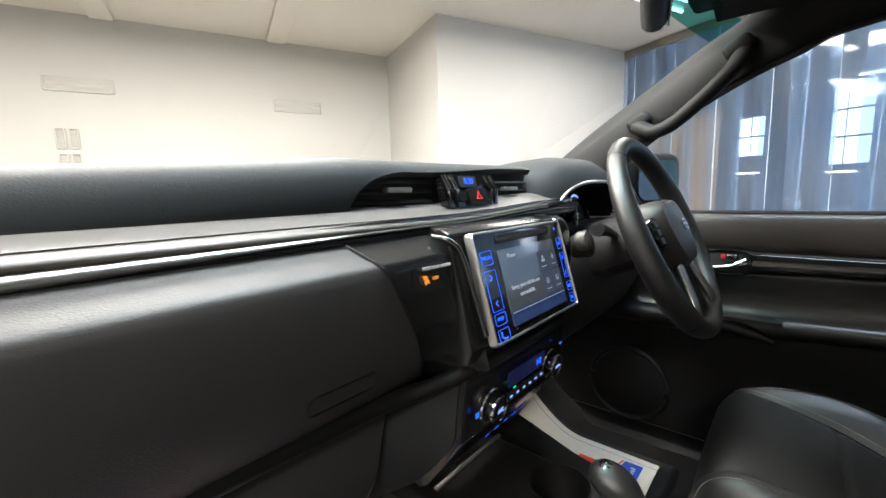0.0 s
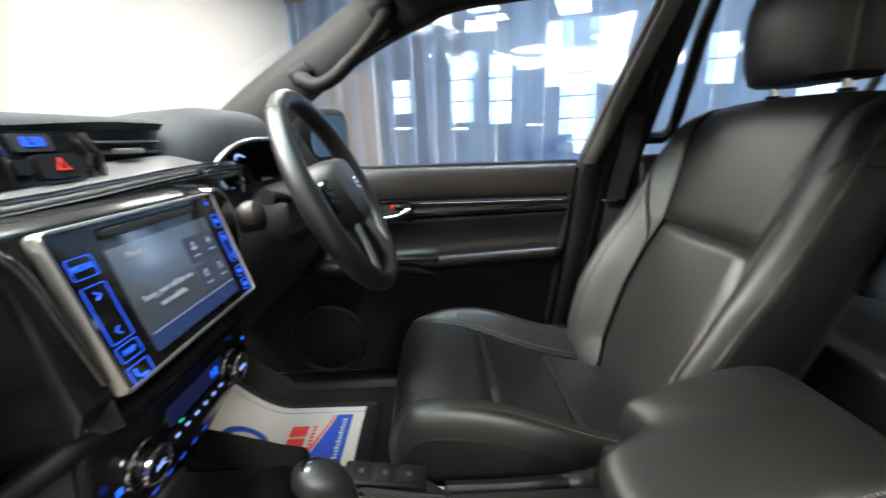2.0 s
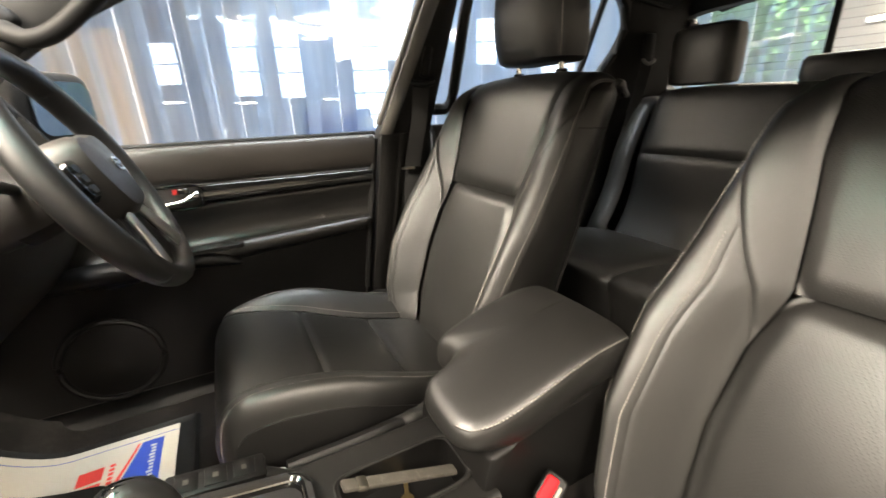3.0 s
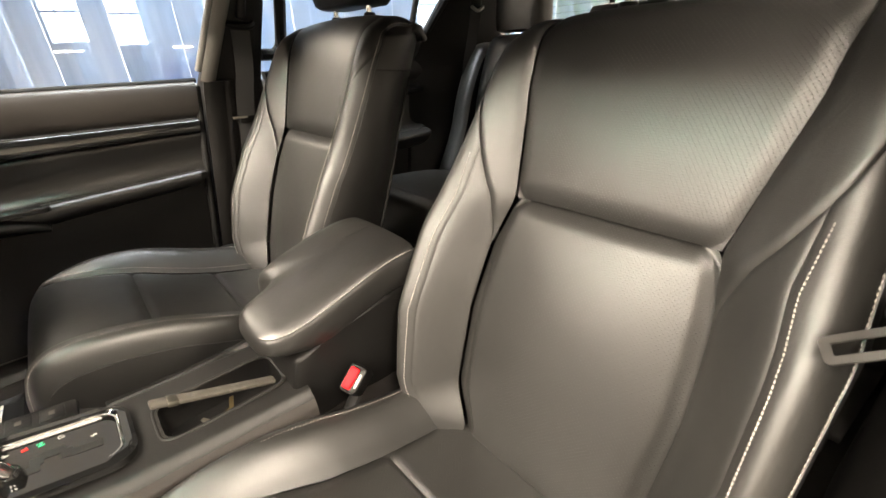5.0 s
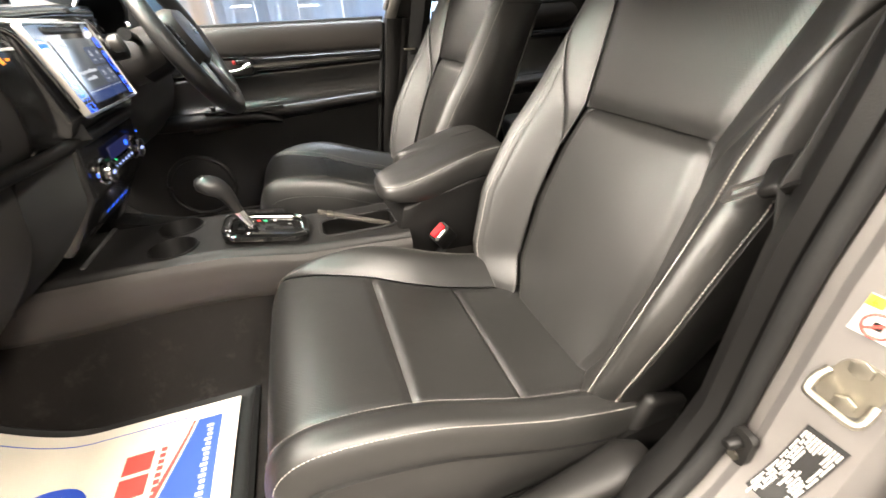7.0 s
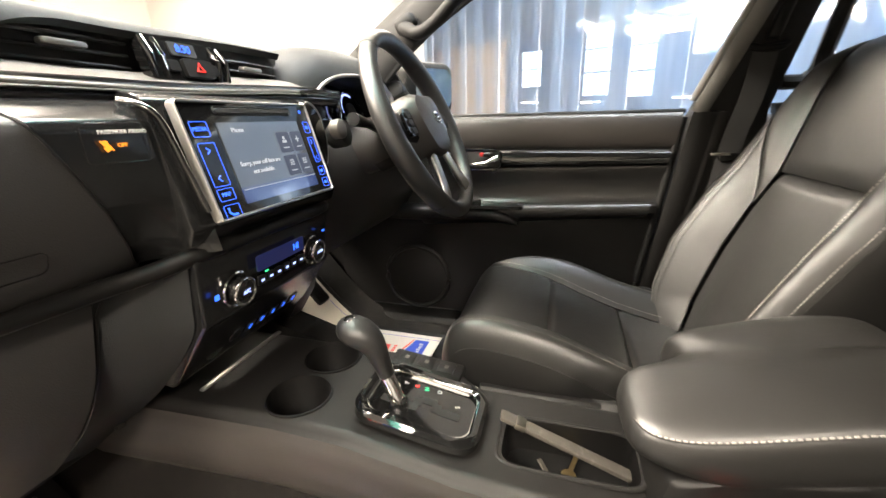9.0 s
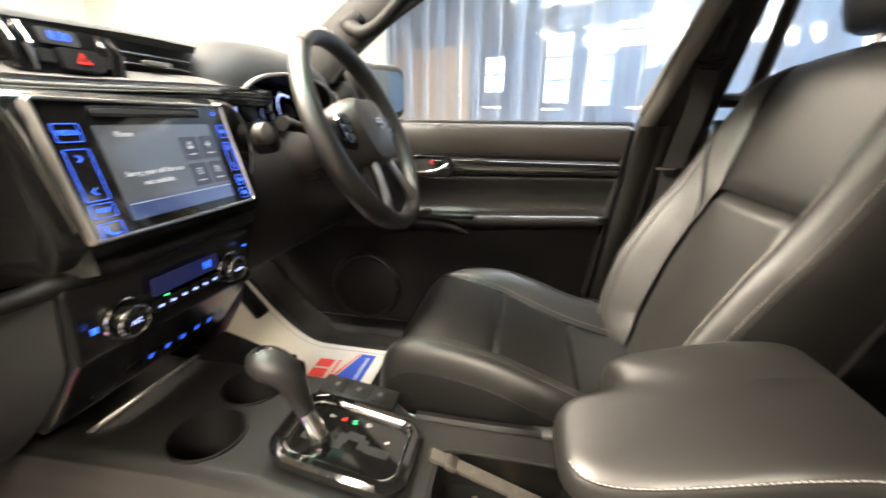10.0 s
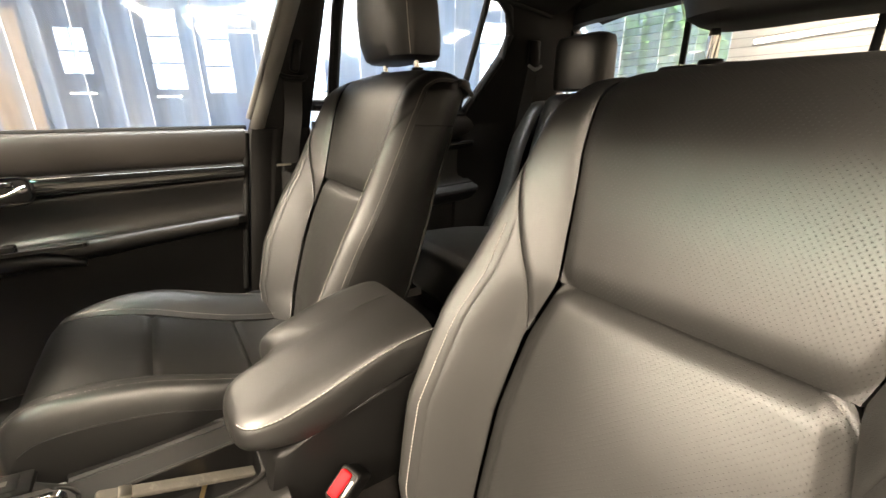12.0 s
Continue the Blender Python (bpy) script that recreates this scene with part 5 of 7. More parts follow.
for s in (-1, 1):
    dm = Matrix.Translation((0.0035 + 0.0785 * s, 0.026, 1.159)) @ Matrix.Rotation(radians(97), 4, "X")
    dial = part("dial", cyl(0.0156, 0.020, 36, r2=0.0142, bevel=0.002, m=dm), PIANO, climate)
    part("dial_ring", tube([dm @ Vector((0.0158 * math.cos(t), 0.0158 * math.sin(t), 0.008)) for t in [k * math.pi / 18 for k in range(36)]], 0.0022, 8, closed=True), CHROME, dial, "knurled chrome ring")
    lettering("dial_text", "A/C" if s < 0 else "AUTO", 0.007 if s < 0 else 0.005, dm @ Matrix.Translation((0, 0, 0.0106)), ICEGLOW, dial)
    part("dial_ring", tube([dm @ Vector((0.0208 * math.cos(t), 0.0208 * math.sin(t), -0.004)) for t in [radians(a) for a in range(60, 310, 10)]], 0.002, 6), CHROME, dial)
FB = axes((0.003, 0.0275, 1.172), (1, 0, 0), (0, -0.06, 1))
LCDB = glow("climate_display", (0.01, 0.02, 0.16), 0.28)
cdisp = part("display", plate(0.098, 0.020, 0.003, 0.002, FB @ Matrix.Translation((0.002, 0.008, 0.002))), LCDB, climate, "dark blue climate display")
lettering("display_text", "HI", 0.013, FB @ Matrix.Translation((0.032, 0.008, 0.0046)), BLUEGLOW, cdisp)
for k in range(6):
    btn = part("button", plate(0.0145, 0.012, 0.002, 0.003, FB @ Matrix.Translation((-0.040 + 0.0165 * k, -0.015, 0.001))), PLASTIC, climate)
    part("button_mark", rbox(0.006, 0.003, 0.0006, 0.0002, 1, FB @ Matrix.Translation((-0.040 + 0.0165 * k, -0.015, 0.0044))), ICEGLOW, btn)
part("button_mark", rbox(0.006, 0.002, 0.0006, 0, 1, FB @ Matrix.Translation((-0.03, -0.006, 0.003))), GREENGLOW, climate)
part("button_mark", rbox(0.006, 0.006, 0.0006, 0, 1, FB @ Matrix.Translation((-0.113, -0.008, 0.003))), BLUEGLOW, climate)
part("button_mark", rbox(0.006, 0.003, 0.0006, 0, 1, FB @ Matrix.Translation((0.106, 0.012, 0.003))), BLUEGLOW, climate)
SB = axes((0.0, 0.0765, 1.078), (1, 0, 0), (0, -0.58, 0.75))
for k in range(6):
    btn = part("button", plate(0.018, 0.020, 0.003, 0.004, SB @ Matrix.Translation((-0.045 + 0.0245 * k, 0, -0.001))), PLASTIC, climate)
    if k:
        part("button_mark", join(rbox(0.005, 0.0012, 0.0006, 0, 1, SB @ Matrix.Translation((-0.045 + 0.0245 * k, 0.0035, 0.0036))), rbox(0.0014, 0.006, 0.0006, 0, 1, SB @ Matrix.Translation((-0.045 + 0.0245 * k, 0, 0.0036))), rbox(0.004, 0.0012, 0.0006, 0, 1, SB @ Matrix.Translation((-0.045 + 0.0245 * k, -0.003, 0.0036)))), BLUEGLOW, btn)
for x, z in ((-0.075, 1.070), (0.115, 1.085)):
    part("socket_cap", cyl(0.014, 0.012, 24, bevel=0.002, m=Matrix.Translation((x, 0.088, z)) @ Matrix.Rotation(radians(125), 4, "X")), PLASTIC, climate)
part("stack_cheek", prism([(0.060, 1.235), (0.050, 1.20), (0.10, 1.05), (0.14, 0.99), (0.25, 0.95), (0.25, 1.2)], 0.133, 0.18, 0.006), PLASTIC, dash)
part("cubby_back", rbox(0.25, 0.02, 0.14, 0.004, m=Matrix.Translation((0, 0.235, 1.02))), DARK, dash)

# instrument binnacle and column shroud
hood = []
for y, w, top in ((0.32, 0.222, 1.466), (0.22, 0.222, 1.480), (0.15, 0.216, 1.485), (0.112, 0.208, 1.480), (0.086, 0.194, 1.462), (0.072, 0.178, 1.442), (0.069, 0.168, 1.434), (0.076, 0.162, 1.430), (0.17, 0.150, 1.424)):
    hood.append([(0.385 + w * math.copysign(abs(math.cos(t)) ** 0.75, math.cos(t)), y + 0.030 * (1 - math.sin(t) ** 0.62), 1.352 + (top - 1.352) * math.sin(t) ** 0.62) for t in [math.pi * (1 - k / 40) for k in range(41)]])
part("binnacle_hood", loft(hood, caps=False, closed=False), PADVINYL, dash, "grained black instrument hood")
part("binnacle_rim", tube([Vector(p) + Vector((0, -0.001, -0.002)) for p in hood[6][2:-2]], 0.0034, 8), SATIN, dash, "thin silver instrument rim")
part("cluster_face", rbox(0.30, 0.01, 0.15, 0.004, m=Matrix.Translation((0.385, 0.165, 1.375)) @ Matrix.Rotation(radians(-18), 4, "X")), PIANO, dash)
for x in (0.318, 0.452):
    g = Matrix.Translation((x, 0.140, 1.368)) @ Matrix.Rotation(radians(72), 4, "X")
    part("gauge_ring", tube([g @ Vector((0.046 * math.cos(t), 0.046 * math.sin(t), 0.004)) for t in [k * math.pi / 18 for k in range(36)]], 0.004, 6, closed=True), PIANO, dash)
    part("gauge_arc", tube([g @ Vector((0.037 * math.cos(t), 0.037 * math.sin(t), 0.003)) for t in [radians(60 + 6 * k) for k in range(22)]], 0.0028, 5, flat=0.3, up=g.to_3x3() @ Vector((0, 0, 1))), ICEGLOW, dash, "lit pale gauge arc")
    part("gauge_hub", cyl(0.018, 0.006, 24, bevel=0.002, m=g @ Matrix.Translation((0, 0, 0.004))), GREYPLASTIC, dash)
part("trip_glow", rbox(0.030, 0.001, 0.012, 0, 1, Matrix.Translation((0.30, 0.118, 1.335)) @ Matrix.Rotation(radians(-18), 4, "X")), GREENGLOW, dash)
along_x("knee_panel", [(0.12, 1.35), (0.075, 1.30), (0.066, 1.24), (0.080, 1.17), (0.12, 1.10), (0.17, 1.06), (0.26, 1.03)], 0.135, 0.72, SOFT, "dark brown-grey knee panel")
part("column_shroud", loft([[(0.385 + w * math.cos(t), y, z + h * math.sin(t)) for t in [j * math.pi / 12 for j in range(24)]] for y, z, w, h in ((0.10, 1.285, 0.060, 0.060), (0.03, 1.305, 0.056, 0.056), (-0.015, 1.318, 0.050, 0.050))]), SOFT, dash, "black steering column shroud")
part("key_barrel", cyl(0.020, 0.03, 24, bevel=0.004, m=Matrix.Translation((0.190, 0.025, 1.325)) @ Matrix.Rotation(radians(80), 4, "X")), GREYPLASTIC, dash)
part("start_button", cyl(0.016, 0.018, 24, bevel=0.004, m=Matrix.Translation((0.176, 0.018, 1.335)) @ Matrix.Rotation(radians(80), 4, "X")), SCUFF, dash, "round grey start button")
for s, tip in ((-1, (0.215, 0.010, 1.350)), (1, (0.545, 0.010, 1.355))):
    part("stalk", tube([(0.385 + s * 0.05, 0.02, 1.33), (0.385 + s * 0.11, 0.012, 1.342), tip], [0.007, 0.008, 0.012], 10), PLASTIC, dash)
part("vent_recess", rbox(0.10, 0.05, 0.06, 0.012, 3, Matrix.Translation((0.63, 0.16, 1.39))), DARK, dash)
part("vent_rim", ring_plate(0.10, 0.065, 0.02, 0.005, 0.008, axes((0.63, 0.130, 1.39), (1, 0, 0), (0, 0.2, 1))), SATIN, dash)

# steering wheel
wheel = thing("steering_wheel", "black leather steering wheel with silver lower spoke", "steering wheel")
WC = Vector((0.385, -0.060, 1.333))
WM = axes(WC, (1, 0, 0), (0, 0.155, 0.333))
rim = [WM @ Vector((0.182 * math.cos(t), 0.182 * math.sin(t), 0)) for t in [k * math.pi / 48 for k in range(96)]]
part("rim", tube(rim, [0.0165 + 0.002 * math.cos(2 * (k * math.pi / 48 - 0.5)) for k in range(96)], 14, closed=True, flat=1.12, up=WM.to_3x3() @ Vector((0, 0, 1))), RIMLEATHER, wheel, "smooth black leather rim")
for a in (52, 128, 232, 308):
    c = [WM @ (Vector((0.182 * math.cos(radians(a)), 0.182 * math.sin(radians(a)), 0)) + 0.0182 * (Vector((math.cos(radians(a)), math.sin(radians(a)), 0)) * math.cos(t) + Vector((0, 0, 1)) * math.sin(t))) for t in [k * math.pi / 10 for k in range(20)]]
    part("rim_seam", tube(c, 0.0007, 5, closed=True), DARK, wheel)
HUB = [(0.000, 0.060), (0.045, 0.062), (0.072, 0.046), (0.078, 0.012), (0.066, -0.030), (0.046, -0.062), (0.0, -0.070)]
hub = curve([(x, y, 0) for x, y in HUB], 20)
hub = hub + [Vector((-p.x, p.y, 0)) for p in hub[-2:0:-1]]
apad = part("airbag_pad", loft([[WM @ Vector((p.x * g, p.y * g, h)) for p in hub] for g, h in ((1.0, -0.045), (1.02, -0.010), (0.98, 0.012), (0.86, 0.024), (0.5, 0.030), (0.15, 0.032))]), SOFT, wheel, "grained black airbag cover")
for sx in (-1, 1):
    part("spoke", tube([WM @ Vector((sx * 0.060, 0.004, -0.005)), WM @ Vector((sx * 0.115, 0.006, -0.010)), WM @ Vector((sx * 0.178, 0.012, -0.002))], [0.034, 0.026, 0.020], 10, flat=0.45, up=WM.to_3x3() @ Vector((0, 0, 1))), PLASTIC, wheel)
    pod = part("switch_pod", plate(0.046, 0.052, 0.014, 0.006, WM @ Matrix.Translation((sx * 0.098, 0.006, 0.004))), PIANO, wheel)
    for k in range(3):
        part("switch", plate(0.020, 0.011, 0.003, 0.003, WM @ Matrix.Translation((sx * 0.100, 0.020 - 0.015 * k, 0.0095))), PLASTIC, pod)
    part("lower_spoke", loft([[WM @ Vector((sx * (x + w * math.cos(t)), y + 0.35 * w * math.sin(t), h + 0.006 * math.sin(t))) for t in [k * math.pi / 8 for k in range(16)]] for x, y, w, h in ((0.040, -0.062, 0.013, 0.004), (0.052, -0.096, 0.014, 0.006), (0.068, -0.128, 0.017, 0.008), (0.082, -0.152, 0.021, 0.008), (0.088, -0.162, 0.018, 0.004))]), SATIN, wheel, "satin silver lower spoke")
part("spoke_infill", loft([[WM @ Vector((x, y, h)) for x, y in ((-0.050, -0.055), (0.050, -0.055), (0.076, -0.150), (0.0, -0.168), (-0.076, -0.150))] for h in (-0.02, -0.006)]), PLASTIC, wheel)
for w_, h_ in ((0.030, 0.020), (0.013, 0.020), (0.026, 0.009)):
    part("badge", tube([WM @ Vector((w_ / 2 * math.cos(t), 0.004 + h_ / 2 * math.sin(t) + (0.005 if h_ < 0.01 else 0), 0.0335)) for t in [k * math.pi / 14 for k in range(28)]], 0.0016, 6, closed=True), CHROME, apad, "plain chrome oval badge")
part("column", tube([WM @ Vector((0, 0, -0.02)), WM @ Vector((0, 0, -0.12))], 0.045, 20), PLASTIC, wheel)

# ---- centre console ----
console = thing("centre_console", "dark grey centre console with two cup holders", "console")


def con_z(y):
    return lerp_at(-y, [(-0.16, 0.992), (0.0, 0.990), (0.10, 0.988), (0.24, 0.966), (0.45, 0.960)])


def con_right(y):
    return lerp_at(-y, [(-0.16, 0.108), (0.19, 0.108), (0.235, 0.076), (0.45, 0.080)])


def con_left(y):
    return lerp_at(-y, [(-0.30, -0.114), (-0.20, -0.104), (0.0, -0.094), (0.2, -0.098), (0.45, -0.108)])


HOLES = [(-0.040, -0.006, 0.0425, 0.0425), (0.056, -0.002, 0.0425, 0.0425), (-0.020, -0.362, 0.040, 0.078)]


def console_top():
    """Top sheet with the cup holders and the rear tray cut through."""
    nx, ny = 66, 184
    bm = bmesh.new()
    V = {}

    def inside(x, y):
        for k, (cx, cy, rx, ry) in enumerate(HOLES):
            p = 2 if k < 2 else 6
            if (abs(x - cx) / rx) ** p + (abs(y - cy) / ry) ** p < 1:
                return k + 1
        return 0
    for i in range(nx + 1):
        for j in range(ny + 1):
            y = 0.30 - 0.76 * j / ny
            x0, x1 = con_left(y), con_right(y)
            x = x0 + (x1 - x0) * i / nx
            e = min(i, nx - i) / nx * (x1 - x0)
            z = con_z(y) - 0.012 * (1 - smooth01(e / 0.018)) ** 2
            V[i, j] = bm.verts.new((x, y, z))
    for i in range(nx):
        for j in range(ny):
            vs = [V[i, j], V[i + 1, j], V[i + 1, j + 1], V[i, j + 1]]
            if sum(1 for v_ in vs if inside(v_.co.x, v_.co.y)) < 3:
                bm.faces.new(vs)
    for (cx, cy, rx, ry), p in zip(HOLES, (2, 2, 6)):
        for v_ in bm.verts:
            d = ((abs(v_.co.x - cx) / rx) ** p + (abs(v_.co.y - cy) / ry) ** p) ** (1 / p)
            if v_.is_boundary and d < 1.14 and d > 0.6:
                v_.co.x, v_.co.y = cx + (v_.co.x - cx) / d, cy + (v_.co.y - cy) / d
    loose = [v_ for v_ in bm.verts if not v_.link_faces]
    bmesh.ops.delete(bm, geom=loose, context="VERTS")
    return bm


part("top", console_top(), GREYPLASTIC, console, "dark grey grained console top")
for s in (0, 1):
    def side(a, b, s=s):
        y = 0.30 - 0.76 * a
        x = con_left(y) if s == 0 else con_right(y)
        o = -1 if s == 0 else 1
        z0 = con_z(y) - 0.012
        pr = [(0, 0), (0.006, -0.014), (0.009, -0.05), (0.004, -0.085), (-0.010, -0.11), (-0.012, -0.16), (-0.012, -0.25)]
        f = b * 6
        k = min(5, int(f))
        dx = pr[k][0] + (pr[k + 1][0] - pr[k][0]) * (f - k)
        dz = pr[k][1] + (pr[k + 1][1] - pr[k][1]) * (f - k)
        return (x + o * dx, y, z0 + dz)
    part("side", sheet(side, 60, 19, -0.004 if s == 0 else 0.004), SOFT, console, "brown-black console side")
for cx, cy, rx, ry in HOLES[:2]:
    z = con_z(cy)
    rings = [[(cx + rx * g * math.cos(t), cy + ry * g * math.sin(t), z + h) for t in [k * math.pi / 24 for k in range(48)]] for g, h in ((1.07, -0.001), (1.06, 0.002), (1.0, 0.002), (0.97, -0.004), (0.93, -0.06), (0.86, -0.065), (0.05, -0.065))]
    part("cup_holder", loft(rings, caps=False), PLASTIC, console, "round black cup holder")
cx, cy, rx, ry = HOLES[2]
sup = lambda g, h: [(cx + rx * g * math.copysign(abs(math.cos(t)) ** (1 / 3), math.cos(t)), cy + ry * g * math.copysign(abs(math.sin(t)) ** (1 / 3), math.sin(t)), 0.962 + h) for t in [k * math.pi / 24 for k in range(48)]]
part("tray", loft([sup(1.06, -0.002), sup(1.05, 0.002), sup(1.0, 0.001), sup(0.94, -0.045), sup(0.05, -0.047)], caps=False), PLASTIC, console, "open storage tray")
part("tray_rim", tube([Vector(p) for p in sup(1.07, 0.001)], 0.003, 8, closed=True), GREYPLASTIC, console, "worn grey tray rim")
part("front_strip", rbox(0.172, 0.008, 0.004, 0.0018, 2, Matrix.Translation((0.0175, 0.132, 0.9925))), SATIN, console, "silver strip at the tray front")
part("switch_bank", rbox(0.042, 0.115, 0.014, 0.005, 2, Matrix.Translation((0.084, -0.150, 0.978)) @ Matrix.Rotation(radians(8), 4, "X")), PLASTIC, console)
for y in (-0.118, -0.150, -0.182):
    swt = part("switch", rbox(0.030, 0.026, 0.006, 0.002, 2, Matrix.Translation((0.084, y, 0.9835 + 0.14 * (y + 0.15))) @ Matrix.Rotation(radians(8), 4, "X")), PLASTIC, console)
    part("switch_mark", rbox(0.008, 0.006, 0.0006, 0, 1, Matrix.Translation((0.084, y, 0.9868 + 0.14 * (y + 0.15))) @ Matrix.Rotation(radians(8), 4, "X")), SCUFF, swt)
part("body", prism([(-0.44, 0.72), (-0.44, 0.955), (-0.452, 1.008), (-0.50, 1.018), (-0.60, 1.046), (-0.655, 1.050), (-0.665, 0.72)], -0.088, 0.095, 0.008), PLASTIC, console, "black console box under the armrest")

part("flank", prism([(-0.02, 0.72), (-0.02, 0.965), (0.10, 0.985), (0.17, 1.02), (0.32, 1.02), (0.32, 0.72)], 0.109, 0.168, 0.008), PLASTIC, console, "black console flank in the driver footwell")

# gear selector
sel = thing("gear_selector", "black leather gear lever in a gloss gate plate", "gear lever")
GM = axes((-0.012, -0.176, 0.984), (1, 0, 0), (0, 0.98, 0.19))
part("gate_surround", ring_plate(0.118, 0.165, 0.030, 0.016, 0.014, GM @ Matrix.Translation((0, 0, -0.002))), PIANO, sel, "gloss black surround")
part("gate_line", tube([GM @ Vector((x, y, 0.0075)) for x, y in rounded(0.088, 0.136, 0.020)], 0.0016, 6, closed=True), CHROME, sel, "thin chrome line")
gpl = part("gate_plate", plate(0.088, 0.136, 0.018, 0.007, GM @ Matrix.Translation((0, 0, -0.003))), PIANO, sel)
for x, y, w, h in ((-0.006, 0.030, 0.012, 0.050), (0.006, 0.008, 0.014, 0.012), (0.012, -0.006, 0.012, 0.022), (0.004, -0.018, 0.016, 0.012), (0.0, -0.036, 0.012, 0.030)):
    part("gate_slot", plate(w, h, 0.002, 0.0006, GM @ Matrix.Translation((x - 0.006, y, 0.0042))), DARK, gpl)
for txt, x, y, mt in (("P", 0.028, 0.034, INK_WHITE), ("R", 0.028, 0.018, REDGLOW), ("N", 0.028, 0.004, GREENGLOW), ("D", 0.030, -0.014, INK_WHITE), ("S", 0.012, -0.044, INK_WHITE)):
    lettering("gate_letter", txt, 0.009, GM @ Matrix.Translation((x, y, 0.0046)) @ Matrix.Rotation(radians(20), 4, "Z"), mt, gpl)
part("boot_collar", cyl(0.013, 0.016, 20, r2=0.010, bevel=0.003, m=Matrix.Translation((-0.030, -0.150, 1.000))), PIANO, sel)
part("lever", tube(curve([(-0.030, -0.150, 0.995), (-0.031, -0.142, 1.02), (-0.033, -0.133, 1.045)], 10), [0.011 - 0.0002 * k for k in range(10)], 14), CHROME, sel, "chrome lever neck")
kn = curve([(-0.033, -0.136, 1.040), (-0.034, -0.130, 1.062), (-0.036, -0.121, 1.085), (-0.039, -0.109, 1.098), (-0.042, -0.094, 1.103), (-0.044, -0.081, 1.100)], 26)
kr = [0.0115 + 0.0105 * smooth01(k / 16) for k in range(26)]
for k in range(18, 26):
    kr[k] = 0.022 * math.sqrt(max(0.02, 1 - ((k - 17) / 8.3) ** 2))
knb = part("knob", tube(kn, kr, 18, flat=0.86), RIMLEATHER, sel, "black leather knob")
part("knob_cap", tube(curve([(-0.031, -0.127, 1.094), (-0.036, -0.115, 1.109), (-0.041, -0.097, 1.1155), (-0.044, -0.084, 1.113)], 14), [0.003, 0.006, 0.009, 0.011, 0.012, 0.0125, 0.013, 0.013, 0.0125, 0.012, 0.011, 0.009, 0.007, 0.004], 12, flat=0.45), PIANO, knb, "gloss black knob cap")
part("knob_button", rbox(0.010, 0.018, 0.016, 0.004, 2, Matrix.Translation((-0.016, -0.112, 1.091))), CHROME, knb)

# armrest lid on the console box
arm = thing("armrest", "black leather padded armrest with pale stitching", "armrest")


def arm_outline():
    pts = [(-0.092, -0.676), (-0.093, -0.66), (-0.092, -0.50), (-0.085, -0.440), (-0.066, -0.418), (-0.03, -0.412), (0.015, -0.414), (0.036, -0.428), (0.047, -0.456), (0.062, -0.482), (0.084, -0.483), (0.106, -0.479), (0.119, -0.497), (0.121, -0.54), (0.117, -0.65), (0.108, -0.676)]
    return curve([(x, y, 0) for x, y in pts], 72)


ao = arm_outline()
cen = Vector((0.014, -0.56, 0))
rings = []
for g, h in ((0.92, -0.048), (0.965, -0.046), (0.990, -0.038), (1.000, -0.022), (0.997, -0.010), (0.985, -0.001), (0.962, 0.0055), (0.925, 0.0100), (0.86, 0.0135), (0.70, 0.0165), (0.40, 0.0185), (0.10, 0.019)):
    ring = []
    for p in ao:
        q = cen + (p - cen) * 1.0
        d = Vector((p.x - cen.x, p.y - cen.y, 0))
        # shrink by a set width rather than by ratio
        q = Vector((cen.x + d.x * g, p.y - (1 - g) * 0.9 * (p.y + 0.676) * 0.62, 0))
        zz = 1.044 + 0.058 * smooth01((-0.41 - q.y) / 0.26)
        if h < -0.01:
            zz += (0.5 - 0.5 * smooth01((-0.42 - q.y) / 0.10)) * -1.2 * (h + 0.008)
        ring.append((q.x, q.y, zz + h))
    rings.append(ring)
part("pad", loft(rings), PADLEATHER, arm, "padded black leather lid")
seam = [Vector(p) for p in rings[6] if p[0] < -0.054]
part("stitching", stitches([[p + Vector((-0.0006, 0, 0.0016)) for p in seam]], step=0.0054, length=0.0038, r=0.00045), THREAD, arm, "pale thread", kind="stuff")
part("piping", tube(seam, 0.0012, 5), DARK, arm)
part("hinge_base", rbox(0.16, 0.12, 0.02, 0.008, 2, Matrix.Translation((0.010, -0.600, 1.050)) @ Matrix.Rotation(radians(-9), 4, "X")), PLASTIC, arm)

# airbag lamp lens and footwell rest
wr = ring_plate(0.056, 0.034, 0.006, 0.0006, 0.0006, wl @ Matrix.Translation((-0.001, 0.002, 0.0015)), 4)
part("lamp_lens_edge", wr, SATINBLACK, dash)
fr_ = thing("foot_rest", "black ribbed rubber rest on the footwell carpet", "foot rest")
fm = axes((-0.235, 0.352, 0.880), (1, 0, 0), (0, 0.72, 0.70))
part("base", plate(0.15, 0.15, 0.02, 0.014, fm), RUBBER, fr_)
for k in range(6):
    part("rib", rbox(0.085, 0.007, 0.006, 0.002, 1, fm @ Matrix.Translation((0.008, 0.045 - 0.018 * k, 0.0155))), GREYPLASTIC, fr_)

# smooth cheek between glovebox, climate panel and carpet
EDGE = curve([(-0.166, 0.064, 1.207), (-0.174, 0.088, 1.198), (-0.190, 0.098, 1.175), (-0.196, 0.103, 1.14), (-0.202, 0.112, 1.095), (-0.209, 0.142, 1.04), (-0.216, 0.198, 0.985), (-0.222, 0.255, 0.945), (-0.226, 0.33, 0.88), (-0.226, 0.38, 0.83)], 40)
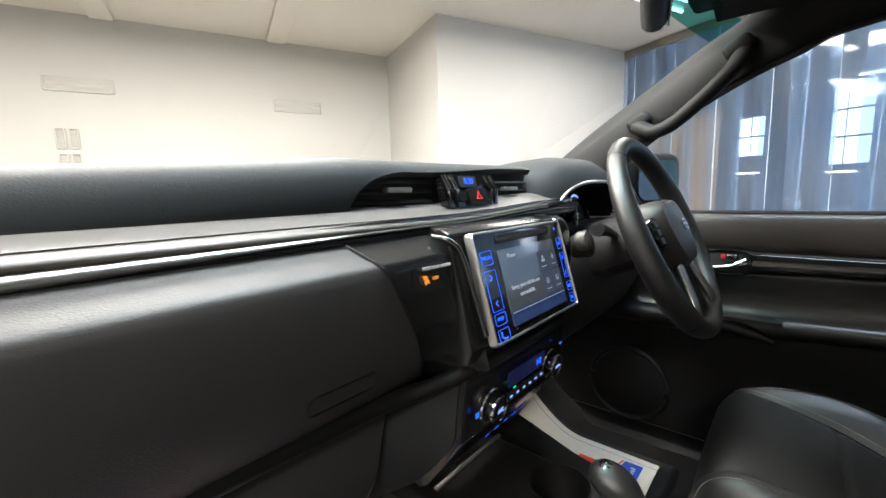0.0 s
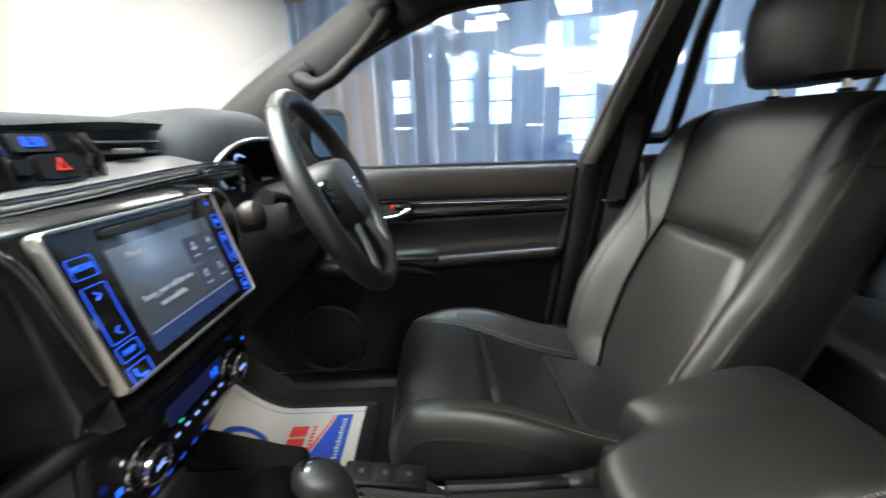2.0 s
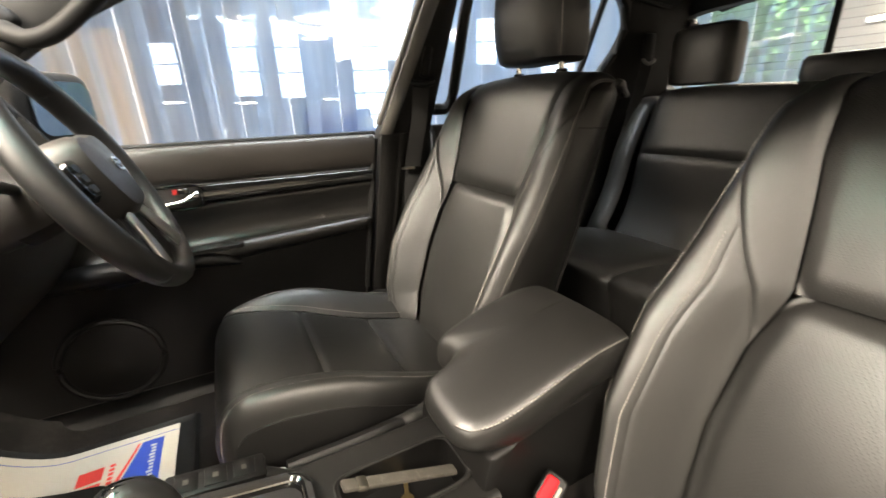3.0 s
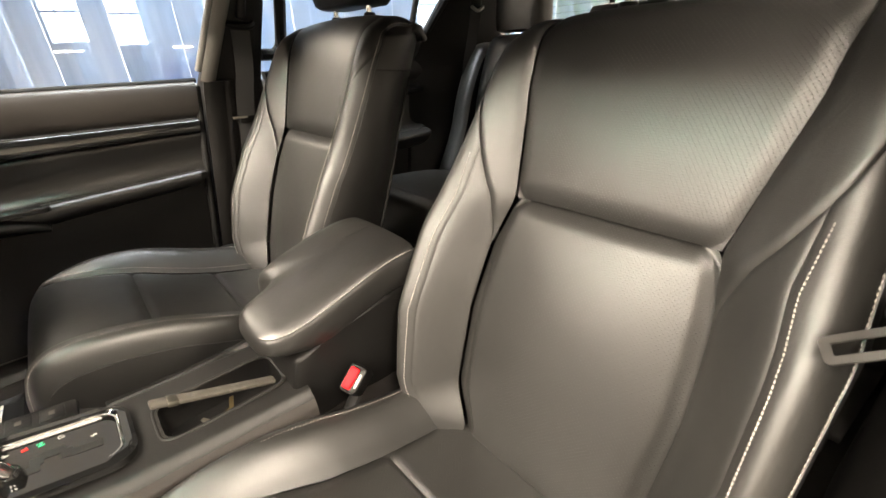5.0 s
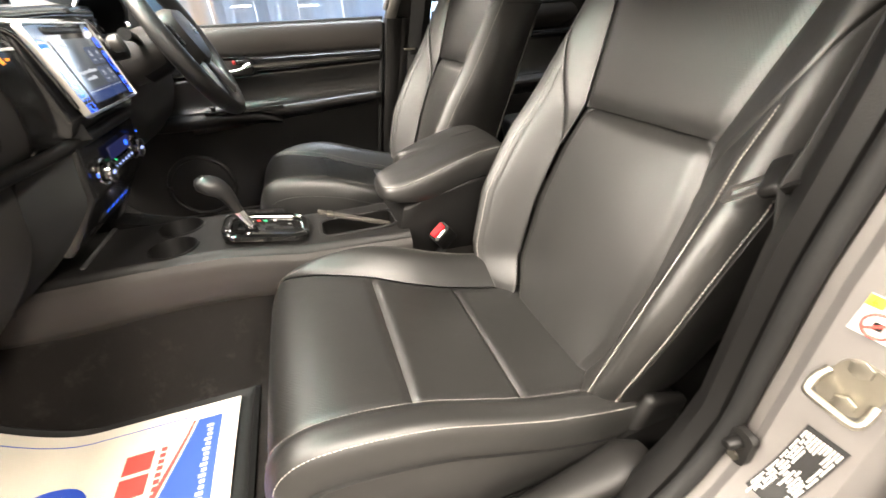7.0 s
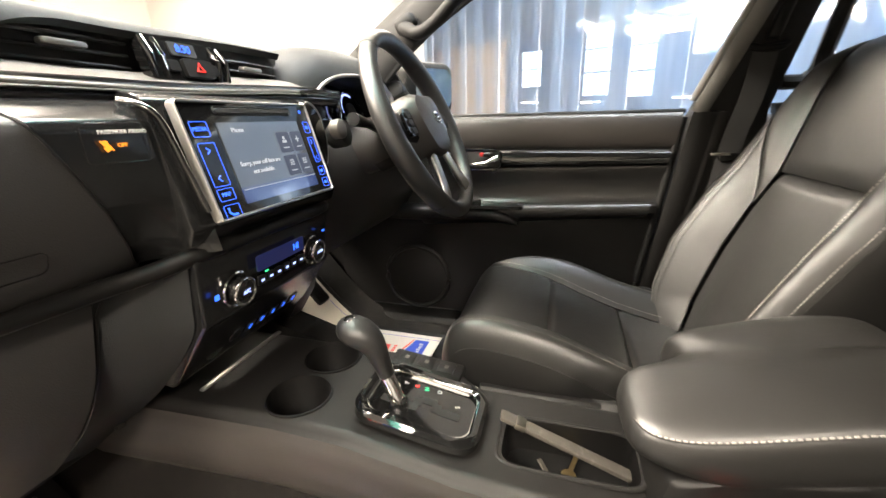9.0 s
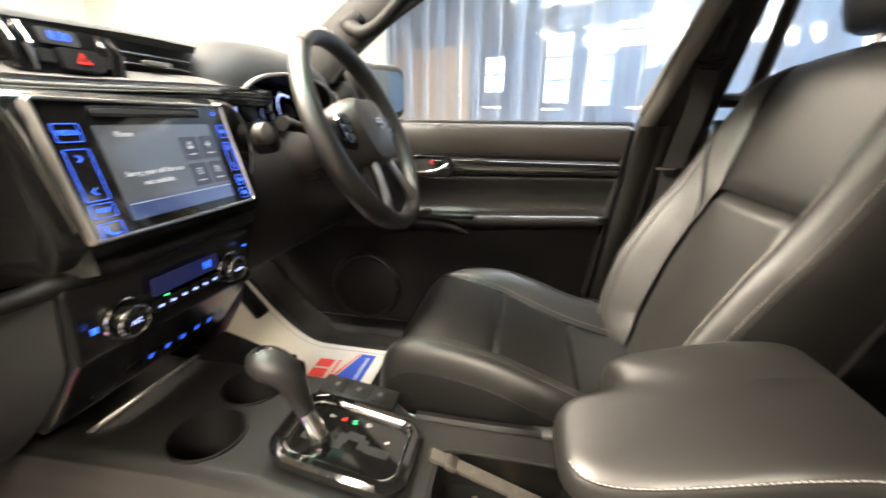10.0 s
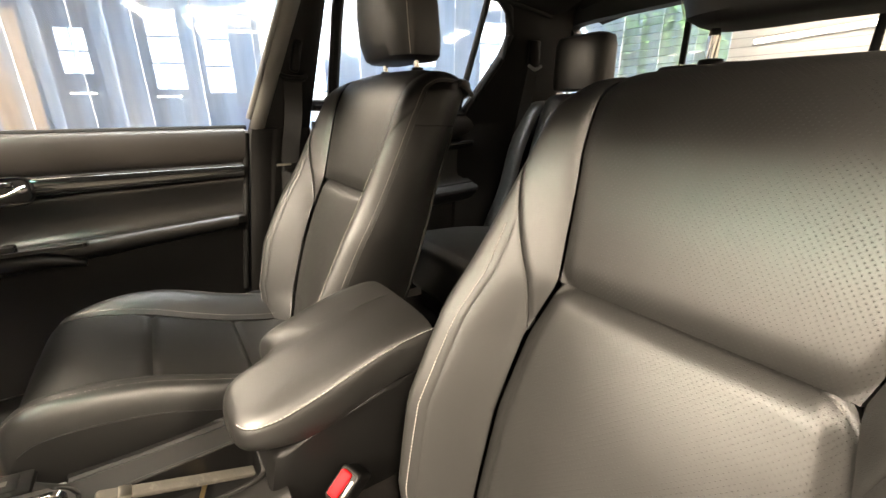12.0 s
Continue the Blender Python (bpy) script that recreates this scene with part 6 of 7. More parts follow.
INNER = curve([(-0.128, 0.036, 1.206), (-0.127, 0.040, 1.185), (-0.127, 0.044, 1.155), (-0.127, 0.050, 1.125), (-0.126, 0.084, 1.080), (-0.122, 0.128, 1.035), (-0.108, 0.190, 0.985), (-0.106, 0.245, 0.940), (-0.118, 0.32, 0.88), (-0.120, 0.38, 0.83)], 40)


def cheek_fn(a, b):
    k = int(round(b * 39))
    p = EDGE[k].lerp(INNER[k], a)
    return p + Vector((-0.008, 0.010, 0.0)) * math.sin(math.pi * a)


part("console_cheek", sheet(cheek_fn, 16, 40, -0.006), PADVINYL, dash, "brown-black moulded cheek beside the console")
# thin bar put in for the highlight along the lower panel's edge
part("panel_edge_glint", tube([p + Vector((0.004, -0.006, 0.001)) for p in EDGE[2:33]], 0.0013, 6), GREYPLASTIC, dash, "thin line standing in for the highlight on the lower panel edge")


# ---- front seats ----
def front_seat(name, label, cx, s, dy, dz):
    """A front seat; s is +1 where the inner side lies towards +x."""
    seat = thing(name, label, "car seat", "front seats")

    def P(x, y, z):
        return Vector((cx + s * x, y + dy, z + dz))

    cprof = curve([(0, -0.205, 0.765), (0, -0.182, 0.815), (0, -0.168, 0.868), (0, -0.172, 0.905), (0, -0.198, 0.932), (0, -0.262, 0.940), (0, -0.356, 0.924), (0, -0.437, 0.894), (0, -0.518, 0.864), (0, -0.62, 0.838), (0, -0.72, 0.825)], 201)

    def cp(b):
        f = min(1.0, max(0.0, b)) * 200
        k = min(199, int(f))
        return cprof[k].lerp(cprof[k + 1], f - k)

    HW = 0.243

    def C(a, b):
        p = cp(b)
        x = a * HW
        t = abs(a)
        fade = smooth01((b - 0.22) / 0.25)
        if a * s > 0:
            up = 0.046 * smooth01((t - cres(b) + 0.05) / 0.28) * smooth01((b - 0.32) / 0.40)
        else:
            up = 0.050 * smooth01((t - 0.58) / 0.26) * fade
        down = 0.040 * max(0.0, (t - 0.90) / 0.10) ** 2
        back = 0.030 * max(0.0, (t - 0.70) / 0.30) ** 2 * (1 - fade)
        return P(x, p.y - back, p.z + up - down)

    S1, S2 = 0.60, 0.80
    cres = lambda b: 0.62 + 0.33 * (1 - smooth01((b - 0.28) / 0.44))
    flat = lambda b: 0.63 - 0.025 * b
    ia = cres if s > 0 else flat
    oa = (lambda b: -flat(b)) if s > 0 else (lambda b: -cres(b))
    fl = -s
    part("cushion_front", pillow(C, oa, ia, 0.0, S1, 44, 64, tuck=0.008, soft=0.014, puff=0.003, flip=fl), PERFORATED, seat, "perforated black leather front panel")
    part("cushion_middle", pillow(C, oa, ia, S1, S2, 44, 34, tuck=0.008, soft=0.014, puff=0.004, flip=fl), PERFORATED, seat, "perforated black leather middle panel")
    part("cushion_rear", pillow(C, oa, ia, S2, 1.0, 44, 30, tuck=0.008, soft=0.014, puff=0.004, flip=fl), PERFORATED, seat, "perforated black leather rear panel")
    part("bolster_inner", pillow(C, ia, 1.0, 0.10, 1.0, 26, 70, tuck=0.004, soft=0.016, puff=0.003, flip=fl), LEATHER, seat, "smooth black leather bolster")
    part("bolster_outer", pillow(C, -1.0, oa, 0.05, 1.0, 26, 70, tuck=0.005, soft=0.018, puff=0.003, flip=fl), LEATHER, seat, "smooth black leather bolster")

    def cside(sign):
        def fn(u, v):
            b = 0.10 + 0.90 * u
            p = C(sign, b) - P(0, 0, 0)
            q = Vector((p.x / s if s else 0, p.y, p.z))
            zt = q.z
            zb = 0.815 if u > .1 else 0.80
            x = (q.x) + sign * (0.006 * math.sin(math.pi * v))
            return P(x, q.y, zt + (zb - zt) * v)
        return fn
    for sign in (-1, 1):
        part("cushion_side", sheet(cside(sign), 50, 10, 0.006 * sign * s), PADLEATHER, seat)
    # shell under the cushion, valance and lever on the outer side
    part("seat_base", rbox(0.44, 0.46, 0.08, 0.02, 3, Matrix.Translation(P(0, -0.46, 0.775))), DARK, seat)
    for x in (-0.19, 0.19):
        part("rail", rbox(0.04, 0.52, 0.035, 0.006, 2, Matrix.Translation(P(x, -0.47, 0.733))), STEEL, seat)

    def val(u, v):
        y = -0.26 - 0.44 * u
        top = 0.822 + 0.040 * smooth01((u - 0.45) / 0.5)
        return P(-0.247 - 0.014 * math.sin(math.pi * min(1, v * 1.1)), y, top + (0.735 - top) * v)
    part("valance", sheet(val, 40, 12, -0.008 * s), PLASTIC, seat, "black plastic seat valance")
    part("height_lever", tube(curve([P(-0.262, -0.405, 0.818), P(-0.274, -0.45, 0.830), P(-0.278, -0.53, 0.848), P(-0.274, -0.62, 0.862)], 20), [0.004, 0.007, 0.009, 0.0105, 0.0115] + [0.012 + 0.0006 * k for k in range(13)] + [0.016, 0.010], 14, flat=1.5, up=(1, 0, 0)), GREYPLASTIC, seat, "long grey plastic height lever")
    part("recline_cover", rbox(0.022, 0.075, 0.075, 0.010, 3, Matrix.Translation(P(-0.236, -0.672, 0.862)) @ Matrix.Rotation(radians(20), 4, "X")), GREYPLASTIC, seat)

    # backrest
    bprof = curve([(0, -0.648, 0.845), (0, -0.668, 0.90), (0, -0.690, 0.97), (0, -0.716, 1.05), (0, -0.745, 1.13), (0, -0.772, 1.204), (0, -0.806, 1.30), (0, -0.838, 1.384), (0, -0.866, 1.426), (0, -0.905, 1.444), (0, -0.955, 1.438), (0, -0.985, 1.408)], 221)
    HJ = 5 / 11

    def bp(h):
        if h < 0:
            return bprof[0] + (bprof[2] - bprof[0]) * 110 * h
        f = min(1.0, h) * 220
        k = min(219, int(f))
        return bprof[k].lerp(bprof[k + 1], f - k)

    XO = [(0, 0.205), (0.12, 0.228), (0.25, 0.248), (0.40, 0.252), (0.55, 0.240), (0.68, 0.228), (0.76, 0.220), (0.84, 0.212), (1.0, 0.206)]
    XI = [(0, 0.120), (0.10, 0.142), (0.25, 0.150), (0.36, 0.144), (0.42, 0.134), (HJ, 0.128), (0.50, 0.138), (0.60, 0.160), (0.75, 0.172), (1.0, 0.160)]
    WING = [(0, 0.060), (0.12, 0.085), (0.25, 0.090), (0.38, 0.072), (0.5, 0.045), (0.62, 0.022), (0.75, 0.006), (1.0, 0.0)]

    def B(a, h):
        """a is metres across from the middle over the edge half-width."""
        p = bp(h)
        xo = lerp_at(h, XO)
        xi = lerp_at(h, XI)
        t = abs(a)
        x = a * xo
        if a > 0 and s > 0:
            x *= 1 + 0.075 * smooth01(h / 0.10) * (1 - smooth01((h - 0.36) / 0.24))
        ti = xi / xo
        f = smooth01((t - ti * 0.92) / (0.93 - ti * 0.92)) * lerp_at(h, WING)
        rim = 0.90 if a > 0 else 0.85
        drop = 0.034 * max(0.0, (t - rim) / (1 - rim)) ** 2
        k = smooth01((h - 0.62) / 0.18)
        return P(x, p.y + f - drop * (1 - k), p.z - drop * 0.42 * k - 0.014 * t ** 3 * smooth01((h - 0.62) / 0.15))

    ti = lambda h: lerp_at(h, XI) / lerp_at(h, XO)
    nti = lambda h: -ti(h)
    # the lower panel's upper corners are rounded off
    tc = lambda h: ti(h) - 0.028 * (1 - math.sqrt(max(0.0, 1 - max(0.0, (h - HJ + 0.022) / 0.022) ** 2)))
    part("back_insert", pillow(B, lambda h: -tc(h), tc, -0.04, HJ, 60, 70, tuck=0.013, soft=0.026, puff=0.020, flip=fl), PERFORATED, seat, "perforated black leather lower back panel")
    part("back_upper", pillow(B, nti, ti, HJ, 0.97, 44, 60, tuck=0.007, soft=0.020, puff=0.001, flip=fl), PERFORATED, seat, "perforated black leather upper back panel")
    hline = lambda u: 0.36 + 0.26 * u ** 0.8
    mid = lambda h: ti(h) + (1 - ti(h)) * 0.55
    for sg in (-1, 1):
        def low(u, t, sg=sg):
            h = -0.09 + (hline(u) + 0.09) * t
            return B(sg * (ti(h) + (1 - ti(h)) * u), h)

        def high(u, t, sg=sg):
            h = hline(u) + (0.97 - hline(u)) * t
            return B(sg * (ti(h) + (1 - ti(h)) * u), h)
        part("back_bolster", pillow(low, 0.025, 0.55, 0.0, 1.0, 20, 50, tuck=0.0012, soft=0.008, puff=0.001, flip=fl * sg), LEATHER, seat)
        part("back_side_bolster", pillow(low, 0.55, 1.0, 0.0, 1.0, 18, 50, tuck=0.0010, soft=0.007, flip=fl * sg), LEATHER, seat)
        part("shoulder_bolster", pillow(high, 0.02, 1.0, 0.0, 1.0, 28, 50, tuck=0.004, soft=0.013, puff=0.002, flip=fl * sg), LEATHER, seat)

    # sides and back shell of the backrest
    def bside(sx):
        def fn(u, v):
            h = -0.08 + 1.05 * u
            p = B(sx, h)
            back = dy + lerp_at(p.z - dz, [(0.85, -0.765), (1.05, -0.825), (1.20, -0.876), (1.35, -0.940), (1.45, -0.990)])
            full = max(0.004, p.y - back)
            d, k = full * v, min(1.0, full / 0.09)
            return p + Vector((s * sx * k * (0.010 * math.sin(math.pi * v) - 0.030 * v * v), -d, -0.05 * d))
        return fn
    CAP = 0.633
    for sx in (-1, 1):
        low_side, cap_side = (lambda u, v, sx=sx: bside(sx)(u * CAP, v)), (lambda u, v, sx=sx: bside(sx)(CAP + (1 - CAP) * u, v))
        part("back_side", sheet(low_side, 50, 14, 0.008 * sx * s), PADLEATHER, seat, "plain black leather side of the backrest")
        part("shoulder_cap", sheet(cap_side, 40, 14, 0.008 * sx * s), LEATHER, seat, "black leather shoulder of the backrest")
        part("side_seam", tube([bside(sx)(CAP, k / 24) + Vector((s * sx * 0.001, 0, 0)) for k in range(25)], 0.0016, 6), DARK, seat)

    def shell(u, v):
        a, b = bside(-1)(v, 1.0), bside(1)(v, 1.0)
        p = a.lerp(b, u)
        return p + Vector((0, (-0.022 * math.sin(math.pi * u) + 0.012) * (1 - smooth01((v - 0.8) / 0.2)), 0))
    part("back_shell", sheet(shell, 20, 40, 0.01 * s), PLASTIC, seat, "black plastic seat back")
    # piping along the side of the back
    edge = [bside(1)(0.620 * k / 39, 0.97) + Vector((s * 0.002, 0, 0)) for k in range(40)]
    part("back_piping", tube(edge, 0.003, 6), GREYPLASTIC, seat)

    # stitching
    lines = []
    def on(S, a, h, lift):
        e = 1e-3
        n = (S(a + e, h) - S(a - e, h)).cross(S(a, h + e) - S(a, h - e)).normalized() * fl
        return S(a, h) + n * lift
    lines.append([on(C, oa(b) - 0.035, b, 0.0025) for b in [0.30 + 0.68 * k / 60 for k in range(61)]])
    lines.append([on(C, -0.93, b, 0.003) for b in [0.18 + 0.80 * k / 60 for k in range(61)]])
    lines.append([on(C, 0.885, b, 0.0022) for b in [0.18 + 0.80 * k / 60 for k in range(61)]])
    bold = []
    for sg in (-1, 1):
        bold.append([on(B, sg * (mid(h) + 0.035), h, 0.0024) for h in [0.04 + 0.47 * k / 60 for k in range(61)]])
        lines.append([on(B, sg * 0.985, h, 0.002) for h in [0.04 + 0.86 * k / 80 for k in range(81)]])
    part("stitching", stitches(lines, step=0.0052, length=0.0038, r=0.00042), THREAD, seat, "pale thread stitching", kind="stuff")
    part("bolster_stitching", stitches(bold, step=0.0048, length=0.0035, r=0.00060), THREAD, seat, "heavier pale thread along the bolsters", kind="stuff")

    # headrest on two posts, set a notch higher on the passenger side
    HD = -0.007 if s > 0 else -0.024
    PX = 0.085 if s > 0 else 0.073
    for x in (-PX, PX):
        hpost = part("headrest_post", tube([P(x, -0.935, 1.44), P(x, -0.932, 1.475), P(x, -0.935, 1.53 + HD)], 0.0065, 12), CHROME, seat, "chrome headrest post")
        part("post_collar", cyl(0.013, 0.012, 18, bevel=0.003, m=Matrix.Translation(P(x, -0.935, 1.446))), PLASTIC, hpost)
    hr = []
    for z, w, d, y in ((1.488, 0.060, 0.030, -0.925), (1.490, 0.105, 0.048, -0.922), (1.498, 0.118, 0.056, -0.919), (1.53, 0.126, 0.060, -0.914), (1.58, 0.130, 0.058, -0.908), (1.63, 0.128, 0.052, -0.906), (1.665, 0.118, 0.044, -0.908), (1.680, 0.095, 0.032, -0.910), (1.684, 0.05, 0.014, -0.911)):
        hr.append([P(w * 0.93 * math.copysign(abs(math.cos(t)) ** 0.42, math.cos(t)), y + 0.93 * d * math.copysign(abs(math.sin(t)) ** 0.55, math.sin(t)) + 0.010 * (1 - abs(math.cos(t))) - 0.020, z + HD) for t in [k * math.pi / 24 for k in range(48)]])
    hrest = part("headrest", loft(hr), LEATHER, seat, "padded black leather headrest")
    for sx in (-1, 1):
        ln = [P(sx * w * 0.885, y + d * 0.56 - 0.013, z + HD) for z, w, d, y in ((1.498, 0.118, 0.056, -0.919), (1.53, 0.126, 0.060, -0.914), (1.58, 0.130, 0.058, -0.908), (1.63, 0.128, 0.052, -0.906), (1.665, 0.118, 0.044, -0.908))]
        part("headrest_seam", tube(curve(ln, 20), 0.0007, 5), THREAD, hrest)
    return seat


front_seat("passenger_seat", "black perforated leather front seat with pale stitching", -0.355, 1, 0.0, 0.0)
front_seat("driver_seat", "black perforated leather front seat raised behind the wheel", 0.388, -1, 0.028, 0.032)


# ---- rear bench ----
bench = thing("rear_bench", "black leather rear bench with three headrests", "rear seat")


def seat_block(x0, x1, prof, name, material, thick=0.02, bulge=0.012):
    pts = curve([(0, y, z) for y, z in prof], 40)

    def S(a, b):
        f = b * 39
        k = min(38, int(f))
        p = pts[k].lerp(pts[k + 1], f - k)
        x = x0 + (x1 - x0) * a
        return Vector((x, p.y + bulge * 0.5 * math.sin(math.pi * a), p.z + bulge * 0.5 * math.sin(math.pi * a)))
    return part(name, pillow(S, 0.0, 1.0, 0.0, 1.0, 26, 40, tuck=0.010, soft=0.028, flip=-1, skirt=0.05), material, bench)


for x0, x1 in ((-0.66, -0.16), (-0.16, 0.25), (0.25, 0.66)):
    seat_block(x0, x1, [(-1.07, 0.80), (-1.05, 0.90), (-1.035, 0.968), (-1.050, 0.990), (-1.10, 0.998), (-1.30, 0.985), (-1.50, 0.95)], "cushion", LEATHER)
for x0, x1 in ((-0.585, -0.10), (-0.10, 0.12), (0.12, 0.595)):
    seat_block(x0, x1, [(-1.45, 0.93), (-1.52, 1.06), (-1.550, 1.235)], "back_lower", LEATHER)
    seat_block(x0, x1, [(-1.550, 1.235), (-1.582, 1.33), (-1.62, 1.42), (-1.66, 1.445), (-1.74, 1.44)], "back_upper", LEATHER)
for x0, x1 in ((-0.675, -0.585), (0.595, 0.685)):
    seat_block(x0, x1, [(-1.41, 0.95), (-1.485, 1.10), (-1.53, 1.25), (-1.59, 1.37), (-1.64, 1.415), (-1.72, 1.42)], "back_bolster", LEATHER)
part("bench_base", rbox(1.3, 0.40, 0.19, 0.02, 2, Matrix.Translation((0, -1.30, 0.815))), DARK, bench)
part("bench_back_shell", rbox(1.3, 0.06, 0.5, 0.02, 2, Matrix.Translation((0, -1.785, 1.18))), DARK, bench)
for x, w, h, z0 in ((0.492, 0.108, 0.182, 1.456), (0.088, 0.125, 0.070, 1.445), (-0.40, 0.135, 0.06, 1.445)):
    rr_ = [[(x + w * g * math.copysign(abs(math.cos(t)) ** 0.4, math.cos(t)), -1.70 + 0.052 * gd * math.copysign(abs(math.sin(t)) ** 0.55, math.sin(t)), z0 + h * f) for t in [k * math.pi / 20 for k in range(40)]] for f, g, gd in ((0, 0.75, 0.6), (0.03, 0.95, 0.95), (0.2, 1.0, 1.0), (0.8, 0.98, 1.0), (0.95, 0.92, 0.85), (1.0, 0.7, 0.5))]
    part("headrest", loft(rr_), LEATHER, bench, "black leather rear headrest")
    for sx in (-0.06, 0.06):
        part("headrest_post", tube([(x + sx, -1.70, 1.42), (x + sx, -1.70, z0 + 0.02)], 0.006, 10), CHROME, bench)


# ---- small things ----
def buckle(where, across, aim_up, label):
    g = thing("belt_buckle", label, "seat belt buckle")
    m = axes(where, across, aim_up)
    part("housing", rbox(0.029, 0.044, 0.060, 0.006, 3, m @ Matrix.Translation((0.001, -0.006, -0.020))), PLASTIC, g)
    part("housing_rim", tube([m @ Vector((0.001 + x, -0.006 + y, 0.0096)) for x, y in rounded(0.024, 0.039, 0.006)], 0.0014, 6, closed=True), GREYPLASTIC, g)
    part("press_button", rbox(0.0155, 0.034, 0.008, 0.0034, 3, m @ Matrix.Translation((-0.0025, -0.006, 0.0100))), RED, g, "red press button")
    part("tongue_slot", rbox(0.004, 0.022, 0.002, 0.0008, 1, m @ Matrix.Translation((0.0095, -0.006, 0.0104))), STEEL, g, "steel edge of the tongue slot")
    part("stalk", tube(curve([m @ Vector((0, -0.006, -0.045)), m @ Vector((0, -0.006, -0.062)), Vector(where) + Vector((-0.002, 0.035, -0.085)), Vector(where) + Vector((-0.004, 0.02, -0.15))], 16), 0.011, 8, flat=0.5), PLASTIC, g)


buckle((-0.118, -0.525, 0.955), (-0.80, -0.41, -0.315), (0.15, -0.75, 0.60), "black buckle with red press button beside the seat")


def band(points, width, material, name, parent, across, thick=0.0016):
    """A flat strap along points; across is its width direction."""
    a = Vector(across).normalized() * width / 2
    pts = curve(points, 40)

    def fn(u, v):
        p = pts[min(39, int(round(v * 39)))]
        return p + a * (2 * u - 1)
    return part(name, sheet(fn, 6, 40, thick), material, parent)


# passenger belt hanging by the pillar
belt = thing("seat_belt", "black seat belt hanging beside the passenger seat", "seat belt")
band([(-0.640, -0.790, 1.60), (-0.648, -0.745, 1.42), (-0.650, -0.705, 1.28), (-0.648, -0.685, 1.215)], 0.046, WEBBING, "webbing", belt, (0.35, 0.93, 0))
band([(-0.648, -0.685, 1.215), (-0.655, -0.715, 1.10), (-0.660, -0.74, 0.95), (-0.655, -0.74, 0.80)], 0.046, WEBBING, "webbing", belt, (0.35, 0.93, 0))
tm = axes((-0.622, -0.686, 1.217), (0.76, 0.10, -0.60), (0.5, -0.75, 0.3))
part("tongue_grip", rbox(0.022, 0.050, 0.013, 0.006, 3, tm), PLASTIC, belt, "black belt tongue grip")
part("tongue_loop", ring_plate(0.030, 0.056, 0.010, 0.006, 0.008, tm @ Matrix.Translation((-0.022, 0, -0.004))), PLASTIC, belt)
part("tongue_plate", ring_plate(0.044, 0.024, 0.005, 0.0065, 0.003, tm @ Matrix.Translation((0.030, 0, 0.001)), 4), SATIN, belt, "steel belt tongue")
# driver's belt
belt = thing("seat_belt", "black seat belt running down the driver's pillar", "seat belt")
band([(0.664, -0.738, 1.478), (0.680, -0.733, 1.38), (0.693, -0.715, 1.27), (0.695, -0.70, 1.10), (0.695, -0.69, 0.85)], 0.046, WEBBING, "webbing", belt, (0.1, 1, 0))
part("anchor", rbox(0.020, 0.024, 0.080, 0.008, 3, Matrix.Translation((0.650, -0.748, 1.528)) @ Matrix.Rotation(radians(14), 4, "X")), PLASTIC, belt, "black belt height adjuster")
part("anchor_loop", tube(curve([(0.662, -0.700, 1.490), (0.656, -0.712, 1.477), (0.654, -0.755, 1.474), (0.660, -0.772, 1.482)], 14), 0.008, 8), PLASTIC, belt)
part("tongue", rbox(0.010, 0.046, 0.020, 0.004, 2, Matrix.Translation((0.688, -0.715, 1.245))), PLASTIC, belt)
part("tongue_plate", rbox(0.004, 0.040, 0.006, 0.001, 1, Matrix.Translation((0.680, -0.692, 1.253))), STEEL, belt)
belt = thing("seat_belt", "black rear seat belt on the rear pillar", "seat belt")
band([(0.636, -1.602, 1.54), (0.648, -1.592, 1.44), (0.656, -1.575, 1.34), (0.660, -1.56, 1.20)], 0.046, WEBBING, "webbing", belt, (0.2, 1, 0))
part("anchor", rbox(0.02, 0.05, 0.09, 0.008, 2, Matrix.Translation((0.640, -1.605, 1.585))), GREYPLASTIC, belt)
part("anchor_loop", tube(curve([(0.632, -1.572, 1.545), (0.630, -1.602, 1.532), (0.632, -1.634, 1.545)], 12), 0.006, 8), SATIN, belt)

# things on the passenger's door pillar
by = -0.648
pm = axes((-0.750, by - 0.001, 1.092), (-1, -0.18, 0), (0, -0.06, 1))
stk = thing("door_striker", "zinc plated door striker bolted to the pillar", "striker")
part("base_plate", plate(0.034, 0.048, 0.013, 0.003, pm @ Matrix.Translation((0.001, 0.004, 0)) @ Matrix.Rotation(radians(-12), 4, "Z")), STEEL, stk)
part("bar", tube(curve([pm @ Vector(p) for p in ((-0.016, 0.010, 0.002), (-0.019, 0.004, 0.010), (-0.019, -0.003, 0.017), (-0.017, -0.007, 0.019), (-0.004, -0.010, 0.020), (0.010, -0.013, 0.020), (0.015, -0.013, 0.018), (0.017, -0.009, 0.012), (0.017, -0.002, 0.002))], 40), 0.0034, 10), STEEL, stk)
for x, y in ((0, 0.024), (0.002, -0.010)):
    part("bolt", cyl(0.008, 0.004, 6, bevel=0.001, m=pm @ Matrix.Translation((x, y, 0.006))), STEEL, stk)


def pillar_at(x, z, lift):
    """A point on the silver door pillar's face, lifted off it."""
    y = sum(lerp_at(z + d, B_EDGE) for d in (-0.012, -0.006, 0, 0.006, 0.012)) / 5
    return Vector((x, y + 0.002 - 0.186 * (-0.722 - x) + lift, z))


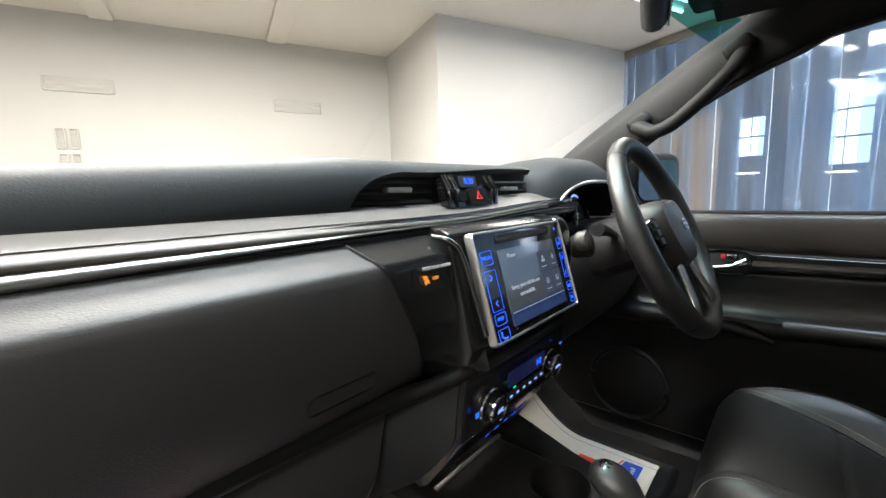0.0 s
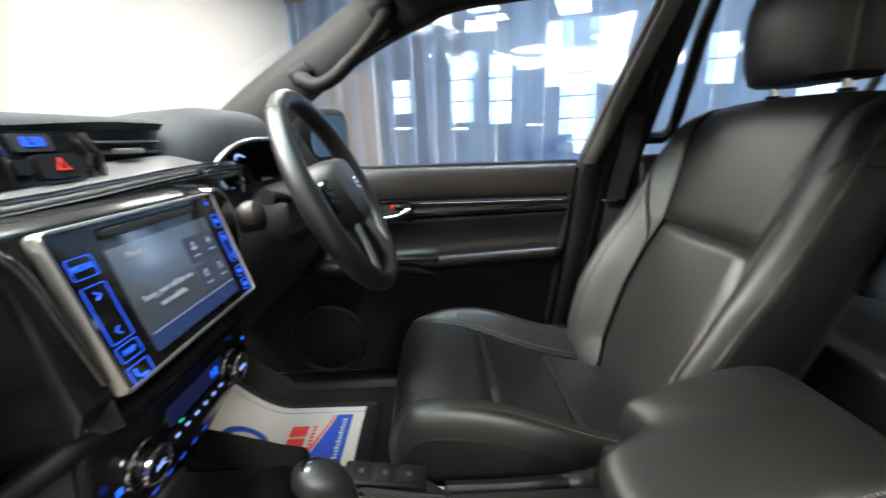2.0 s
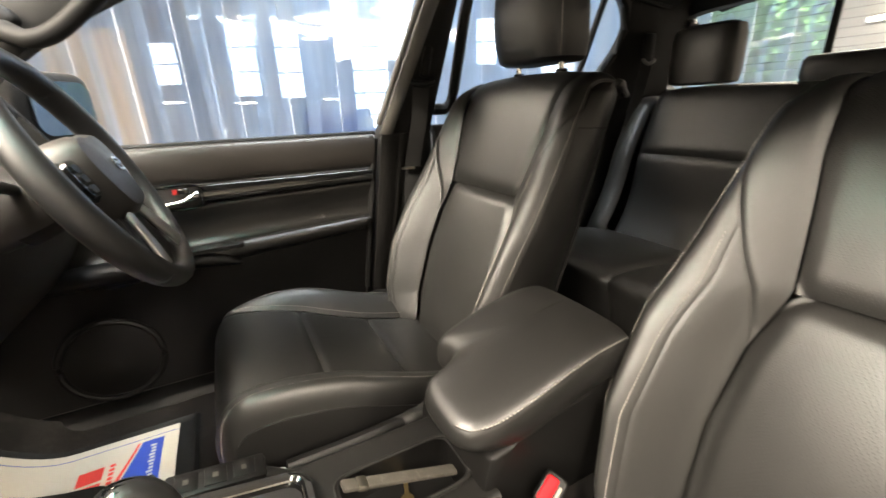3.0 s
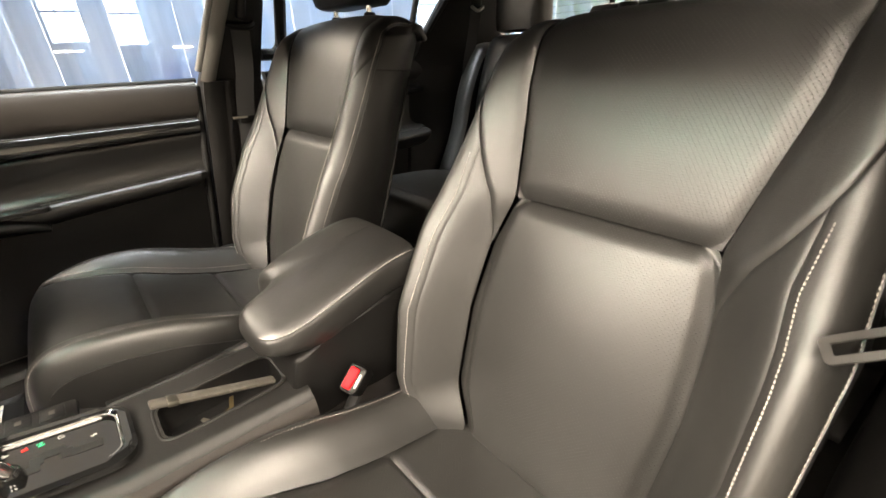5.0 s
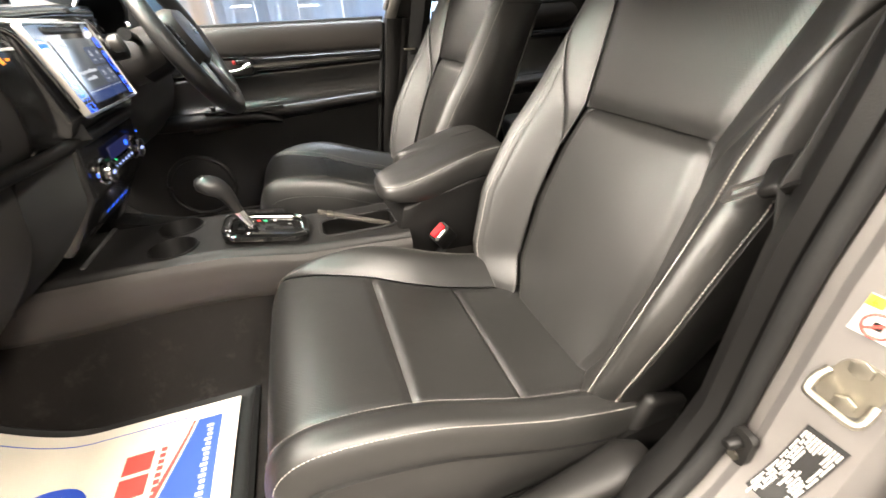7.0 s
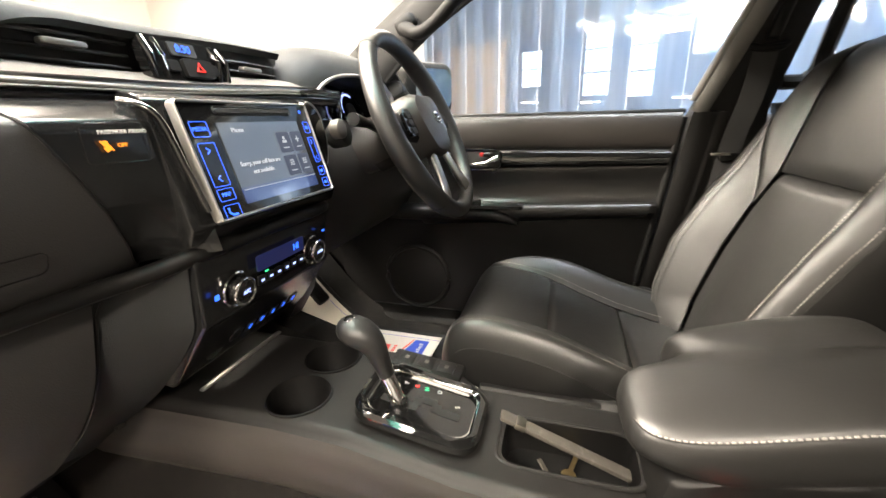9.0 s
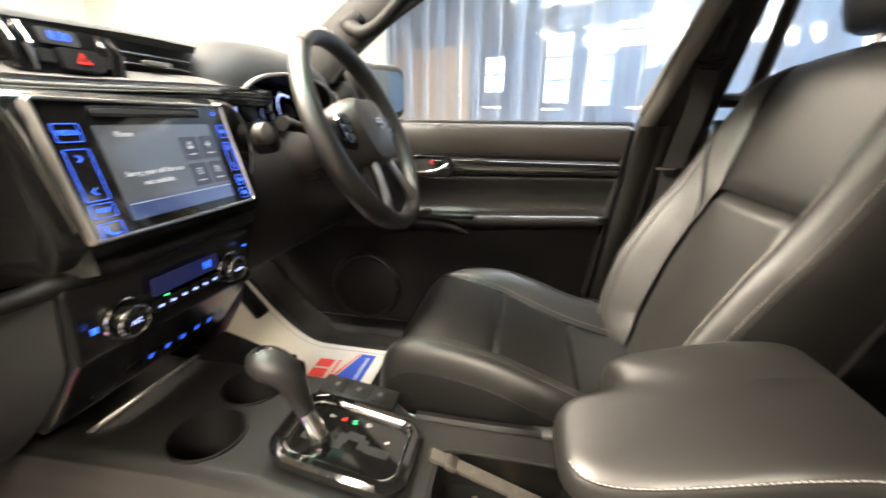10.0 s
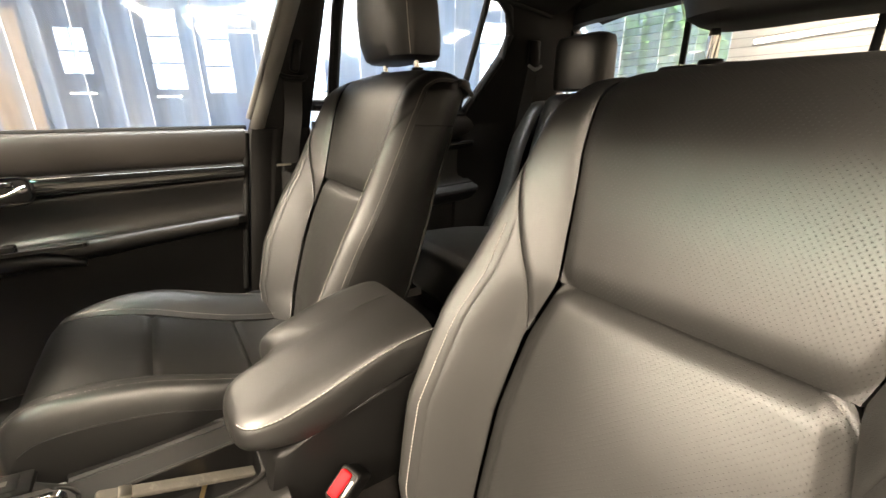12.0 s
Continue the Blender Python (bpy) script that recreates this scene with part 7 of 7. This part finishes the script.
def pillar_patch(name, c, turn, at, w, h, material, parent, lift=0.0016, n=8):
    """A thin label, w by h, centred at 'at' of a turned sheet on the pillar."""
    co, si = math.cos(radians(turn)), math.sin(radians(turn))

    def fn(a, b):
        p, q = at[0] + (a - 0.5) * w, at[1] + (b - 0.5) * h
        return pillar_at(c[0] - (p * co - q * si), c[1] + p * si + q * co, lift)
    return part(name, sheet(fn, n, n, 0.0006), material, parent)


st = thing("warning_sticker", "white warning sticker with red prohibition ring", "sticker")
WS = ((-0.744, 1.156), -4)
pillar_patch("paper", *WS, (0, 0), 0.026, 0.032, INK_WHITE, st)
pillar_patch("yellow_field", *WS, (-0.0078, 0.0115), 0.010, 0.0085, INK_YELLOW, st, 0.0024)
part("warning_mark", tube([pillar_at(-0.744 + 0.0078 + 0.0022 * math.sin(a), 1.1668 + 0.0026 * math.cos(a), 0.0032) for a in (0, 2.094, 4.189)], 0.0006, 5, closed=True), INK_BLACK, st)
part("ring", tube([pillar_at(-0.744 + 0.0086 * math.cos(t), 1.151 + 0.0095 * math.sin(t), 0.0022) for t in [k * math.pi / 18 for k in range(36)]], 0.0011, 6, closed=True), INK_RED, st)
pillar_patch("slash", WS[0], 35, (-0.003, -0.004), 0.017, 0.002, INK_RED, st, 0.0034)
pillar_patch("pictogram", *WS, (0.0005, -0.005), 0.006, 0.006, GREYPLASTIC, st, 0.0026)
idp = thing("data_plate", "black data plate with rows of pale print", "label plate")
DP = ((-0.752, 0.998), -6)
pillar_patch("plate", *DP, (0, 0), 0.030, 0.090, INK_BLACK, idp, 0.0018, 14)
rng = random.Random(3)
for k in range(11):
    x = -0.0125 + 0.0025 * k
    y = 0.040
    while y > -0.036:
        l = 0.006 + 0.016 * rng.random()
        if not (3 < k < 9 and (0.008 < y < 0.036 or y < -0.016)) or rng.random() < 0.15:
            pillar_patch("print_bar", *DP, (x, y - l / 2), 0.0011, l, INK_WHITE, idp, 0.0028, 4)
        y -= l + 0.003
lp = thing("paper_label", "small white paper label with grey print", "label")
LP = ((-0.756, 0.924), -8)
pillar_patch("paper", *LP, (0, 0), 0.026, 0.038, INK_WHITE, lp, 0.0018)
for k in range(4):
    pillar_patch("print_bar", *LP, (0, 0.010 - 0.0065 * k), 0.018 - 0.003 * (k % 2), 0.0022, GREYPLASTIC, lp, 0.0028, 4)
sw = thing("door_switch", "small steel door lamp switch on the pillar", "switch")
dm = axes((-0.714, -0.632, 0.985), (-1, 0.06, 0), (0, 0, 1))
part("base", plate(0.022, 0.040, 0.008, 0.008, dm), GREYPLASTIC, sw)
part("plunger", cyl(0.007, 0.018, 16, r2=0.005, bevel=0.002, m=dm @ Matrix.Translation((-0.002, 0.006, 0.014))), PLASTIC, sw)
part("screw", cyl(0.005, 0.003, 12, m=dm @ Matrix.Translation((0, -0.012, 0.009))), STEEL, sw)
# hinge, bolt and cable boot of the rear door
hg = thing("hinge_set", "steel rear hinge with bolt on the pillar", "hinge")
part("leaf", rbox(0.07, 0.05, 0.05, 0.010, 2, Matrix.Translation((-0.795, -0.735, 0.90))), PAINT, hg)
part("leaf", rbox(0.05, 0.09, 0.035, 0.008, 2, Matrix.Translation((-0.80, -0.70, 0.86))), STEEL, hg)
part("pin", tube([(-0.81, -0.70, 0.83), (-0.81, -0.70, 0.90)], 0.009, 12), STEEL, hg)
part("bolt", cyl(0.011, 0.008, 6, bevel=0.002, m=Matrix.Translation((-0.793, -0.708, 0.925)) @ Matrix.Rotation(radians(-90), 4, "X")), STEEL, hg)
bt = thing("cable_boot", "ribbed black rubber cable boot by the door hinge", "cable boot")
bp_ = curve([(-0.782, -0.74, 1.075), (-0.800, -0.725, 1.07), (-0.816, -0.725, 1.055), (-0.826, -0.735, 1.03), (-0.835, -0.75, 1.01)], 60)
part("bellows", tube(bp_, [0.022 + 0.004 * math.sin(k * 1.3) for k in range(60)], 16), RUBBER, bt)

# paper mats on the floor
def paper_mat(label, x_edge, out, y_rear, length, width):
    """A printed paper mat; print is laid out from its rear edge (p) and from one long edge (q)."""
    g = thing("paper_mat", label, "floor mat", "paper mats")

    def S(p, q, h=0.0):
        x, y = x_edge + out * q, y_rear + p
        z = 0.7375 + 0.34 * smooth01((y - 0.16) / 0.45) + 0.003 * math.sin(14 * q + 5 * p)
        return Vector((x, y, z + h))
    part("sheet", sheet(lambda u, v: S(length * u, width * v), 30, 24, 0.0006 * -out), PAPER, g, "cream printed paper")

    def patch(name_, fn, mt, h=0.0014, n=16):
        part(name_, sheet(lambda a, b: S(*fn(a, b), h), n, n, 0.0003 * -out), mt, g)
    for far in (0, 1):
        P_ = (lambda p: length - p) if far else (lambda p: p)
        top = lambda b: 0.034 + 0.30 * b
        wide = lambda b: 0.040 + 0.10 * b ** 1.2
        patch("blue_field", lambda a, b: (P_(0.028 + wide(b) * a), top(b)), INK_BLUE)
        patch("red_swoosh", lambda a, b: (P_(0.028 + wide(b) + 0.004 + (0.004 + 0.010 * b) * a), top(b)), INK_RED)
        for k in range(15):
            tall = (0.011, 0.008, 0.008, 0.011, 0.008)[k % 5]
            patch("print_bar", lambda a, b, k=k, tall=tall: (P_(0.040 + tall * a), 0.052 + 0.0098 * k + 0.0062 * b), INK_WHITE, 0.0022, 3)
    for k in range(4):
        patch("red_mark", lambda a, b, k=k: (0.128 + 0.042 * a, 0.075 + 0.042 * k + 0.035 * b), INK_RED, 0.0014, 3)
    for k in range(14):
        patch("red_mark", lambda a, b, k=k: (0.118 - 0.009 * a, 0.075 + 0.0118 * k + 0.0078 * b), INK_RED, 0.0014, 3)
    patch("blue_mark", lambda a, b: (0.255 + (0.036 + 0.014 * b) * math.cos(6.2832 * a), 0.150 + (0.036 + 0.014 * b) * math.sin(6.2832 * a)), INK_BLUE, 0.0014, 28)
    patch("blue_line", lambda a, b: (length * a, 0.022 + 0.0016 * b), INK_BLUE, 0.0014, 24)
    return g


paper_mat("cream printed paper mat on the passenger floor", -0.213, -1, -0.073, 0.50, 0.40)
paper_mat("cream printed paper mat on the driver floor", 0.572, 1 * -1, -0.030, 0.50, 0.40)
for x0, x1, y0, y1, lab in ((-0.63, -0.190, -0.105, 0.40, "black ribbed rubber mat in the passenger footwell"), (0.16, 0.60, -0.07, 0.40, "black ribbed rubber mat in the driver footwell")):
    g = thing("rubber_mat", lab, "floor mat", "rubber mats")

    def mfn(u, v, x0=x0, x1=x1, y0=y0, y1=y1):
        x, y = x0 + (x1 - x0) * u, y0 + (y1 - y0) * v
        e = min(u * (x1 - x0), (1 - u) * (x1 - x0), v * (y1 - y0), (1 - v) * (y1 - y0))
        return (x, y, 0.730 + 0.34 * smooth01((y - 0.16) / 0.45) + 0.007 * (1 - smooth01(abs(e - 0.008) / 0.008)))
    part("mat", sheet(mfn, 70, 70, 0.004), RUBBER, g)

# pedals
pd = thing("pedals", "black brake and accelerator pedals in the driver footwell", "pedal")
part("brake_pad", rbox(0.085, 0.02, 0.055, 0.008, 2, Matrix.Translation((0.36, 0.33, 0.93)) @ Matrix.Rotation(radians(-35), 4, "X")), RUBBER, pd)
part("brake_arm", tube([(0.36, 0.34, 0.93), (0.36, 0.40, 1.02), (0.36, 0.38, 1.12)], 0.010, 8), STEEL, pd)
part("accelerator", rbox(0.05, 0.018, 0.13, 0.008, 2, Matrix.Translation((0.50, 0.34, 0.90)) @ Matrix.Rotation(radians(-40), 4, "X")), RUBBER, pd)

# odds and ends in the console tray
ky = thing("key_bunch", "bunch of brass and steel keys in the tray", "keys")
for k, (x, y, a, mt) in enumerate(((-0.030, -0.345, 0.5, STEEL), (-0.020, -0.365, -0.3, BRASS), (-0.040, -0.375, 1.2, STEEL))):
    m = Matrix.Translation((x, y, 0.921 + 0.003 * k)) @ Matrix.Rotation(a, 4, "Z")
    part("key", join(cyl(0.009, 0.002, 14, m=m), rbox(0.028, 0.006, 0.002, 0.0006, 1, m @ Matrix.Translation((0.020, 0, 0)))), mt, ky)
part("ring", tube([(-0.034 + 0.011 * math.cos(t), -0.358 + 0.011 * math.sin(t), 0.922) for t in [k * math.pi / 10 for k in range(20)]], 0.001, 6, closed=True), STEEL, ky)
lv = thing("plastic_bar", "scuffed grey plastic bar leaning across the console tray", "plastic bar")
b0, b1 = Vector((-0.030, -0.282, 1.012)), Vector((-0.037, -0.432, 0.950))
bx = axes((b0 + b1) / 2, (1, 0.02, 0.05), b0 - b1)
part("bar", rbox(0.016, (b0 - b1).length, 0.007, 0.003, 2, bx), SCUFF, lv)
part("clasp", rbox(0.018, 0.014, 0.009, 0.003, 2, bx @ Matrix.Translation((0, 0.056, 0))), STEEL, lv, "small steel clasp")
hb = thing("handbrake", "black handbrake lever with leather gaiter beside the console", "lever")
part("lever", tube(curve([(0.093, -0.232, 0.940), (0.098, -0.32, 0.934), (0.106, -0.41, 0.930)], 12), 0.013, 10, flat=1.15), PLASTIC, hb)
part("push_button", cyl(0.006, 0.012, 14, bevel=0.002, m=Matrix.Translation((0.092, -0.223, 0.942)) @ Matrix.Rotation(radians(-80), 4, "X")), INK_WHITE, hb, "white release button")
part("gaiter", loft([[(0.108 + 0.016 * g * math.cos(t), y, 0.926 + 0.018 * g * math.sin(t) + 0.002 * math.sin(3 * t + 40 * y)) for t in [k * math.pi / 8 for k in range(16)]] for y, g in ((-0.400, 0.95), (-0.415, 1.0), (-0.43, 1.15), (-0.445, 1.1), (-0.46, 1.3), (-0.475, 1.25), (-0.50, 1.5))]), LEATHER, hb, "wrinkled black leather gaiter")

# outer body on its wheels
for sx in (-1, 1):
    part("front_wing", loft([[(sx * (0.80 - 0.03 * k + (0.05 if 0.75 < y < 1.55 else 0.0) * (k < 2)), y, z) for k, z in enumerate((0.62, 0.90, 1.08, 1.19))] + [(sx * 0.70, y, 1.19), (sx * 0.70, y, 0.62)] for y in (0.62, 0.80, 1.15, 1.50, 1.75, 1.96)]), PAINT, cab, "silver front wing")
    part("bed_side", rbox(0.07, 1.52, 0.52, 0.02, 2, Matrix.Translation((sx * 0.80, -2.72, 0.98))), PAINT, cab, "silver load bed side")
    part("chassis_rail", rbox(0.07, 5.2, 0.12, 0.01, 2, Matrix.Translation((sx * 0.40, -0.78, 0.53))), DARK, cab)
part("front_panel", rbox(1.56, 0.06, 0.60, 0.03, 3, Matrix.Translation((0, 1.98, 0.86))), PAINT, cab, "silver front end")
part("grille", rbox(0.80, 0.02, 0.22, 0.01, 2, Matrix.Translation((0, 2.016, 0.96))), DARK, cab)
part("bumper", rbox(1.64, 0.16, 0.26, 0.05, 3, Matrix.Translation((0, 2.02, 0.56))), PAINT, cab)
part("bed_floor", rbox(1.56, 1.52, 0.05, 0.01, 2, Matrix.Translation((0, -2.72, 0.75))), DARK, cab)
part("tailgate", rbox(1.56, 0.06, 0.50, 0.02, 2, Matrix.Translation((0, -3.46, 0.98))), PAINT, cab)
for sx in (-1, 1):
    for y in (1.15, -2.45):
        m = Matrix.Translation((sx * 0.70, y, 0.385)) @ Matrix.Rotation(math.pi / 2, 4, "Y")
        prof = [(0.22, -0.11), (0.33, -0.125), (0.375, -0.10), (0.385, -0.05), (0.385, 0.05), (0.375, 0.10), (0.33, 0.125), (0.22, 0.11)]
        rings = [[m @ Vector((r * math.cos(a), r * math.sin(a), z)) for a in [k * math.pi / 20 for k in range(40)]] for r, z in prof]
        wh = part("wheel", loft(rings + rings[:1], caps=False), RUBBER, cab, "black rubber tyre")
        part("rim", cyl(0.225, 0.18, 32, bevel=0.02, m=m), SATIN, wh, "satin alloy rim")
